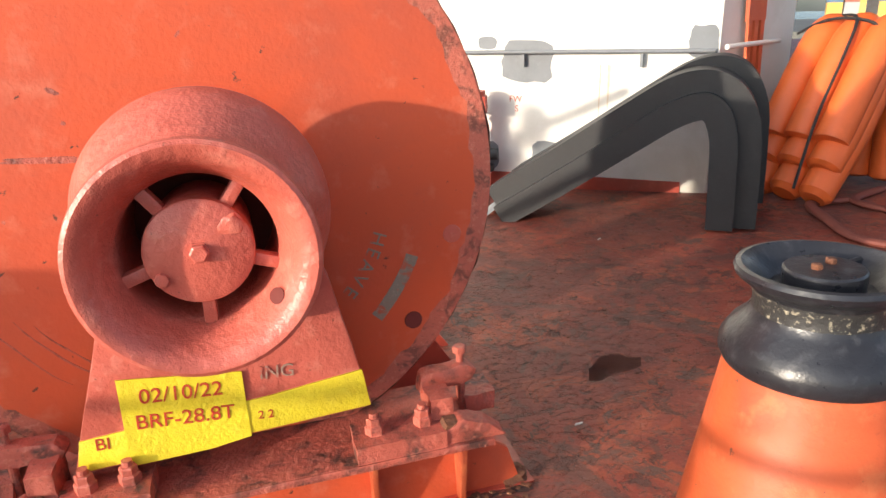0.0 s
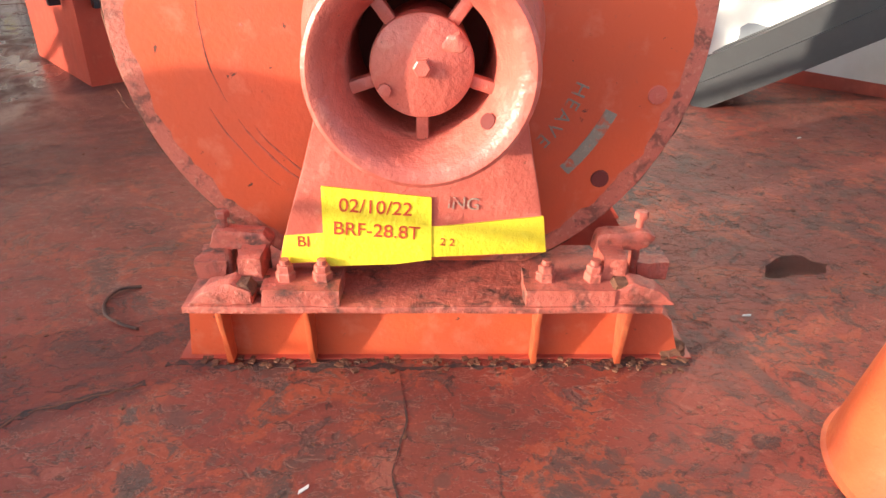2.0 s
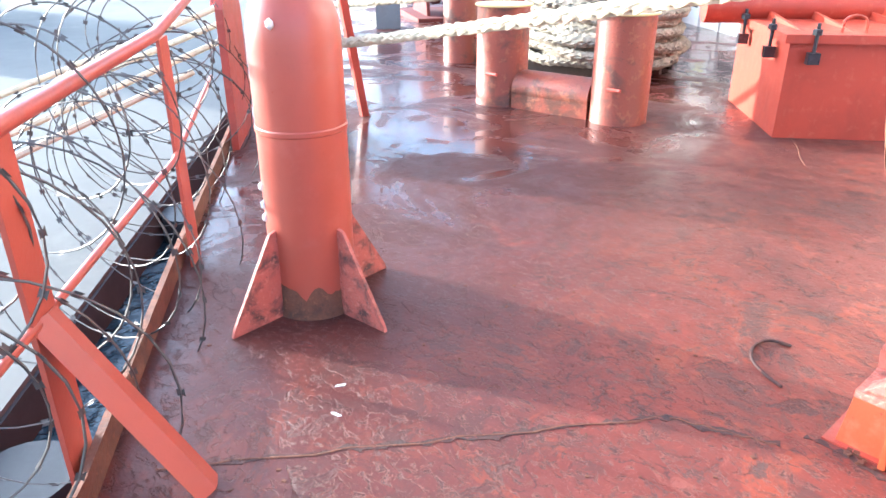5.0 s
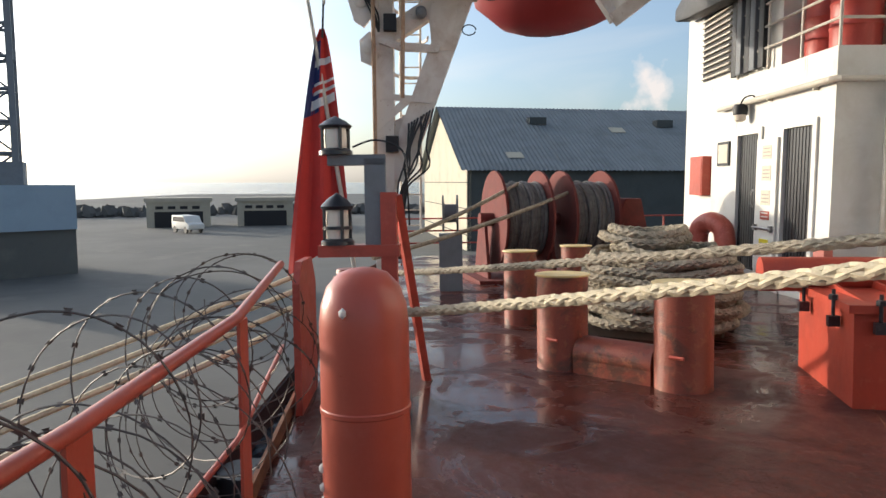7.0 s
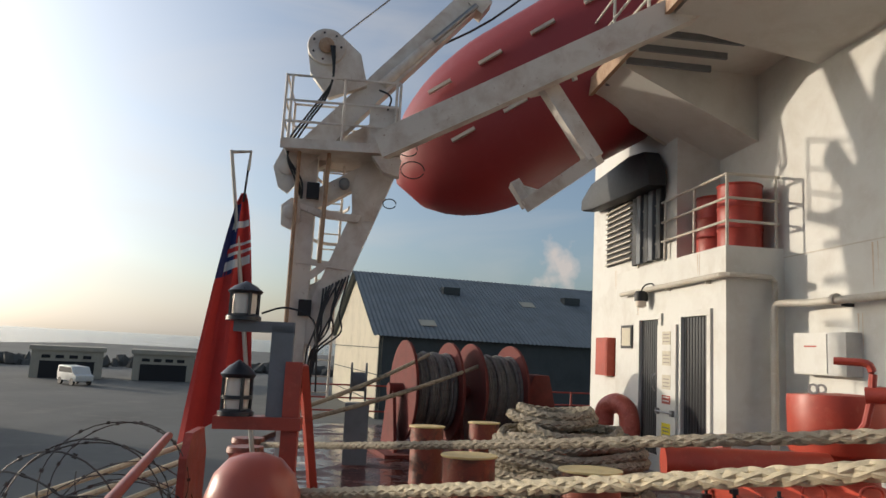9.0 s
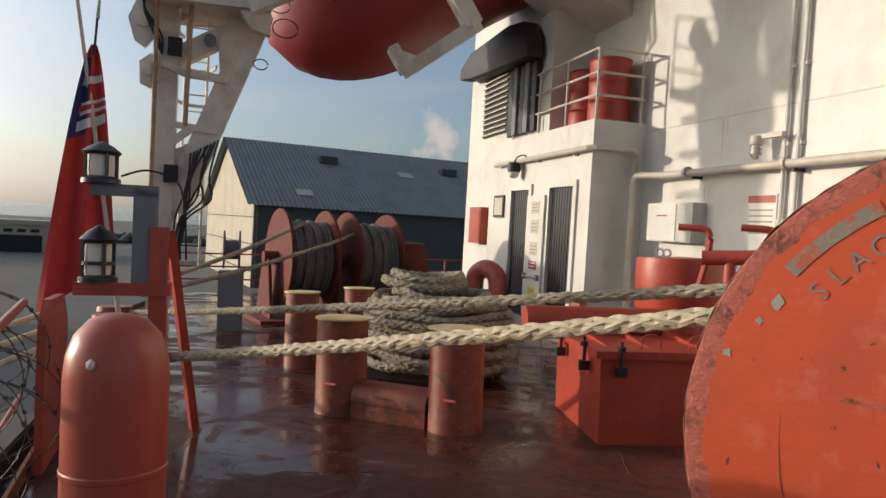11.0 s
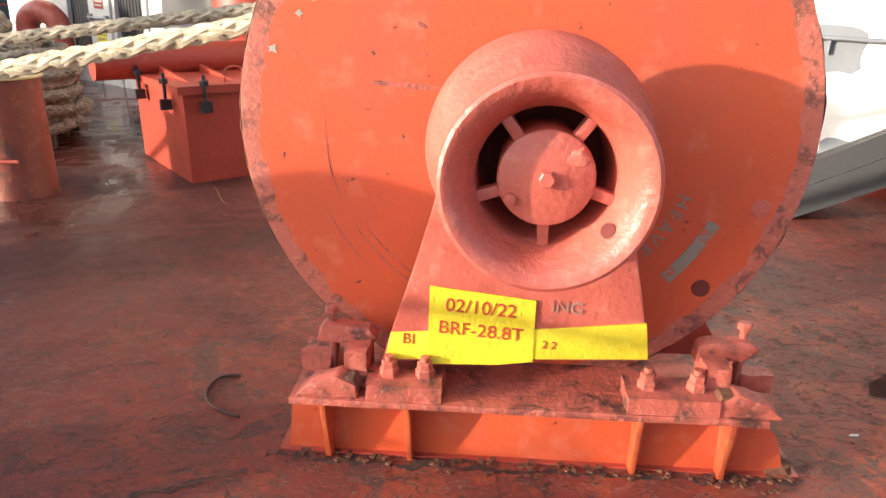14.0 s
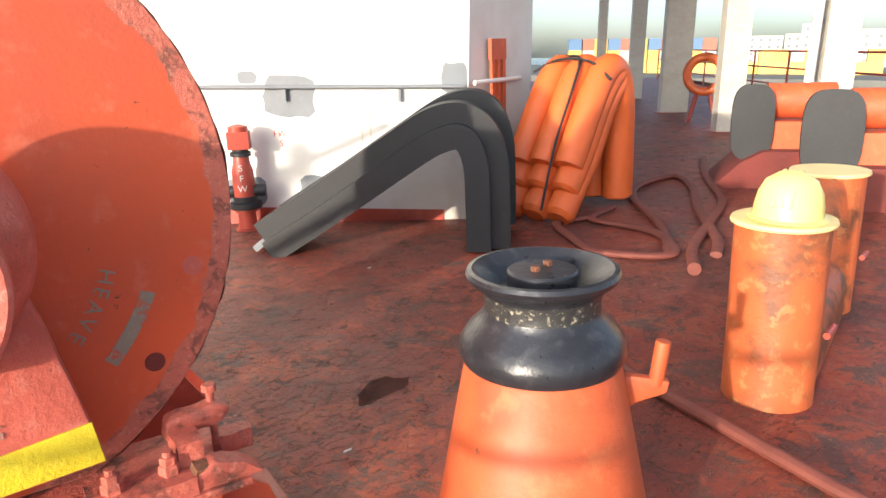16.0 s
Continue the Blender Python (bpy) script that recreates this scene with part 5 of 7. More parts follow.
def rails():
    w = thing("guard_rail", Matrix(), "red painted steel guard rail along the deck edge", "rail")
    for h, r in ((1.07, 0.024), (0.55, 0.013)):
        bm = B()
        sweep(bm, [rp(x, h * k) for x, k in ((3.0, 0.93), (0, 0.93), (-0.6, 0.93), (-1.9, 0.97), (-3.6, 1.05))], r, 12)
        part("rail_bar", bm, PINK2, w)
    for x in (1.2, -0.62, -2.05):
        a, b = rp(x, 1.01), rp(x, 0.0)
        bm = B()
        d = (SHIP.to_3x3() @ Vector((1, 0, 0))) * 0.058
        q = Vector((-d.y, d.x, 0)).normalized() * 0.007
        vs = [bm.verts.new(p + s * d * (1 if p is a else 1.15) + t * q) for p in (a, b) for s in (-1, 1) for t in (-1, 1)]
        for f in ((0, 1, 3, 2), (4, 6, 7, 5), (0, 4, 5, 1), (2, 3, 7, 6), (0, 2, 6, 4), (1, 5, 7, 3)):
            bm.faces.new([vs[i] for i in f])
        part("stanchion", bm, PINK2, w, "flat bar stanchion")
    # splayed stay at one stanchion
    bm = B()
    s = SHIP.to_3x3() @ Vector((0.08, 0.36, 0))
    a, b = rp(-0.62, 0.52), rp(-0.62, 0.0) + s
    sweep(bm, [a, b], 0.055, 4, flat=0.4)
    part("stay", bm, PINK2, w)


rails()


def razor_wire():
    rnd = random.Random(11)
    for name, cx, rad, n, lift in (("a", 0.0, 0.42, 15, 0.45), ("b", 0.0, 0.36, 12, 0.8), ("c", 0.0, 0.50, 11, 0.25)):
        bm = B()
        pts = []
        turns = n
        steps = turns * 36
        x0, x1 = 0.9, -4.4
        for i in range(steps + 1):
            t = i / steps
            a = 2 * math.pi * turns * t
            x = x0 + (x1 - x0) * t + 0.10 * math.sin(a * 0.37)
            rr = rad * (1 + 0.12 * math.sin(3.1 * t * turns) + 0.06 * math.sin(a * 1.7))
            c = rp(x, lift) + (SHIP.to_3x3() @ Vector((0, -0.30, 0)))
            pts.append(c + rr * (math.cos(a) * (SHIP.to_3x3() @ Vector((0.55 * math.sin(t * 9), -1, 0))) + math.sin(a) * Vector((0, 0, 1))))
        sweep(bm, pts, 0.0036, 4)
        # blades
        for i in range(2, len(pts) - 2, 2):
            t = (pts[i + 1] - pts[i - 1]).normalized()
            s = t.orthogonal().normalized()
            s.rotate(Matrix.Rotation(rnd.random() * 6.28, 3, t))
            p = pts[i]
            q = [bm.verts.new(v) for v in (p - t * 0.014 + s * 0.011, p + t * 0.014 + s * 0.011, p + t * 0.006, p + t * 0.014 - s * 0.011, p - t * 0.014 - s * 0.011, p - t * 0.006)]
            bm.faces.new(q)
        single("razor_wire", bm, WIRE, Matrix(), "tangled coil of barbed razor wire outside the rail", "razor wire", group="razor wire coils", soft=0)


razor_wire()


def stern_lights():
    w = thing("stern_light_post", on_deck(-4.72, 2.72, -37), "red braced post carrying two stern lanterns", "light post")
    bm = B()
    box(bm, -0.07, -0.12, 0, 0.07, 0.0, 1.6)
    part("post", bm, RED2, w, bevel=0.006)
    bm = B()
    sweep(bm, [(-0.03, 0, 1.58), (-0.487, 0.197, 0.0)], 0.045, 4, flat=0.8)
    part("stay", bm, RED2, w)
    bm = B()
    box(bm, -0.05, -0.52, 1.81, 0.05, -0.08, 1.89)
    box(bm, -0.05, -0.24, 1.2, 0.05, -0.08, 1.86)
    part("bracket", bm, GREY, w, "grey lantern bracket", bevel=0.005)
    bm = B()
    box(bm, -0.12, -0.60, 1.11, 0.10, 0.02, 1.20)
    part("shelf", bm, RED2, w, bevel=0.01)
    for z, s in ((1.89, 1.0), (1.20, 1.35)):
        bm = B()
        rev(bm, [(0, 0), (0.13, 0), (0.13, 0.03), (0.10, 0.05), (0, 0.05)], 20, pose(0, -0.46, z))
        rev(bm, [(0, 0.20 * s), (0.115, 0.20 * s), (0.13, 0.22 * s), (0.08, 0.26 * s), (0.02, 0.29 * s), (0, 0.30 * s)], 20, pose(0, -0.46, z))
        for k in range(4):
            a = k * 1.571 + 0.5
            cyl(bm, (0.105 * math.cos(a), -0.46 + 0.105 * math.sin(a), z + 0.04), (0.105 * math.cos(a), -0.46 + 0.105 * math.sin(a), z + 0.22 * s), 0.014, seg=6)
        if s > 1:
            rev(bm, [(0.0, 0.12), (0.115, 0.12), (0.115, 0.145), (0, 0.145)], 20, pose(0, -0.46, z))
        lan = part("lantern", bm, BLACKPAINT, w, "black ship's lantern")
        bm = B()
        rev(bm, [(0, 0.05), (0.085, 0.05), (0.09, 0.12), (0.085, 0.20 * s), (0, 0.20 * s)], 20, pose(0, -0.46, z))
        part("lens", bm, LENS, lan, "ribbed glass lens")
    bm = B()
    sweep(bm, smooth([(0, -0.33, 1.95), (0.02, -0.15, 2.0), (0.03, 0.05, 1.92), (0.05, 0.1, 1.7)], 6), 0.008, 6)
    part("cable", bm, BLACK, w)
    # box beside the post
    b = thing("junction_box", on_deck(-4.35, 2.12, -37), "small red steel box on a foot beside the rail", "box")
    bm = B()
    box(bm, -0.13, -0.1, 0.72, 0.13, 0.1, 1.0)
    part("case", bm, RED2, b, bevel=0.02)
    bm = B()
    cyl(bm, (0, 0, 0), (0, 0, 0.73), 0.04)
    part("foot", bm, RED2, b)
    # heavy rail block at the stern corner
    c = thing("rail_plate", on_deck(-5.05, 2.05, -34), "red plate bulwark with a rounded head at the deck edge", "bulwark")
    bm = B()
    prism(bm, [(-0.5, 0), (0.35, 0), (0.35, 0.95), (0.2, 1.1), (-0.3, 1.1), (-0.5, 0.9)], 0.05)
    part("plate", bm, RED2, c, bevel=0.01)


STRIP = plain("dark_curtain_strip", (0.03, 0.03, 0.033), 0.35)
LENS = plain("pale_lantern_glass", (0.75, 0.66, 0.55), 0.12)
stern_lights()


def ensign():
    w = thing("ensign_staff", Matrix.Translation((-6.84, 3.56, deck_z(-6.84, 3.56))) @ pose(0, 0, 0, 0, 0, 62), "white staff with a limp red ensign", "flag")
    bm = B()
    cyl(bm, (0.10, 0, 0.0), (-0.50, 0, 3.80), 0.028, 0.02, 10)
    part("staff", bm, CREAM, w)
    bm = B()
    sweep(bm, [(-0.50, 0, 3.78), (-0.30, 0, 3.81), (-0.31, 0, 3.6)], 0.02, 6)
    part("halyard_arm", bm, CREAM, w)
    bm = B()
    sweep(bm, [(-0.31, 0, 3.7), (-0.33, -0.02, 3.25)], 0.012, 5)
    part("halyard", bm, BLACK, w)

    def cloth(z0, z1, u0, u1, lift, material, name, label="", k=0):
        bm = B()
        rows = []
        for i in range(25):
            t = z0 + (z1 - z0) * i / 24
            wd = 0.05 + 0.62 * (1 - t) ** 0.7
            z = 0.9 + 2.45 * t
            row = []
            for j in range(13):
                u = u0 + (u1 - u0) * j / 12
                fold = 0.05 * math.sin(u * 13 + 2.2 * t) * (0.4 + 0.9 * (1 - t)) + lift
                row.append(bm.verts.new((-0.33 - 0.04 * (1 - t) + (u - 0.55) * wd, -fold, z + 0.45 * u * (1 - t) - 0.15 * (1 - t))))
            rows.append(row)
        for a, b in zip(rows, rows[1:]):
            for j in range(12):
                bm.faces.new((a[j], a[j + 1], b[j + 1], b[j]))
        return part(name, bm, material, w, label)

    cloth(0, 1, 0, 1, 0.0, FLAGRED, "cloth", "red flag cloth in folds")
    cloth(0.64, 0.95, 0.0, 0.45, 0.004, FLAGBLUE, "canton", "dark blue canton")
    cloth(0.66, 0.70, 0.2, 0.95, 0.008, FLAGWHITE, "stripe", "white stripe")
    cloth(0.72, 0.77, 0.25, 1.0, 0.008, FLAGWHITE, "stripe", "white stripe")
    cloth(0.84, 0.87, 0.2, 0.95, 0.008, FLAGWHITE, "stripe", "white stripe")
    cloth(0.735, 0.757, 0.2, 1.0, 0.012, FLAGRED, "stripe", "red stripe")


FLAGRED = mat("red_bunting", (0.55, 0.045, 0.035), 0.8, scale=6, amount=0.3)
FLAGBLUE = mat("navy_bunting", (0.025, 0.035, 0.13), 0.8, scale=6, amount=0.3)
FLAGWHITE = mat("white_bunting", (0.7, 0.68, 0.66), 0.8, scale=6, amount=0.3)
ensign()


def line_rope(a, b, sag, r, label):
    a, b = Vector(a), Vector(b)
    bm = B()
    sweep(bm, [a.lerp(b, i / 40) - Vector((0, 0, sag * 4 * (i / 40) * (1 - i / 40))) for i in range(41)], r, 6)
    single("shore_line", bm, ROPE, Matrix(), label, "rope", group="lines to the quay")


for a, b in (((-7.6, 3.2, 0.42), (-9.0, -8.0, -2.6)), ((-7.3, 3.05, 0.30), (-7.6, -9.0, -2.6)), ((-7.1, 2.9, 0.15), (-6.0, -9.5, -2.6)), ((-6.6, 2.4, 0.0), (-5.0, -9.5, -2.6))):
    line_rope(a, b, 0.15, 0.03, "pale mooring line leading down to the quay")


# ---- boat davit and boat ----
FAR = pose(-0.248, -0.241, 1.529) @ Matrix.Scale(1.21, 4) @ pose(0.248, 0.241, -1.529)


def davit():
    zd = ship_z(-10.8, -7.2)
    w = thing("boat_davit", ship(-10.8, -7.2, zd - 0.02), "white knuckle-boom boat davit with ladder and working platform, rust-stained", "davit")
    P = lambda x, y, z: Vector((x, y + 7.2, z - zd))
    flat = lambda pts: [(y + 7.2, z - zd) for y, z in pts]
    side = lambda x: pose(x, 0, 0, 0, 0, 90)

    def bar(name, p, q, wide, deep, label="", material=None, parent=None, bevel=0.012):
        bm = B()
        beam(bm, p, q, wide, deep)
        return part(name, bm, material or DAVIT, parent or w, label, bevel=bevel)

    def plate(name, pts, x, thick, label="", material=None, parent=None):
        bm = B()
        prism(bm, flat(pts), thick, side(x + thick))
        return part(name, bm, material or DAVIT, parent or w, label, bevel=0.01)

    bar("column", P(0, -7.22, zd), P(0, -7.25, 4.62), 0.34, 0.33, "boxed white column with rust runs")
    bm = B()
    box(bm, -0.32, -0.32, 0, 0.32, 0.32, 0.03)
    part("base_plate", bm, DAVIT, w)
    bar("brace", P(0, -7.06, 1.55), P(0, -5.88, 4.78), 0.30, 0.40, "thick raking brace")
    plate("brace_foot", [(-7.1, 1.3), (-6.72, 2.05), (-6.9, 2.6), (-7.1, 2.5)], -0.05, 0.10)
    # booms and links of the knuckle
    boom = bar("boom", P(0.05, -7.55, 4.42), P(0.05, -4.55, 7.85), 0.30, 0.40, "long boxed boom arm")
    bar("link", P(-0.25, -7.55, 4.42), P(-0.25, -5.75, 5.55), 0.22, 0.30)
    bar("link", P(0.0, -7.46, 3.70), P(0.0, -5.80, 4.74), 0.24, 0.30)
    bar("boom_head", P(0.05, -4.62, 7.78), P(0.05, -4.36, 7.60), 0.36, 0.30, parent=boom)
    bm = B()
    cyl(bm, P(0.22, -6.1, 6.0), P(0.22, -5.3, 6.85), 0.085, seg=14)
    ram = part("ram", bm, DAVIT, w, "hydraulic ram beside the boom")
    bm = B()
    cyl(bm, P(0.22, -5.35, 6.8), P(0.22, -4.55, 7.62), 0.05, seg=12)
    part("piston_rod", bm, STEEL, ram)
    plate("knee", [(-7.80, 4.42), (-7.70, 4.08), (-7.54, 3.98), (-7.30, 4.30), (-7.32, 4.60), (-7.66, 4.76)], 0.14, 0.08, "rounded knee plate")
    plate("knee", [(-7.62, 3.78), (-7.60, 3.45), (-7.44, 3.38), (-7.30, 3.55), (-7.30, 3.86), (-7.46, 3.92)], 0.14, 0.08)
    for y, z, r in ((-7.58, 4.42, 0.13), (-7.47, 3.68, 0.12), (-6.62, 4.22, 0.09)):
        bm = B()
        rev(bm, [(0, -0.26), (r, -0.26), (r, 0.26), (r * 0.6, 0.29), (0, 0.29)], 20, Matrix.Translation(P(0, y, z)) @ pose(0, 0, 0, 0, 90, 0))
        part("pivot_pin", bm, GREY if r < 0.1 else DAVIT, w)
    # ties between column and brace
    plate("tie_plate", [(-7.42, 3.78), (-6.98, 3.62), (-6.35, 3.58), (-6.30, 3.70), (-6.95, 3.74), (-7.40, 3.86)], 0.12, 0.10)
    bar("tie", P(0.16, -7.36, 2.90), P(0.16, -6.46, 2.83), 0.06, 0.10)
    bar("tie", P(0.16, -7.36, 2.40), P(0.16, -6.84, 2.84), 0.05, 0.12)
    plate("gusset", [(-6.45, 3.62), (-6.12, 3.62), (-6.02, 4.55), (-6.36, 4.62), (-6.5, 4.2)], 0.10, 0.06)
    # ladder with hoops behind the column
    for y in (-7.0, -6.66):
        bm = B()
        cyl(bm, P(-0.42, y, 0.6), P(-0.42, y, 4.75), 0.022, seg=8)
        part("ladder_stile", bm, DAVIT, w)
    for i in range(15):
        bm = B()
        cyl(bm, P(-0.42, -7.0, 0.75 + 0.27 * i), P(-0.42, -6.66, 0.75 + 0.27 * i), 0.013, seg=6)
        part("rung", bm, DAVIT, w)
    for z in (3.36, 3.95, 4.45):
        bm = B()
        sweep(bm, [P(-0.42 - 0.62 * math.sin(i * 0.314), -6.83 + 0.30 * math.cos(i * 0.314), z) for i in range(11)], 0.02, 6, flat=1.6)
        part("ladder_hoop", bm, DAVIT, w)
    for x, y, y2, z0 in ((0.30, -7.36, -7.39, 0.5), (0.34, -6.92, -6.90, 2.85)):
        bm = B()
        cyl(bm, P(x, y, z0), P(x, y2, 4.70), 0.035, seg=10)
        part("pipe", bm, RUSTYWHITE, w, "rust-brown pipe up the frame")
    # platform
    bm = B()
    box(bm, -0.75, -0.42, 4.68 - zd, 0.70, 1.46, 4.74 - zd)
    pf = part("platform", bm, DAVIT, w, "platform with railings", bevel=0.008)
    for x, y0, y1 in ((0.68, -7.66, -5.74), (-0.75, -7.66, -5.74)):
        bar("platform_beam", P(x, y0, 4.70), P(x, y1, 4.74), 0.05, 0.16, parent=pf, bevel=0.006)
    plate("skirt", [(-6.2, 4.62), (-5.74, 4.64), (-5.74, 4.30), (-6.0, 4.36)], 0.45, 0.2, parent=pf)
    for h in (0.33, 0.68, 1.10):
        bm = B()
        sweep(bm, [P(-0.75, -5.78, 4.76 + h), P(-0.75, -7.64, 4.74 + h), P(0.66, -7.64, 4.74 + h), P(0.68, -7.58, 4.74 + h), P(0.68, -5.80, 4.76 + h), P(0.1, -5.78, 4.76 + h)], 0.021, 8)
        part("railing", bm, DAVIT, pf)
    for x, y in ((0.68, -7.64), (0.68, -7.55), (0.68, -6.70), (0.68, -5.86), (0.68, -5.80), (-0.75, -7.64), (-0.75, -6.7), (-0.75, -5.8), (0.0, -7.64)):
        bm = B()
        cyl(bm, P(x, y, 4.72), P(x, y, 5.85), 0.023, seg=8)
        part("railing_post", bm, DAVIT, pf)
    bm = B()
    box(bm, 0.2, 0.92, 4.76 - zd, 0.6, 1.38, 5.5 - zd)
    part("control_box", bm, DAVIT, pf, bevel=0.02)
    # sheave housing
    plate("sheave_housing", [(-7.38, 6.36), (-7.32, 6.05), (-6.99, 5.64), (-6.36, 5.92), (-6.50, 6.46), (-6.90, 6.80)], 0.16, 0.16, "tapered sheave housing")
    bm = B()
    rev(bm, [(0, -0.11), (0.31, -0.11), (0.325, -0.08), (0.325, 0.08), (0.31, 0.11), (0, 0.11)], 40, Matrix.Translation(P(0.26, -7.08, 6.52)) @ pose(0, 0, 0, 0, 90, 0))
    sh = part("sheave", bm, DAVIT, w, "round bolted sheave cover")
    bm = B()
    rev(bm, [(0.10, 0.10), (0.13, 0.12), (0.13, 0.17), (0.10, 0.19), (0, 0.20)], 24, Matrix.Translation(P(0.26, -7.08, 6.52)) @ pose(0, 0, 0, 0, 90, 0))
    part("sheave_hub", bm, RUSTYWHITE, sh)
    for k in range(7):
        bm = B()
        rev(bm, [(0, 0.10), (0.02, 0.10), (0.02, 0.125), (0, 0.125)], 6, Matrix.Translation(P(0.26, -7.08 + 0.24 * math.cos(k * 0.9), 6.52 + 0.24 * math.sin(k * 0.9))) @ pose(0, 0, 0, 0, 90, 0))
        part("bolt", bm, DARK, sh)
    bm = B()
    cyl(bm, P(0.2, -6.85, 6.80), P(0.2, -3.2, 10.4), 0.014, seg=6)
    part("wire", bm, STEEL, w, "steel fall wire")
    # hoses
    for k in range(3):
        bm = B()
        sweep(bm, smooth([P(0.46, -7.0 + 0.03 * k, 6.5), P(0.5, -6.93, 6.0 - 0.05 * k), P(0.42, -7.02 - 0.04 * k, 5.6), P(0.30, -7.25 - 0.05 * k, 5.25), P(0.25, -7.45 - 0.06 * k, 4.9), P(0.28, -7.58, 4.6), P(0.30, -7.42 + 0.05 * k, 4.2), P(0.25, -7.3, 3.9)], 8), 0.017, 6)
        part("hydraulic_hose", bm, BLACK, w, "black hydraulic hose")
    rnd = random.Random(2)
    for k in range(9):
        y0 = -6.95 + 0.05 * k
        bm = B()
        sweep(bm, smooth([P(0.22, y0 + 0.12, 2.45 + 0.03 * k), P(0.34, y0 + rnd.uniform(-0.1, 0.12), 2.1), P(0.38, y0 + rnd.uniform(-0.12, 0.05), 1.75), P(0.36, -6.9 + rnd.uniform(-0.12, 0.12), 1.4), P(0.3, -6.92 + rnd.uniform(-0.1, 0.1), 0.8)], 8), 0.016, 6)
        part("hydraulic_hose", bm, BLACK, w, "looped black hose")
    for y, z, r in ((-5.85, 3.94, 0.11), (-5.6, 4.9, 0.16), (-5.5, 4.55, 0.2)):
        bm = B()
        sweep(bm, [P(0.2, y + r * math.cos(i * 0.35), z + r * 0.75 * math.sin(i * 0.35)) for i in range(18)], 0.010, 5)
        part("hose_loop", bm, BLACK, w)
    for y, z in ((-7.12, 4.05), (-7.1, 2.12)):
        bm = B()
        box(bm, -0.03, -0.1, -0.13, 0.10, 0.1, 0.13)
        part("valve_block", bm, DARK, w, bevel=0.02, m=Matrix.Translation(P(0.2, y, z)))
    bm = B()
    sweep(bm, smooth([P(0.6, -6.15, 5.75), P(0.66, -5.95, 5.6), P(0.5, -6.05, 5.2), P(0.55, -5.85, 4.9)], 6), 0.018, 6)
    part("hydraulic_hose", bm, BLACK, w)
    return w


davit()


def boat():
    a, b = Vector((-8.75, 6.3, 4.45)), Vector((-3.4, 9.3, 7.75))
    d = (b - a).normalized()
    off = Vector((-d.y, d.x, 0)).normalized() * 1.35
    m = Matrix.Translation(a + off) @ d.to_track_quat("X", "Z").to_matrix().to_4x4()
    w = thing("rescue_boat", FAR @ m, "dark red enclosed lifeboat stowed bow down on a ramp", "lifeboat")
    bm = B()
    rings = []
    L = 7.0
    for i in range(29):
        t = i / 28
        x = L * t - 0.15
        k = (1 - (1 - min(t / 0.30, 1)) ** 2.2) ** 0.55 if t < 0.3 else 1.0
        hw, hu, hl = 1.25 * k, 1.45 * (k * 0.75 + 0.25 * min(1, t * 3)), 1.30 * k
        ring = []
        for j in range(28):
            an = 2 * math.pi * j / 28
            c, s = math.cos(an), math.sin(an)
            e = 0.72
            y = hw * math.copysign(abs(c) ** e, c)
            z = (hu if s > 0 else hl) * math.copysign(abs(s) ** (0.8 if s > 0 else 0.9), s)
            ring.append(bm.verts.new((x, y * (0.9 if s > 0.5 else 1), z)))
        rings.append(ring)
    for p, q in zip(rings, rings[1:]):
        for j in range(28):
            bm.faces.new((p[j], p[(j + 1) % 28], q[(j + 1) % 28], q[j]))
    bm.faces.new(rings[0])
    bm.faces.new(rings[-1][::-1])
    part("hull", bm, BOATRED, w, "glossy dark red hull", soft=50)
    for x in (1.2, 2.1, 3.0, 3.9):
        for z in (0.55, -0.35):
            bm = B()
            box(bm, x, -1.262, z, x + 0.4, -1.2, z + 0.05)
            part("reflector", bm, CREAM, w, "pale reflective strip")
    bm = B()
    sweep(bm, [(0.6 + 0.4 * i, -1.0, 1.30 + 0.05 * math.sin(i)) for i in range(14)], 0.018, 6)
    part("grab_line", bm, BLACK, w)
    # keel strake and canopy on the hull
    bm = B()
    sweep(bm, [(0.35 + 0.22 * i, -1.268 if i > 1 else -1.1, 0.02) for i in range(30)], 0.035, 6)
    part("fender_strip", bm, BOATRED, w)
    r = thing("launch_ramp", SHIP, "white steel launch ramp beam with cradle frame", "ramp")
    q = lambda p: SHIP.inverted() @ Vector(p)
    bm = B()
    beam(bm, q((-8.42, 6.15, 4.56)), q((-4.2, 8.4, 6.48)), 0.26, 0.40)
    bm2 = part("beam", bm, DAVIT, r, "deep boxed ramp beam", bevel=0.012)
    up = Vector((-0.09, -0.08, 0.14))
    c0, c1, c2, c3 = (Vector(p) + up for p in ((-6.34, 7.55, 5.45), (-5.7, 8.01, 4.2), (-6.96, 8.1, 3.7), (-7.15, 7.98, 4.05)))
    for p, e, wd, dp in ((c0, c1, 0.22, 0.24), (c1 + Vector((0.06, 0, 0.02)), c2, 0.22, 0.20), (c2, c3, 0.22, 0.16)):
        bm = B()
        beam(bm, q(p), q(e), wd, dp)
        part("cradle_bar", bm, DAVIT, r, bevel=0.01)
    for p, e, f in ((c1, c1.lerp(c0, 0.34), c1.lerp(c2, 0.16)), (c2, c2.lerp(c1, 0.30), c3)):
        bm = B()
        n = (e - p).cross(f - p).normalized() * 0.03
        a1 = [bm.verts.new(q(v + n)) for v in (p, e, f)]
        b1 = [bm.verts.new(q(v - n)) for v in (p, e, f)]
        bm.faces.new(a1)
        bm.faces.new(b1[::-1])
        for i in range(3):
            bm.faces.new((a1[i], a1[(i + 1) % 3], b1[(i + 1) % 3], b1[i]))
        part("gusset", bm, DAVIT, r)
    bm = B()
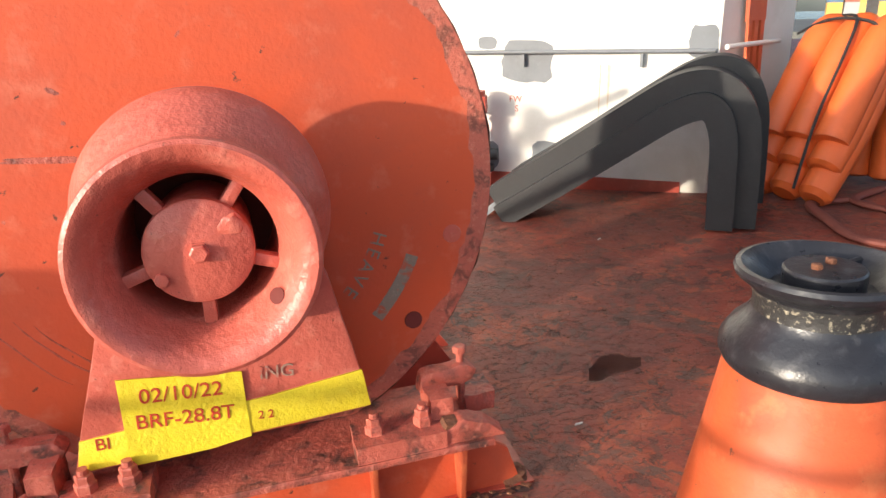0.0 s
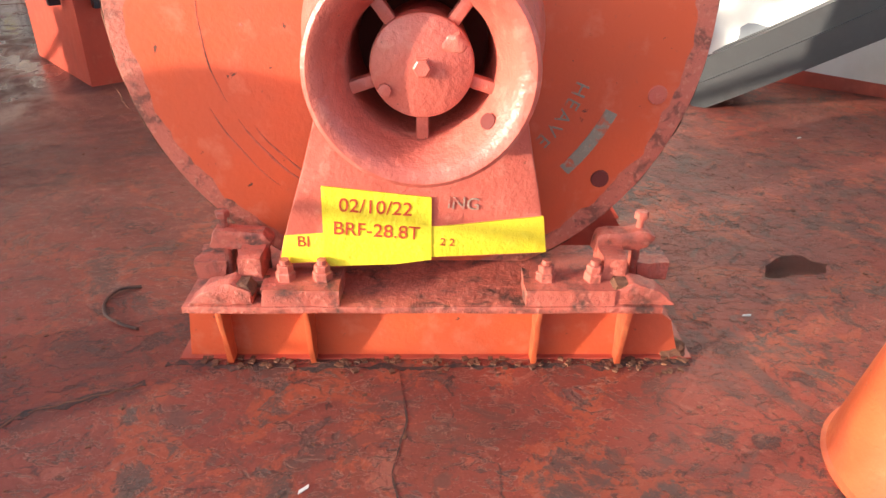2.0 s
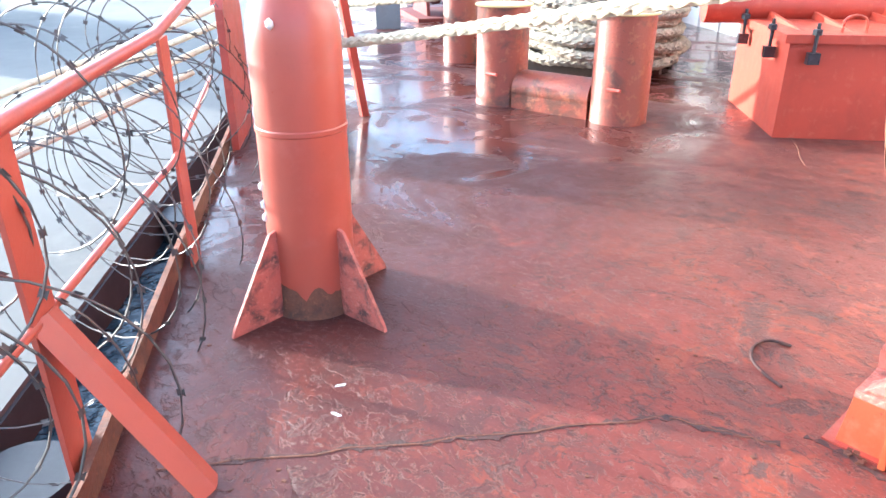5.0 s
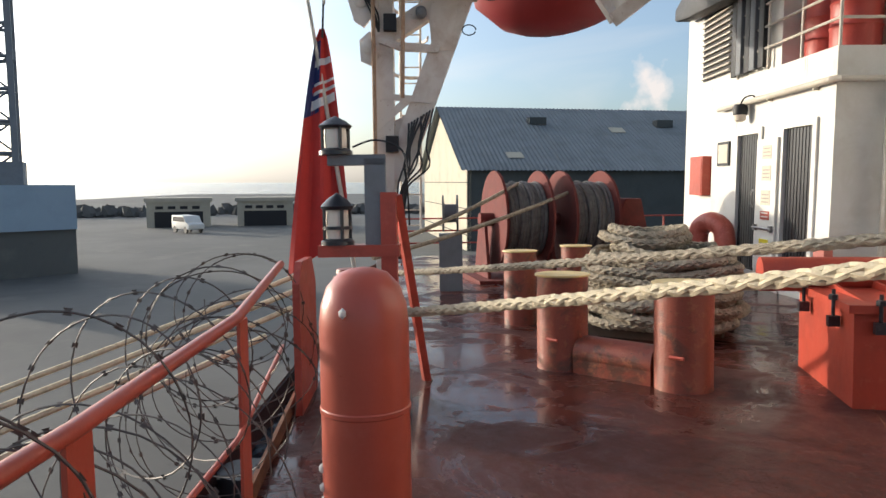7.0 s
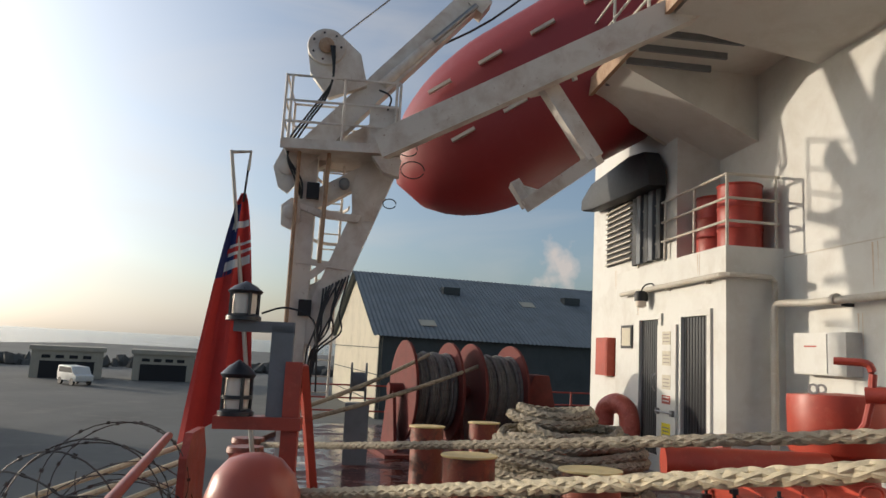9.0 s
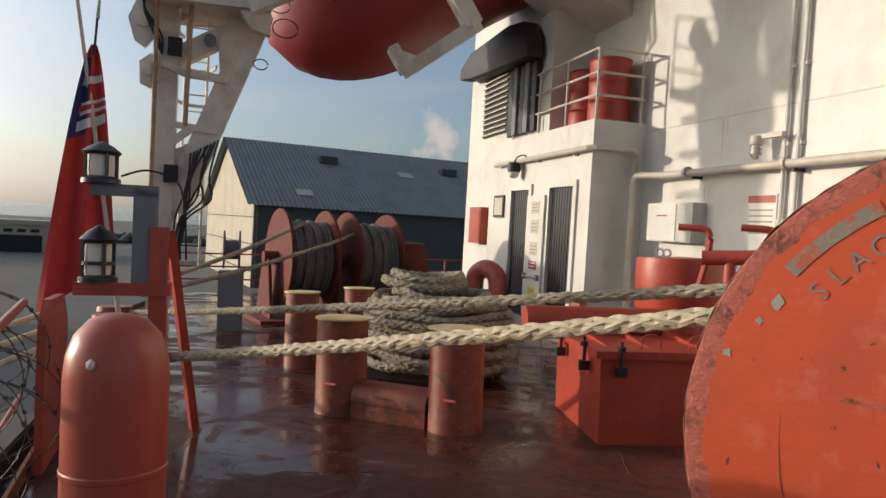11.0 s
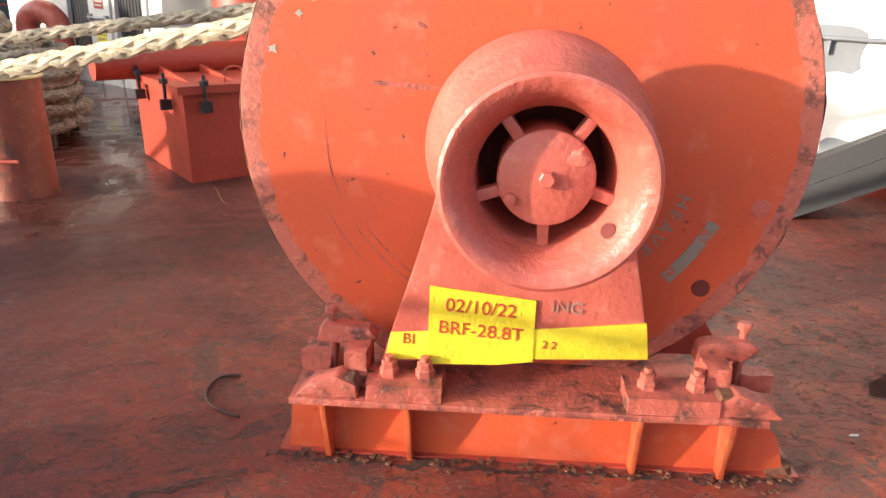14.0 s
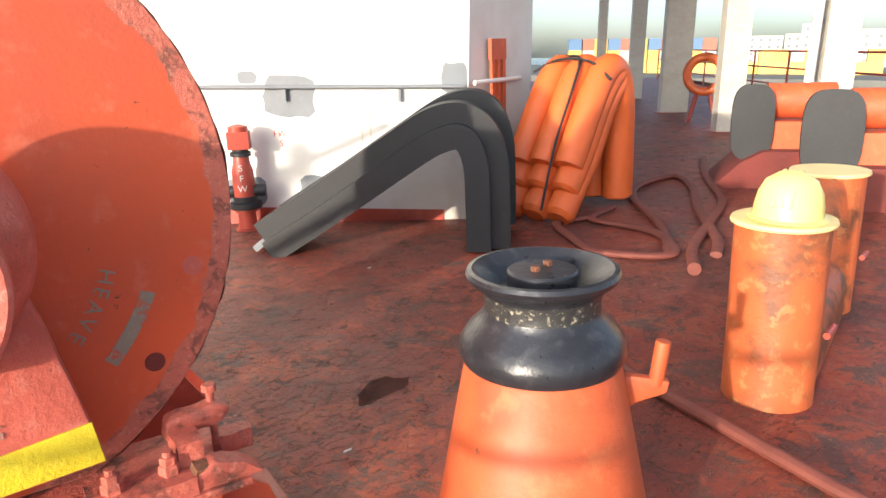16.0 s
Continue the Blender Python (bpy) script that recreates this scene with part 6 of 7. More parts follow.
    beam(bm, q(c0 + Vector((-0.06, -0.02, 0.02))), q(c0 + Vector((0.02, 0.02, -0.2))), 0.34, 0.34)
    part("collar", bm, DAVIT, r, bevel=0.01)


boat()


# ---- far winches and bollards ----
def far_winch():
    # red paint darkened to look shaded, since the sun still reaches this winch
    w = thing("twin_drum_winch", Matrix.Translation((-10.60, 8.80, deck_z(-10.60, 8.80) - 0.03)) @ pose(0, 0, 0, 0, 0, 65), "red twin-drum mooring winch, darkened in colour as shade, wound with grey rope", "winch")
    R, H = 0.95, 1.22
    for x in (0.0, 0.90, 1.36, 2.22):
        bm = B()
        rev(bm, [(0, -0.025), (R, -0.025), (R, 0.025), (0, 0.025)], 48, pose(x, 0, H, 0, 90, 0))
        part("flange", bm, RED3, w)
    for x0 in (0.03, 1.39):
        bm = B()
        for i in range(12):
            rr = 0.70 + 0.03 * math.sin(i * 1.9) - 0.004 * abs(i - 6)
            rev(bm, [(rr + 0.04 * math.cos(k * math.pi / 3), 0.04 * math.sin(k * math.pi / 3)) for k in range(6)], 40, pose(x0 + 0.05 + 0.068 * i, 0, H, 0, 90, 0), closed=True)
        part("wound_rope", bm, ROPEGREY, w, "grey rope wound on the drum")
    bm = B()
    cyl(bm, (-0.3, 0, H), (2.9, 0, H), 0.13)
    part("shaft", bm, RED3, w)
    bm = B()
    prism(bm, [(2.50, 0), (3.2, 0), (3.15, 1.0), (3.0, 1.62), (2.66, 1.62), (2.5, 1.2)], 0.5, pose(0, -0.25, 0))
    part("gearbox", bm, RED3, w, bevel=0.03)
    for x in (-0.2, 1.13, 2.36):
        bm = B()
        prism(bm, [(-0.55, 0), (0.55, 0), (0.2, 1.2), (-0.2, 1.2)], 0.06, pose(x, 0, 0, 0, 0, 90))
        part("bearing_stand", bm, RED3, w)
    bm = B()
    box(bm, -0.5, -0.8, 0, 3.3, 0.8, 0.12)
    part("bed", bm, RED3, w)
    return w


far_winch()
bollard_pair(-6.55, 5.72, -6.75, 6.95, 0.20, 0.92, "dark red mooring bollards with pale caps", BOLLARD2, CAPY)
for k, (a, b) in enumerate((((-10.15, 9.0, 1.45), (-8.5, 4.5, 0.5)), ((-9.75, 10.4, 1.4), (-8.4, 4.7, 0.45)))):
    bm = B()
    sweep(bm, [Vector(a).lerp(Vector(b), i / 20) - Vector((0, 0, 0.08 * 4 * i / 20 * (1 - i / 20))) for i in range(21)], 0.035, 6)
    single("mooring_rope", bm, ROPEDIRTY, Matrix(), "slack dirty rope leading from the twin-drum winch", "rope")
for x, y in ((-8.45, 4.4), (-7.6, 3.9)):
    w = thing("roller_post", on_deck(x, y, 0, 0.01), "squat dark red deck roller", "roller")
    bm = B()
    rev(bm, [(0, 0), (0.2, 0), (0.16, 0.3), (0.17, 0.55), (0.21, 0.6), (0.2, 0.66), (0, 0.66)], 24)
    part("drum", bm, BOLLARD2, w)
w = thing("cable_reel", on_deck(-9.9, 7.2, -37, 0.01), "grey cable reel on a stand", "reel")
bm = B()
rev(bm, [(0, -0.14), (0.32, -0.14), (0.32, -0.11), (0.16, -0.1), (0.16, 0.1), (0.32, 0.11), (0.32, 0.14), (0, 0.14)], 32, pose(0, 0, 1.35, 90))
part("reel", bm, GREY, w)
bm = B()
box(bm, -0.25, -0.2, 0, 0.25, 0.2, 1.0)
part("stand", bm, GREY, w, bevel=0.01)
# rail at the end of the deck
w = thing("end_rail", Matrix(), "red pipe rail across the end of the deck", "rail")
ends = [SHIP @ Vector((-19.0, y, 0)) for y in (-7.5, -5, -2.5, 0, 2.5, 5)] 
for h in (0.4, 0.75, 1.1):
    bm = B()
    sweep(bm, [(p.x, p.y, deck_z(p.x, p.y) + h) for p in ends], 0.025, 6)
    part("rail_bar", bm, RED2, w)
for p in ends:
    bm = B()
    cyl(bm, (p.x, p.y, deck_z(p.x, p.y)), (p.x, p.y, deck_z(p.x, p.y) + 1.12), 0.03, seg=8)
    part("stanchion", bm, RED2, w)

# ---- shore ----
ROOF = mat("corrugated_roof", (0.20, 0.22, 0.225), 0.8, dark=(0.12, 0.125, 0.125), light=(0.28, 0.28, 0.27), scale=0.5, amount=0.6, bump=0.1, fine=9)
SHEDWALL = mat("cream_sheet_wall", (0.50, 0.45, 0.34), 0.8, scale=0.6, amount=0.5, fine=9)
SHEDDARK = mat("dark_sheet_wall", (0.07, 0.075, 0.07), 0.8, scale=0.6, amount=0.5, fine=9)


def shed():
    w = thing("warehouse", Matrix.Translation((-35.3, 28.0, -3.0)) @ pose(0, 0, 0, 0, 0, 90 - 27), "large warehouse with a grey corrugated roof and cream gable", "warehouse")
    L, W, he, hr = 48.0, 19.0, 5.35, 10.1
    bm = B()
    box(bm, 0, 0, 0, L, 0.25, he)
    part("wall", bm, SHEDDARK, w, "dark sheeted side wall")
    bm = B()
    prism(bm, [(0, 0), (W, 0), (W, he), (W / 2, hr - 0.05), (0, he)], 0.25, pose(0, 0, 0, 0, 0, 90) @ pose(0, -0.25, 0))
    part("gable", bm, SHEDWALL, w, "cream sheeted gable")
    for side in (0, 1):
        bm = B()
        n = 320
        top, bot = [], []
        for i in range(n + 1):
            x = -0.5 + (L + 0.5) * i / n
            dz = 0.035 * math.cos(i * math.pi)
            y0 = -0.4 if not side else W + 0.4
            bot.append(bm.verts.new((x, y0, he - 0.15 + dz)))
            top.append(bm.verts.new((x, W / 2, hr + 0.1 + dz)))
        for i in range(n):
            bm.faces.new((bot[i], bot[i + 1], top[i + 1], top[i]))
        part("roof", bm, ROOF, w, "grey corrugated roof sheets", soft=0)
    for i in range(5):
        bm = B()
        box(bm, -0.05, 0.0, 1.0 + 1.7 * i, 0.0, W, 1.06 + 1.7 * i)
        if 1.06 + 1.7 * i < he:
            part("sheet_lap", bm, SHEDDARK, w)
        else:
            bm.free()
    for x, k in ((6, 0.7), (16, 0.68), (26, 0.5)):
        y, z = W / 2 * k, he + (hr - he) * k
        bm = B()
        box(bm, x, y - 0.3, z, x + 1.3, y + 0.5, z + 0.55)
        part("roof_vent", bm, SHEDDARK, w)
    for x, k in ((3, 0.12), (19, 0.1), (12, 0.55)):
        bm = B()
        box(bm, 0, 0, 0, 1.1, 0.9, 0.03)
        part("patch_sheet", bm, SHEDWALL, w, m=pose(x, W / 2 * k, he + (hr - he) * k + 0.12, 26.5))
    bm = B()
    cyl(bm, (22, 1.5, he), (22, 1.5, he + 5.2), 0.06, seg=6)
    part("mast", bm, GREY, w)


shed()


def polar(az, d):
    return Vector((-0.24 + d * math.sin(radians(az)), -0.21 + d * math.cos(radians(az)), 0))


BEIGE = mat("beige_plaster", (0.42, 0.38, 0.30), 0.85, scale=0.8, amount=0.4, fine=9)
for az0, az1 in ((-76.2, -71.6), (-69.6, -65.3)):
    p, q = polar(az0, 74), polar(az1, 74)
    d = q - p
    w = thing("quay_shed", Matrix.Translation((p.x, p.y, -3)) @ pose(0, 0, 0, 0, 0, math.degrees(math.atan2(d.y, d.x))), "low beige flat-roofed quay building with dark openings", "building", group="quay buildings")
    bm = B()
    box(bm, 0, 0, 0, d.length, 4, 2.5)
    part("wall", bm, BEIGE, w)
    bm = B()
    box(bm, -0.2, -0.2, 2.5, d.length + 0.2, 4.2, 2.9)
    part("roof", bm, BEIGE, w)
    # near-black sheet on the wall, painted shade in place of a real opening
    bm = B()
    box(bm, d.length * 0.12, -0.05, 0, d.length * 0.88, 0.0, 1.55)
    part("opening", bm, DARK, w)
    for k in range(4):
        bm = B()
        x = d.length * (0.14 + 0.19 * k)
        box(bm, x, -0.06, 1.8, x + 0.7, 0.0, 2.1)
        part("window", bm, DARK, w)

p = polar(-73.3, 66)
w = thing("van", Matrix.Translation((p.x, p.y, -3)) @ pose(0, 0, 0, 0, 0, 10), "small white van parked on the quay", "van")
bm = B()
prism(bm, [(-1.5, 0.35), (1.6, 0.35), (1.65, 0.8), (1.15, 0.95), (0.75, 1.5), (-1.4, 1.55), (-1.55, 1.0)], 1.5, pose(0, -0.75, 0))
part("body", bm, WHITE, w, bevel=0.06)
bm = B()
prism(bm, [(-1.3, 1.0), (1.0, 1.0), (0.72, 1.42), (-1.25, 1.45)], 1.52, pose(0, -0.76, 0))
part("window", bm, DARK, w)
for x in (-0.95, 1.0):
    for y in (-0.76, 0.6):
        bm = B()
        cyl(bm, (x, y, 0.3), (x, y + 0.16, 0.3), 0.3, seg=18)
        part("wheel", bm, BLACK, w)

# breakwater of rocks
bm = B()
rnd = random.Random(3)
base = B()
bmesh.ops.create_icosphere(base, subdivisions=1, radius=1.0)
tmpl = [v.co.copy() for v in base.verts]
tf = [[v.index for v in f.verts] for f in base.faces]
base.free()
for i in range(420):
    az = -100 + 62 * rnd.random()
    p = polar(az, 98 + 7 * rnd.random())
    s = 0.5 + 0.6 * rnd.random()
    q = Euler((rnd.random() * 3, rnd.random() * 3, rnd.random() * 3)).to_matrix()
    vs = [bm.verts.new(p + Vector((0, 0, -3.3 + 1.1 * rnd.random())) + q @ (c * s * (0.75 + 0.5 * rnd.random()))) for c in tmpl]
    for f in tf:
        bm.faces.new([vs[k] for k in f])
single("breakwater", bm, mat("dark_rock", (0.10, 0.095, 0.085), 0.9, scale=0.6, amount=0.6, space="Position"), Matrix(), "long breakwater of dark tumbled rocks", "breakwater", kind="stuff", soft=0)

# dock block and tower at the far left of the quay
p = polar(-84.5, 40)
w = thing("dock_block", Matrix.Translation((p.x, p.y, -3)) @ pose(0, 0, 0, 0, 0, 8), "pale blue-grey container block with stacked stores on the quay", "container")
bm = B()
box(bm, -4, -6, 0, 1.9, 2, 2.2)
part("lower", bm, QUAY, w)
bm = B()
box(bm, -4, -6, 2.2, 2.1, 2, 4.35)
part("upper", bm, mat("pale_blue_steel", (0.28, 0.36, 0.42), 0.7, scale=0.6, amount=0.3), w)
TP = Vector((-40.13, 2.82, 0))
w = thing("lattice_tower", Matrix.Translation((TP.x, TP.y, 1.35)) @ pose(0, 0, 0, 0, 0, 80), "tall grey lattice tower", "tower")
for x in (-0.9, 0.9):
    for y in (-0.9, 0.9):
        bm = B()
        box(bm, x - 0.14, y - 0.14, 0, x + 0.14, y + 0.14, 12.2)
        part("leg", bm, GREY, w)
for k in range(8):
    z = 1.5 * k
    for a, b in (((-0.9, -0.9), (0.9, -0.9)), ((0.9, -0.9), (0.9, 0.9)), ((0.9, 0.9), (-0.9, 0.9)), ((-0.9, 0.9), (-0.9, -0.9))):
        bm = B()
        sweep(bm, [(*a, z), (*b, z)], 0.09, 4)
        part("girt", bm, GREY, w)
        bm = B()
        sweep(bm, [(*a, z), (*b, z + 1.5)], 0.05, 4)
        part("lattice", bm, GREY, w)
bm = B()
box(bm, -1.2, -1.2, 0, 1.2, 1.2, 1.1)
part("base", bm, GREY, w)
bm = B()
box(bm, -1.05, -1.05, 11.2, 1.05, 1.05, 12.4)
part("head", bm, GREY, w)


# ---- deckhouse details ----
w = thing("louvre", ship(-13.98, -0.805, 3.55), "slatted steel ventilation louvre in the deckhouse wall", "louvre")
# near-black sheet gives the gaps between slats their shade
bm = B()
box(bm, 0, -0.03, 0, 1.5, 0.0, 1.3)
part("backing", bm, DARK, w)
for k in range(11):
    bm = B()
    box(bm, 0.03, -0.09, 0.03 + 0.115 * k, 1.47, -0.03, 0.06 + 0.115 * k)
    part("slat", bm, CREAM, w)
w = thing("black_hood", ship(-14.9, -0.82, 3.4), "black canvas hood and curtain over the balcony opening", "hood")
bm = B()
prism(bm, [(0.0, 1.55), (0.0, 1.80), (0.7, 2.05), (2.9, 2.1), (3.6, 2.0), (3.85, 1.65), (3.9, 1.3), (2.6, 1.35), (0.8, 1.45)], 0.35, pose(0.15, -0.4, 0))
part("canopy", bm, BLACK, w, bevel=0.05)
for k in range(5):
    bm = B()
    prism(bm, [(2.55 + 0.28 * k, 0.0), (2.75 + 0.28 * k, 0.0), (2.75 + 0.28 * k, 1.6), (2.55 + 0.28 * k, 1.6)], 0.10, pose(0, -0.10 - 0.03 * (k % 2), 0))
    part("curtain_fold", bm, BLACK if k % 2 == 0 else GREY, w, bevel=0.02)


def drum(m):
    w = thing("oil_drum", m, "red steel drum on the balcony", "drum", group="oil drums")
    bm = B()
    prof = [(0, 0), (0.33, 0)]
    for z in (0.33, 0.66):
        prof += [(0.33, z - 0.03), (0.345, z), (0.33, z + 0.03)]
    prof += [(0.33, 1.0), (0.345, 1.02), (0.33, 1.04), (0.31, 1.03), (0, 1.03)]
    rev(bm, prof, 36)
    part("shell", bm, HATCHDARK, w)
    bm = B()
    cyl(bm, (0.18, 0, 1.02), (0.18, 0, 1.05), 0.04, seg=12)
    part("bung", bm, STEEL, w)


HATCHDARK = mat("dull_red_drum_paint", (0.40, 0.05, 0.035), 0.45, scale=3, amount=0.5)
drum(ship(-9.22, -0.42, 3.32))
drum(ship(-10.15, -0.30, 3.32))
w = thing("balcony_rail", SHIP, "white pipe railing on the balcony", "rail")
for h in (3.7, 4.05, 4.42):
    bm = B()
    sweep(bm, [(-12.2, -0.88, h), (-8.77, -0.88, h), (-8.77, -0.04, h)], 0.022, 8)
    part("rail_bar", bm, CREAM, w)
for x, y in ((-12.1, -0.88), (-10.9, -0.88), (-9.8, -0.88), (-8.77, -0.88), (-8.77, -0.1)):
    bm = B()
    cyl(bm, (x, y, 3.3), (x, y, 4.42), 0.024, seg=8)
    part("stanchion", bm, CREAM, w)
# doors
for x0, x1, name in ((-11.86, -10.92, "door_1"), (-10.14, -9.18, "door_2")):
    w = thing(name, SHIP, "open dark doorway with a white steel frame and raised sill", "door", kind="structure")
    zb = ship_z(x0, -0.92)
    bm = B()
    for a, b in ((x0 - 0.06, x0 + 0.05), (x1 - 0.05, x1 + 0.06)):
        box(bm, a, -0.96, zb, b, -0.78, 2.40)
    box(bm, x0 + 0.05, -0.96, 2.3, x1 - 0.05, -0.78, 2.40)
    part("frame", bm, WHITE, w)
    bm = B()
    box(bm, x0 + 0.05, -0.93, zb, x1 - 0.05, -0.80, zb + 0.3)
    part("sill", bm, WHITE, w)
    # near-black sheet behind the doorway; stands in for the unlit interior
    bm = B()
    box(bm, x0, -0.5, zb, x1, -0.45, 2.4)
    part("interior_shade", bm, DARK, w)
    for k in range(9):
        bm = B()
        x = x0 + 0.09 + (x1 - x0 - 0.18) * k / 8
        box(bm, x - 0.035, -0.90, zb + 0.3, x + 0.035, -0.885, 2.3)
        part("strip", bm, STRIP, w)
w = thing("open_door_leaf", ship(-10.9, -0.965, 0), "white steel door folded back with warning signs", "door")
bm = B()
box(bm, 0, -0.04, 0.02, 0.72, 0.0, 2.18)
lf = part("leaf", bm, WHITE, w, bevel=0.01)
PAPER = mat("faded_sign", (0.55, 0.50, 0.38), 0.6, scale=10, amount=0.4)
bar = plain("sign_print", (0.30, 0.27, 0.24), 0.6)
for z, hgt, c in ((1.85, 0.22, PAPER), (1.5, 0.24, PAPER), (1.1, 0.24, PAPER), (0.86, 0.14, HATCHRED), (0.3, 0.24, YELLOW)):
    bm = B()
    box(bm, 0.22, -0.046, z, 0.54, -0.04, z + hgt)
    s = part("sign", bm, c, lf)
    for k in range(3):
        bm = B()
        box(bm, 0.26, -0.049, z + 0.04 + 0.06 * k, 0.50, -0.046, z + 0.06 + 0.06 * k)
        part("print_bar", bm, bar if c is not HATCHRED else WHITE, s)
bm = B()
sweep(bm, [(0.02, -0.08, 0.72), (0.70, -0.08, 0.72)], 0.018, 6)
part("locking_bar", bm, STEEL, lf)
for x in (0.08, 0.64):
    bm = B()
    box(bm, x - 0.04, -0.09, 0.67, x + 0.04, -0.04, 0.77)
    part("bracket", bm, STEEL, lf)
bm = B()
sweep(bm, [(-0.03, -0.06, 1.05), (-0.03, -0.1, 1.1), (-0.03, -0.1, 1.3), (-0.03, -0.06, 1.35)], 0.014, 6)
part("handle", bm, STEEL, lf)
# small wall fittings on the front
w = thing("fire_box", ship(-14.15, -0.805, 1.2), "red fire hose box on the wall", "box")
bm = B()
box(bm, 0, -0.18, 0, 0.72, 0, 0.80)
part("case", bm, HATCHRED, w, bevel=0.02)
bm = B()
box(bm, 0.05, -0.19, 0.05, 0.67, -0.18, 0.75)
part("lid", bm, HATCHRED, w, bevel=0.004)
w = thing("notice_frame", ship(-12.75, -0.925, 1.78), "black framed notice on the white wall", "notice")
bm = B()
box(bm, 0, -0.03, 0, 0.55, 0, 0.45)
part("frame", bm, BLACK, w)
bm = B()
box(bm, 0.06, -0.035, 0.05, 0.49, -0.03, 0.40)
part("paper", bm, PAPER, w)


def flood(m, label="black bulkhead lamp under the balcony"):
    w = thing("wall_lamp", m, label, "lamp")
    bm = B()
    rev(bm, [(0, 0.1), (0.10, 0.1), (0.13, 0.03), (0.12, -0.08), (0, -0.08)], 24)
    part("housing", bm, BLACK, w)
    bm = B()
    rev(bm, [(0, -0.08), (0.10, -0.08), (0.09, -0.17), (0.04, -0.2), (0, -0.2)], 20)
    part("globe", bm, LENS, w)
    bm = B()
    sweep(bm, smooth([(0, 0, 0.1), (0.1, 0.02, 0.2), (0.3, 0.08, 0.22), (0.34, 0.13, 0.1)], 5), 0.014, 6)
    part("cable", bm, BLACK, w)


flood(ship(-11.45, -1.08, 2.72))
w = thing("balcony_pipe", SHIP, "cream pipe along the balcony edge", "pipe")
bm = B()
sweep(bm, [(-12.6, -1.02, 2.84), (-8.68, -1.02, 2.86), (-8.60, -0.95, 2.86), (-8.60, -0.3, 2.86), (-8.60, -0.24, 2.8), (-8.60, -0.24, 2.5)], 0.045, 10)
part("pipe", bm, CREAM, w)
for x in (-12.0, -10.6, -9.2):
    bm = B()
    box(bm, x - 0.02, -1.0, 2.78, x + 0.02, -0.92, 2.9)
    part("clip", bm, CREAM, w)
w = thing("service_pipe", SHIP, "cream insulated pipe run across the white wall", "pipe")
bm = B()
sweep(bm, [(-8.45, -0.35, ship_z(-8.5, -0.3)), (-8.45, -0.35, 2.32)] + smooth([(-8.45, -0.35, 2.32), (-8.42, -0.33, 2.45), (-8.3, -0.28, 2.47)], 4) + [(-7.9, -0.16, 2.46), (0.8, -0.16, 2.50)], 0.052, 12)
part("pipe", bm, CREAM, w)
for x in (-7.4, -5.6, -4.2, -2.5, -0.8):
    bm = B()
    rev(bm, [(0.05, -0.03), (0.078, -0.03), (0.078, 0.03), (0.05, 0.03)], 16, pose(x, -0.16, 2.475, 0, 90, 0), closed=True)
    part("flange", bm, CREAM, w)
    bm = B()
    box(bm, x + 0.1, -0.16, 2.38, x + 0.13, 0, 2.42)
    part("bracket", bm, BLACK, w)
for x in (-5.75, -5.55):
    w = thing("down_pipe", SHIP, "thin white conduit up the wall", "pipe", group="conduits")
    bm = B()
    cyl(bm, (x, -0.05, 1.4), (x, -0.05, 5.58), 0.03, seg=8)
    part("pipe", bm, WHITE, w)
    for z in (1.8, 2.7, 3.6, 4.5):
        bm = B()
        box(bm, x - 0.05, -0.06, z, x + 0.05, 0, z + 0.04)
        part("clip", bm, WHITE, w)
w = thing("cage_lamp", ship(-6.05, -0.2, 2.75), "caged bulkhead lamp on a wall bracket", "lamp")
bm = B()
rev(bm, [(0, 0.08), (0.07, 0.08), (0.08, 0.0), (0.07, -0.03), (0, -0.03)], 20)
box(bm, -0.03, 0, 0.04, 0.4, 0.06, 0.10)
part("base", bm, CREAM, w)
bm = B()
rev(bm, [(0, -0.03), (0.045, -0.03), (0.045, -0.13), (0.02, -0.17), (0, -0.18)], 16)
part("globe", bm, LENS, w)
bm = B()
for k in range(6):
    a = k * math.pi / 3
    sweep(bm, [(0.065 * math.cos(a), 0.065 * math.sin(a), -0.02), (0.065 * math.cos(a), 0.065 * math.sin(a), -0.14), (0.02 * math.cos(a), 0.02 * math.sin(a), -0.2)], 0.005, 5)
for z in (-0.07, -0.13):
    rev(bm, [(0.062, z), (0.07, z), (0.07, z - 0.006), (0.062, z - 0.006)], 16, closed=True)
part("cage", bm, STEEL, w)
w = thing("switch_box", ship(-8.2, -0.22, 1.5), "white electrical cabinet on the wall", "cabinet")
bm = B()
box(bm, 0, 0, 0, 1.05, 0.22, 0.55)
part("case", bm, WHITE, w, bevel=0.015)
bm = B()
box(bm, 0.02, -0.012, 0.02, 0.7, 0, 0.53)
part("door", bm, WHITE, w, bevel=0.004)
bm = B()
box(bm, 0.25, -0.016, 0.36, 0.5, -0.012, 0.38)
part("print_bar", bm, HATCHRED, w)
w = thing("warning_sign", ship(-6.35, -0.012, 1.6), "white notice with a red heading on the wall", "sign")
bm = B()
box(bm, 0, -0.004, 0, 0.5, 0.008, 0.55)
sg = part("sheet", bm, WHITE, w)
bm = B()
box(bm, 0.02, -0.008, 0.44, 0.48, -0.004, 0.53)
part("heading", bm, HATCHRED, sg)
for k in range(5):
    bm = B()
    box(bm, 0.05, -0.008, 0.06 + 0.07 * k, 0.45, -0.004, 0.08 + 0.07 * k)
    part("print_bar", bm, bar, sg)

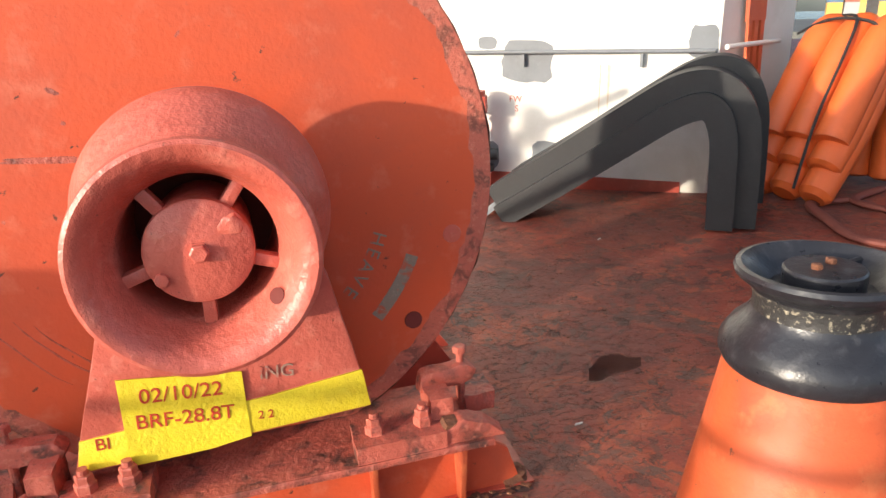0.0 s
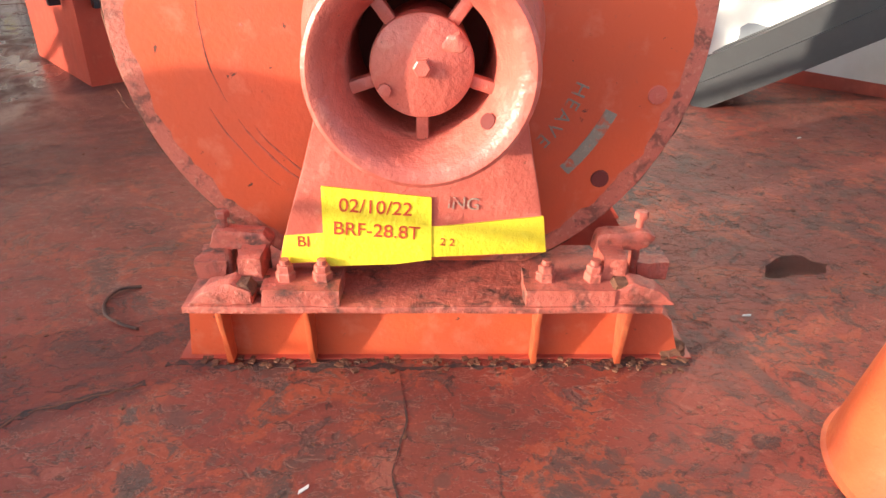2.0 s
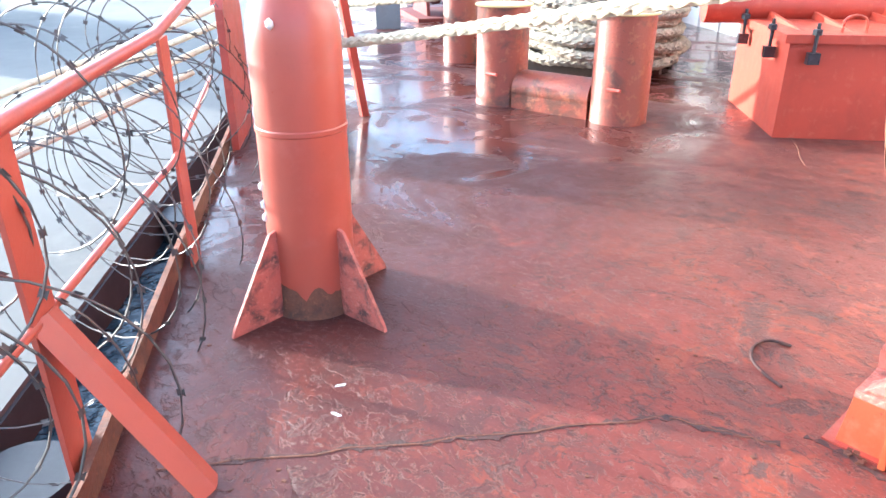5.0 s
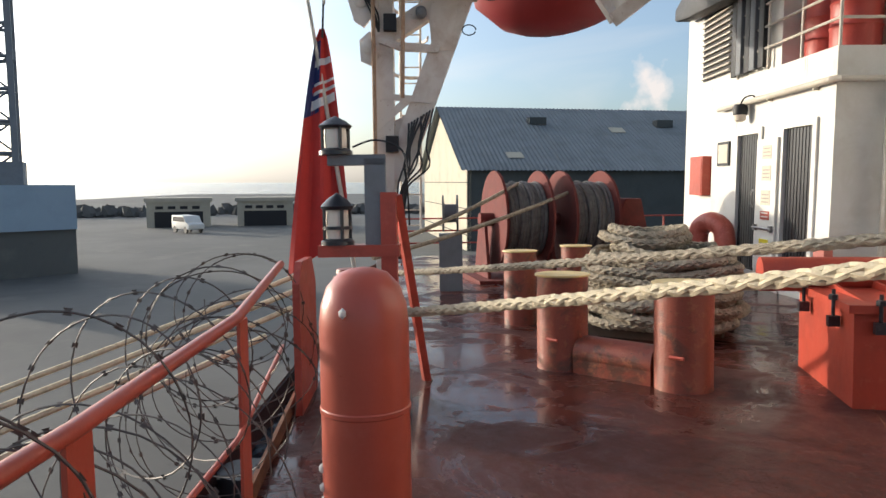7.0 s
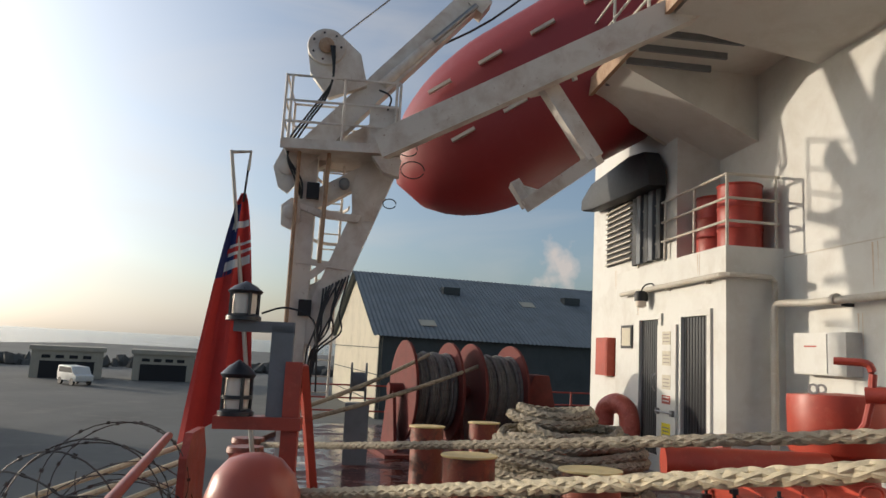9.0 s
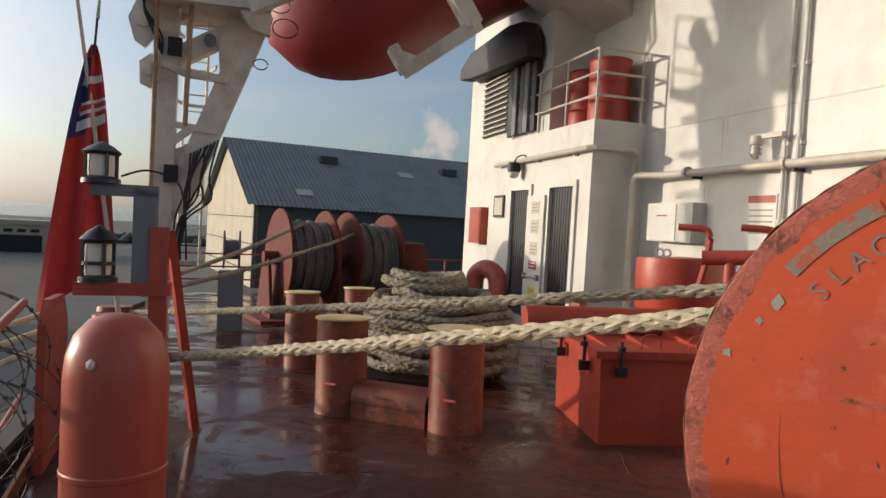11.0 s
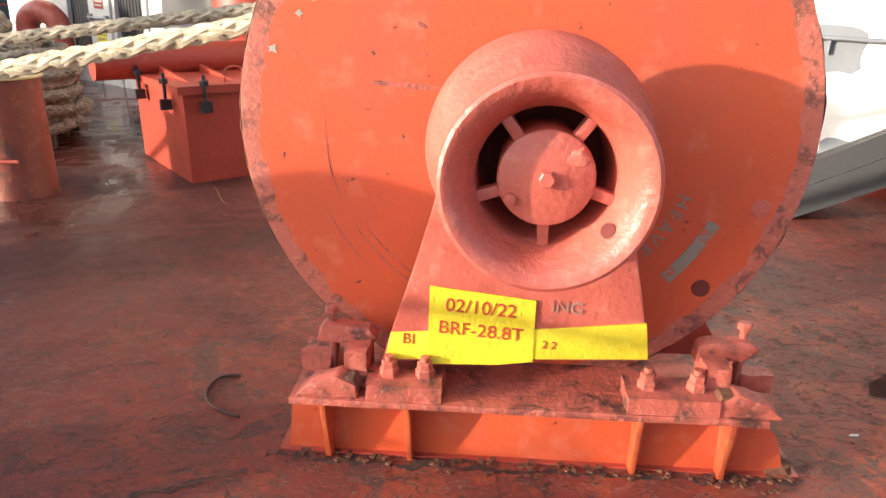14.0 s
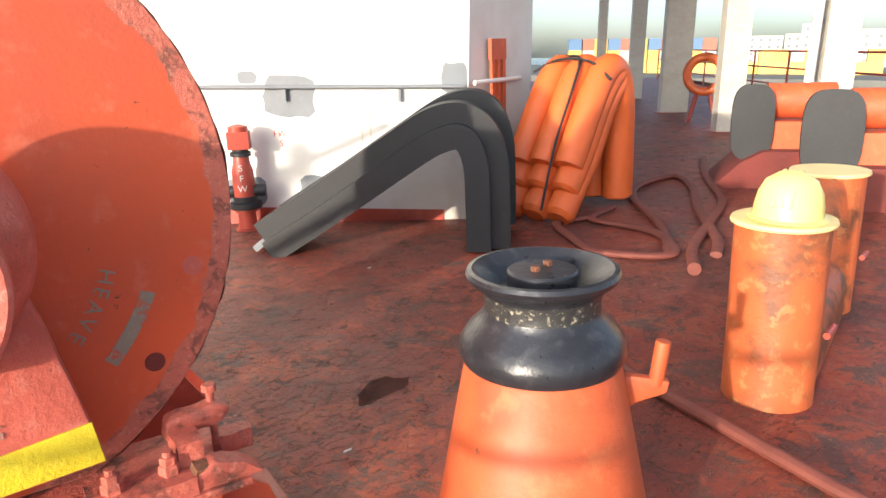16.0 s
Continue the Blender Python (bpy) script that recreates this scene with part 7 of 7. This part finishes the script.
# ---- red tank with swan-neck pipes ----
w = thing("red_tank", on_deck(-2.4, 7.05, 0, 0.01), "orange-red capped tank on a narrower trunk", "tank")
bm = B()
rev(bm, [(0, 0), (0.30, 0), (0.30, 1.0), (0, 1.0)], 36)
part("trunk", bm, HATCHRED, w)
bm = B()
rev(bm, [(0, 0.98), (0.43, 0.98), (0.44, 1.0), (0.44, 1.46), (0.43, 1.5), (0, 1.52)], 40)
lidp = part("cap", bm, HATCHRED, w)
for k in range(3):
    bm = B()
    a = k * 2.1 - 1.9
    rev(bm, [(0.03, -0.01), (0.05, -0.01), (0.05, 0.01), (0.03, 0.01)], 12, pose(0.33 * math.cos(a), 0.33 * math.sin(a), 1.55, 90), closed=True)
    part("lifting_eye", bm, STEEL, lidp)
bm = B()
rev(bm, [(0.305, 0.66), (0.33, 0.66), (0.33, 0.69), (0.305, 0.69)], 32, closed=True)
part("hoop", bm, BLACK, w)
w = thing("valve_pipe", on_deck(-1.75, 5.95, 12, 0.01), "dark red cranked pipes with a cross tube", "pipe")
bm = B()
cyl(bm, (-0.12, 0, 1.52), (0.95, 0, 1.56), 0.065, seg=14)
part("cross_tube", bm, RED2, w)
for x, y in ((-0.08, 0.0), (0.42, -0.12)):
    bm = B()
    sweep(bm, [(x - 0.24, y, 1.78), (x - 0.05, y, 1.77)] + smooth([(x - 0.05, y, 1.77), (x, y, 1.75), (x + 0.02, y, 1.68)], 3) + [(x, y, 1.5), (x - 0.05, y, 1.3), (x - 0.1, y, 1.24), (x - 0.3, y, 1.22)], 0.03, 8)
    part("crank", bm, RED2, w)
for x in (0.1, 0.85):
    bm = B()
    cyl(bm, (x, 0, 0), (x, 0, 1.5), 0.05, seg=12)
    part("leg", bm, RED2, w)
hydrant(ship_deck(-8.3, -1.2, 20), 0.9, "dark red hydrant with black outlets by the deckhouse", RED2, False)
w = thing("gooseneck_vent", ship_deck(-11.5, -1.22, 30), "pink-red gooseneck ventilator beside the doors", "ventilator")
bm = B()
sweep(bm, [(0, 0, 0), (0, 0, 0.75)] + smooth([(0, 0, 0.75), (-0.06, 0, 1.0), (-0.3, 0, 1.12), (-0.55, 0, 1.0), (-0.6, 0, 0.75), (-0.6, 0, 0.6)], 6), 0.18, 20)
part("neck", bm, PINK, w)
w = thing("winch_ring", on_deck(-2.9, 8.6, 0), "coiled red hose lying on the deck", "hose")
bm = B()
for k in range(2):
    sweep(bm, [((0.5 - 0.07 * k) * math.cos(i * 0.196), (0.45 - 0.07 * k) * math.sin(i * 0.196), 0.05 + 0.05 * k) for i in range(32)], 0.04, 8, closed=True)
part("coil", bm, HATCHDARK, w)

# ---- open side with posts, chocks and harbour ----
for k, (x, y, s) in enumerate(((5.0, 2.3, 0.17), (5.0, 5.6, 0.19), (5.0, 9.0, 0.27), (5.0, 13.0, 0.17), (5.0, 19.0, 0.14))):
    w = thing("deck_post", ship(x, y, ship_z(x, y) - 0.02), "pale painted steel post carrying the deck above", "post", group="deck posts")
    bm = B()
    box(bm, -s, -0.14, 0, s, 0.14, 5.7)
    part("column", bm, CREAM, w, bevel=0.03)
    bm = B()
    box(bm, -s - 0.06, -0.2, 0, s + 0.06, 0.2, 0.02)
    part("foot_plate", bm, RED2, w)
w = thing("white_pole", ship(4.62, 2.0, ship_z(4.62, 2.0)), "slim white leaning pole", "pole")
bm = B()
cyl(bm, (0, 0, 0), (0.12, 0.1, 5.6), 0.05, seg=12)
part("pole", bm, WHITE, w)
wall_box("ceiling", 1.2, 0.0, 5.6, 8.0, 24.0, 5.75, WHITE, "white underside of the deck above")


def chock(az, d, wd):
    p = polar2(az, d)
    w = thing("roller_chock", on_deck(p.x, p.y, -az + 8), "orange roller chock with a black rounded end plate", "fairlead", group="roller chocks")
    bm = B()
    pts = [(wd * math.copysign(abs(math.cos(a)) ** 0.6, math.cos(a)), 0.62 + 0.36 * math.copysign(abs(math.sin(a)) ** 0.6, math.sin(a))) for a in [2 * math.pi * i / 24 for i in range(24)]]
    prism(bm, pts, 0.07)
    part("end_plate", bm, BLACK, w, "black scuffed end plate", bevel=0.015)
    bm = B()
    box(bm, -0.1, 0.07, 0.3, 0.85, 0.55, 0.62)
    part("body", bm, ORANGE, w, bevel=0.03)
    bm = B()
    cyl(bm, (0.15, 0.3, 0.8), (0.75, 0.3, 0.8), 0.17, seg=24)
    part("roller", bm, ORANGE, w)
    bm = B()
    prism(bm, [(-0.35, 0), (0.9, 0), (0.9, 0.36), (0.1, 0.36), (-0.1, 0.25)], 0.8, pose(0, -0.12, 0))
    part("base", bm, RED3, w, bevel=0.01)


def polar2(az, d):
    return Vector((0.305 + d * math.sin(radians(az)), -0.08 + d * math.cos(radians(az)), 0))


chock(57.0, 7.4, 0.19)
chock(62.3, 6.6, 0.23)
# side rail, lifebuoy
w = thing("side_rail", Matrix(), "red pipe rail on the open side", "rail")
sp = [SHIP @ Vector((7.6, y, 0)) for y in range(-4, 24, 2)]
for h in (0.4, 0.75, 1.1):
    bm = B()
    sweep(bm, [(p.x, p.y, deck_z(p.x, p.y) + h) for p in sp], 0.022, 6)
    part("rail_bar", bm, RED2, w)
for p in sp:
    bm = B()
    cyl(bm, (p.x, p.y, deck_z(p.x, p.y)), (p.x, p.y, deck_z(p.x, p.y) + 1.12), 0.025, seg=8)
    part("stanchion", bm, RED2, w)
p = polar2(53.2, 13.2)
w = thing("lifebuoy", Matrix.Translation((p.x, p.y, 1.12)) @ pose(0, 0, 0, 90, 0, -53), "orange lifebuoy hanging on a red frame", "lifebuoy")
bm = B()
sweep(bm, [(0.29 * math.cos(i * 0.196), 0.29 * math.sin(i * 0.196), 0) for i in range(32)], 0.075, 12, closed=True)
part("ring", bm, ORANGE_PLASTIC, w)
bm = B()
sweep(bm, [(-0.1, -0.3, 0.0), (-0.25, -1.0, 0)], 0.04, 6)
sweep(bm, [(0.1, -0.3, 0.0), (0.3, -1.0, 0)], 0.04, 6)
part("frame", bm, HATCHDARK, w)
# harbour water is the sea; far quay with containers, town
bm = B()
far = [polar2(30, 170), polar2(90, 140), polar2(90, 400), polar2(30, 400)]
a = [bm.verts.new((p.x, p.y, -2.2)) for p in far]
b2 = [bm.verts.new((p.x, p.y, -5.2)) for p in far]
bm.faces.new(a)
for i in range(4):
    bm.faces.new((a[i], a[(i + 1) % 4], b2[(i + 1) % 4], b2[i]))
single("ground_far", bm, QUAY, Matrix(), "far container quay", "quay", kind="structure", soft=0)
CONT = [mat("container_" + n, c, 0.6, scale=0.5, amount=0.3, fine=6) for n, c in (("yellow", (0.70, 0.48, 0.10)), ("brown", (0.34, 0.11, 0.07)), ("ochre", (0.62, 0.36, 0.08)), ("blue", (0.08, 0.16, 0.28)), ("grey", (0.35, 0.35, 0.35)))]
rnd = random.Random(8)
for i in range(22):
    az = 43.5 + 0.98 * i + 0.1 * rnd.random()
    d = 178 - 0.4 * i
    p = polar2(az, d)
    n = 3 if i < 11 else rnd.choice((1, 2, 2))
    for k in range(n):
        w = thing("shipping_container", Matrix.Translation((p.x, p.y, -2.2 + 2.6 * k)) @ pose(0, 0, 0, 0, 0, -az + 3), "weathered painted shipping container stacked on the far quay", "container", group="far containers")
        c = CONT[(0, 1, 0, 2, 0, 4, 3)[(i * 2 + k * 3 + (i // 3)) % 7]]
        bm = B()
        box(bm, -1.5, 0, 0.02, 1.48, 6, 2.58)
        part("shell", bm, c, w)
        bm = B()
        for x in (-1.45, -0.75, -0.05, 0.65, 1.35):
            box(bm, x, -0.05, 0.1, x + 0.08, 0, 2.5)
        part("rib", bm, c, w)
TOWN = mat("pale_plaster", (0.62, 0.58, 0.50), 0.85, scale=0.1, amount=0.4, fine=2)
for i in range(11):
    az = 57 + 1.6 * i + rnd.random()
    d = 300 + 60 * rnd.random()
    p = polar2(az, d)
    hgt, wd = 8 + 9 * rnd.random(), 6 + 5 * rnd.random()
    w = thing("town_house", Matrix.Translation((p.x, p.y, -2.2)) @ pose(0, 0, 0, 0, 0, -az), "pale flat-roofed town building across the harbour", "building", group="town buildings")
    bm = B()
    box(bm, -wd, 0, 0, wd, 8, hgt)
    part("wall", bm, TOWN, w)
    for r in range(int(hgt // 3)):
        for c in range(4):
            bm = B()
            x = -wd + wd * 2 * (c + 0.3) / 4
            box(bm, x, -0.15, 1.2 + 3 * r, x + 1.3, 0, 2.6 + 3 * r)
            part("window", bm, GREY, w)
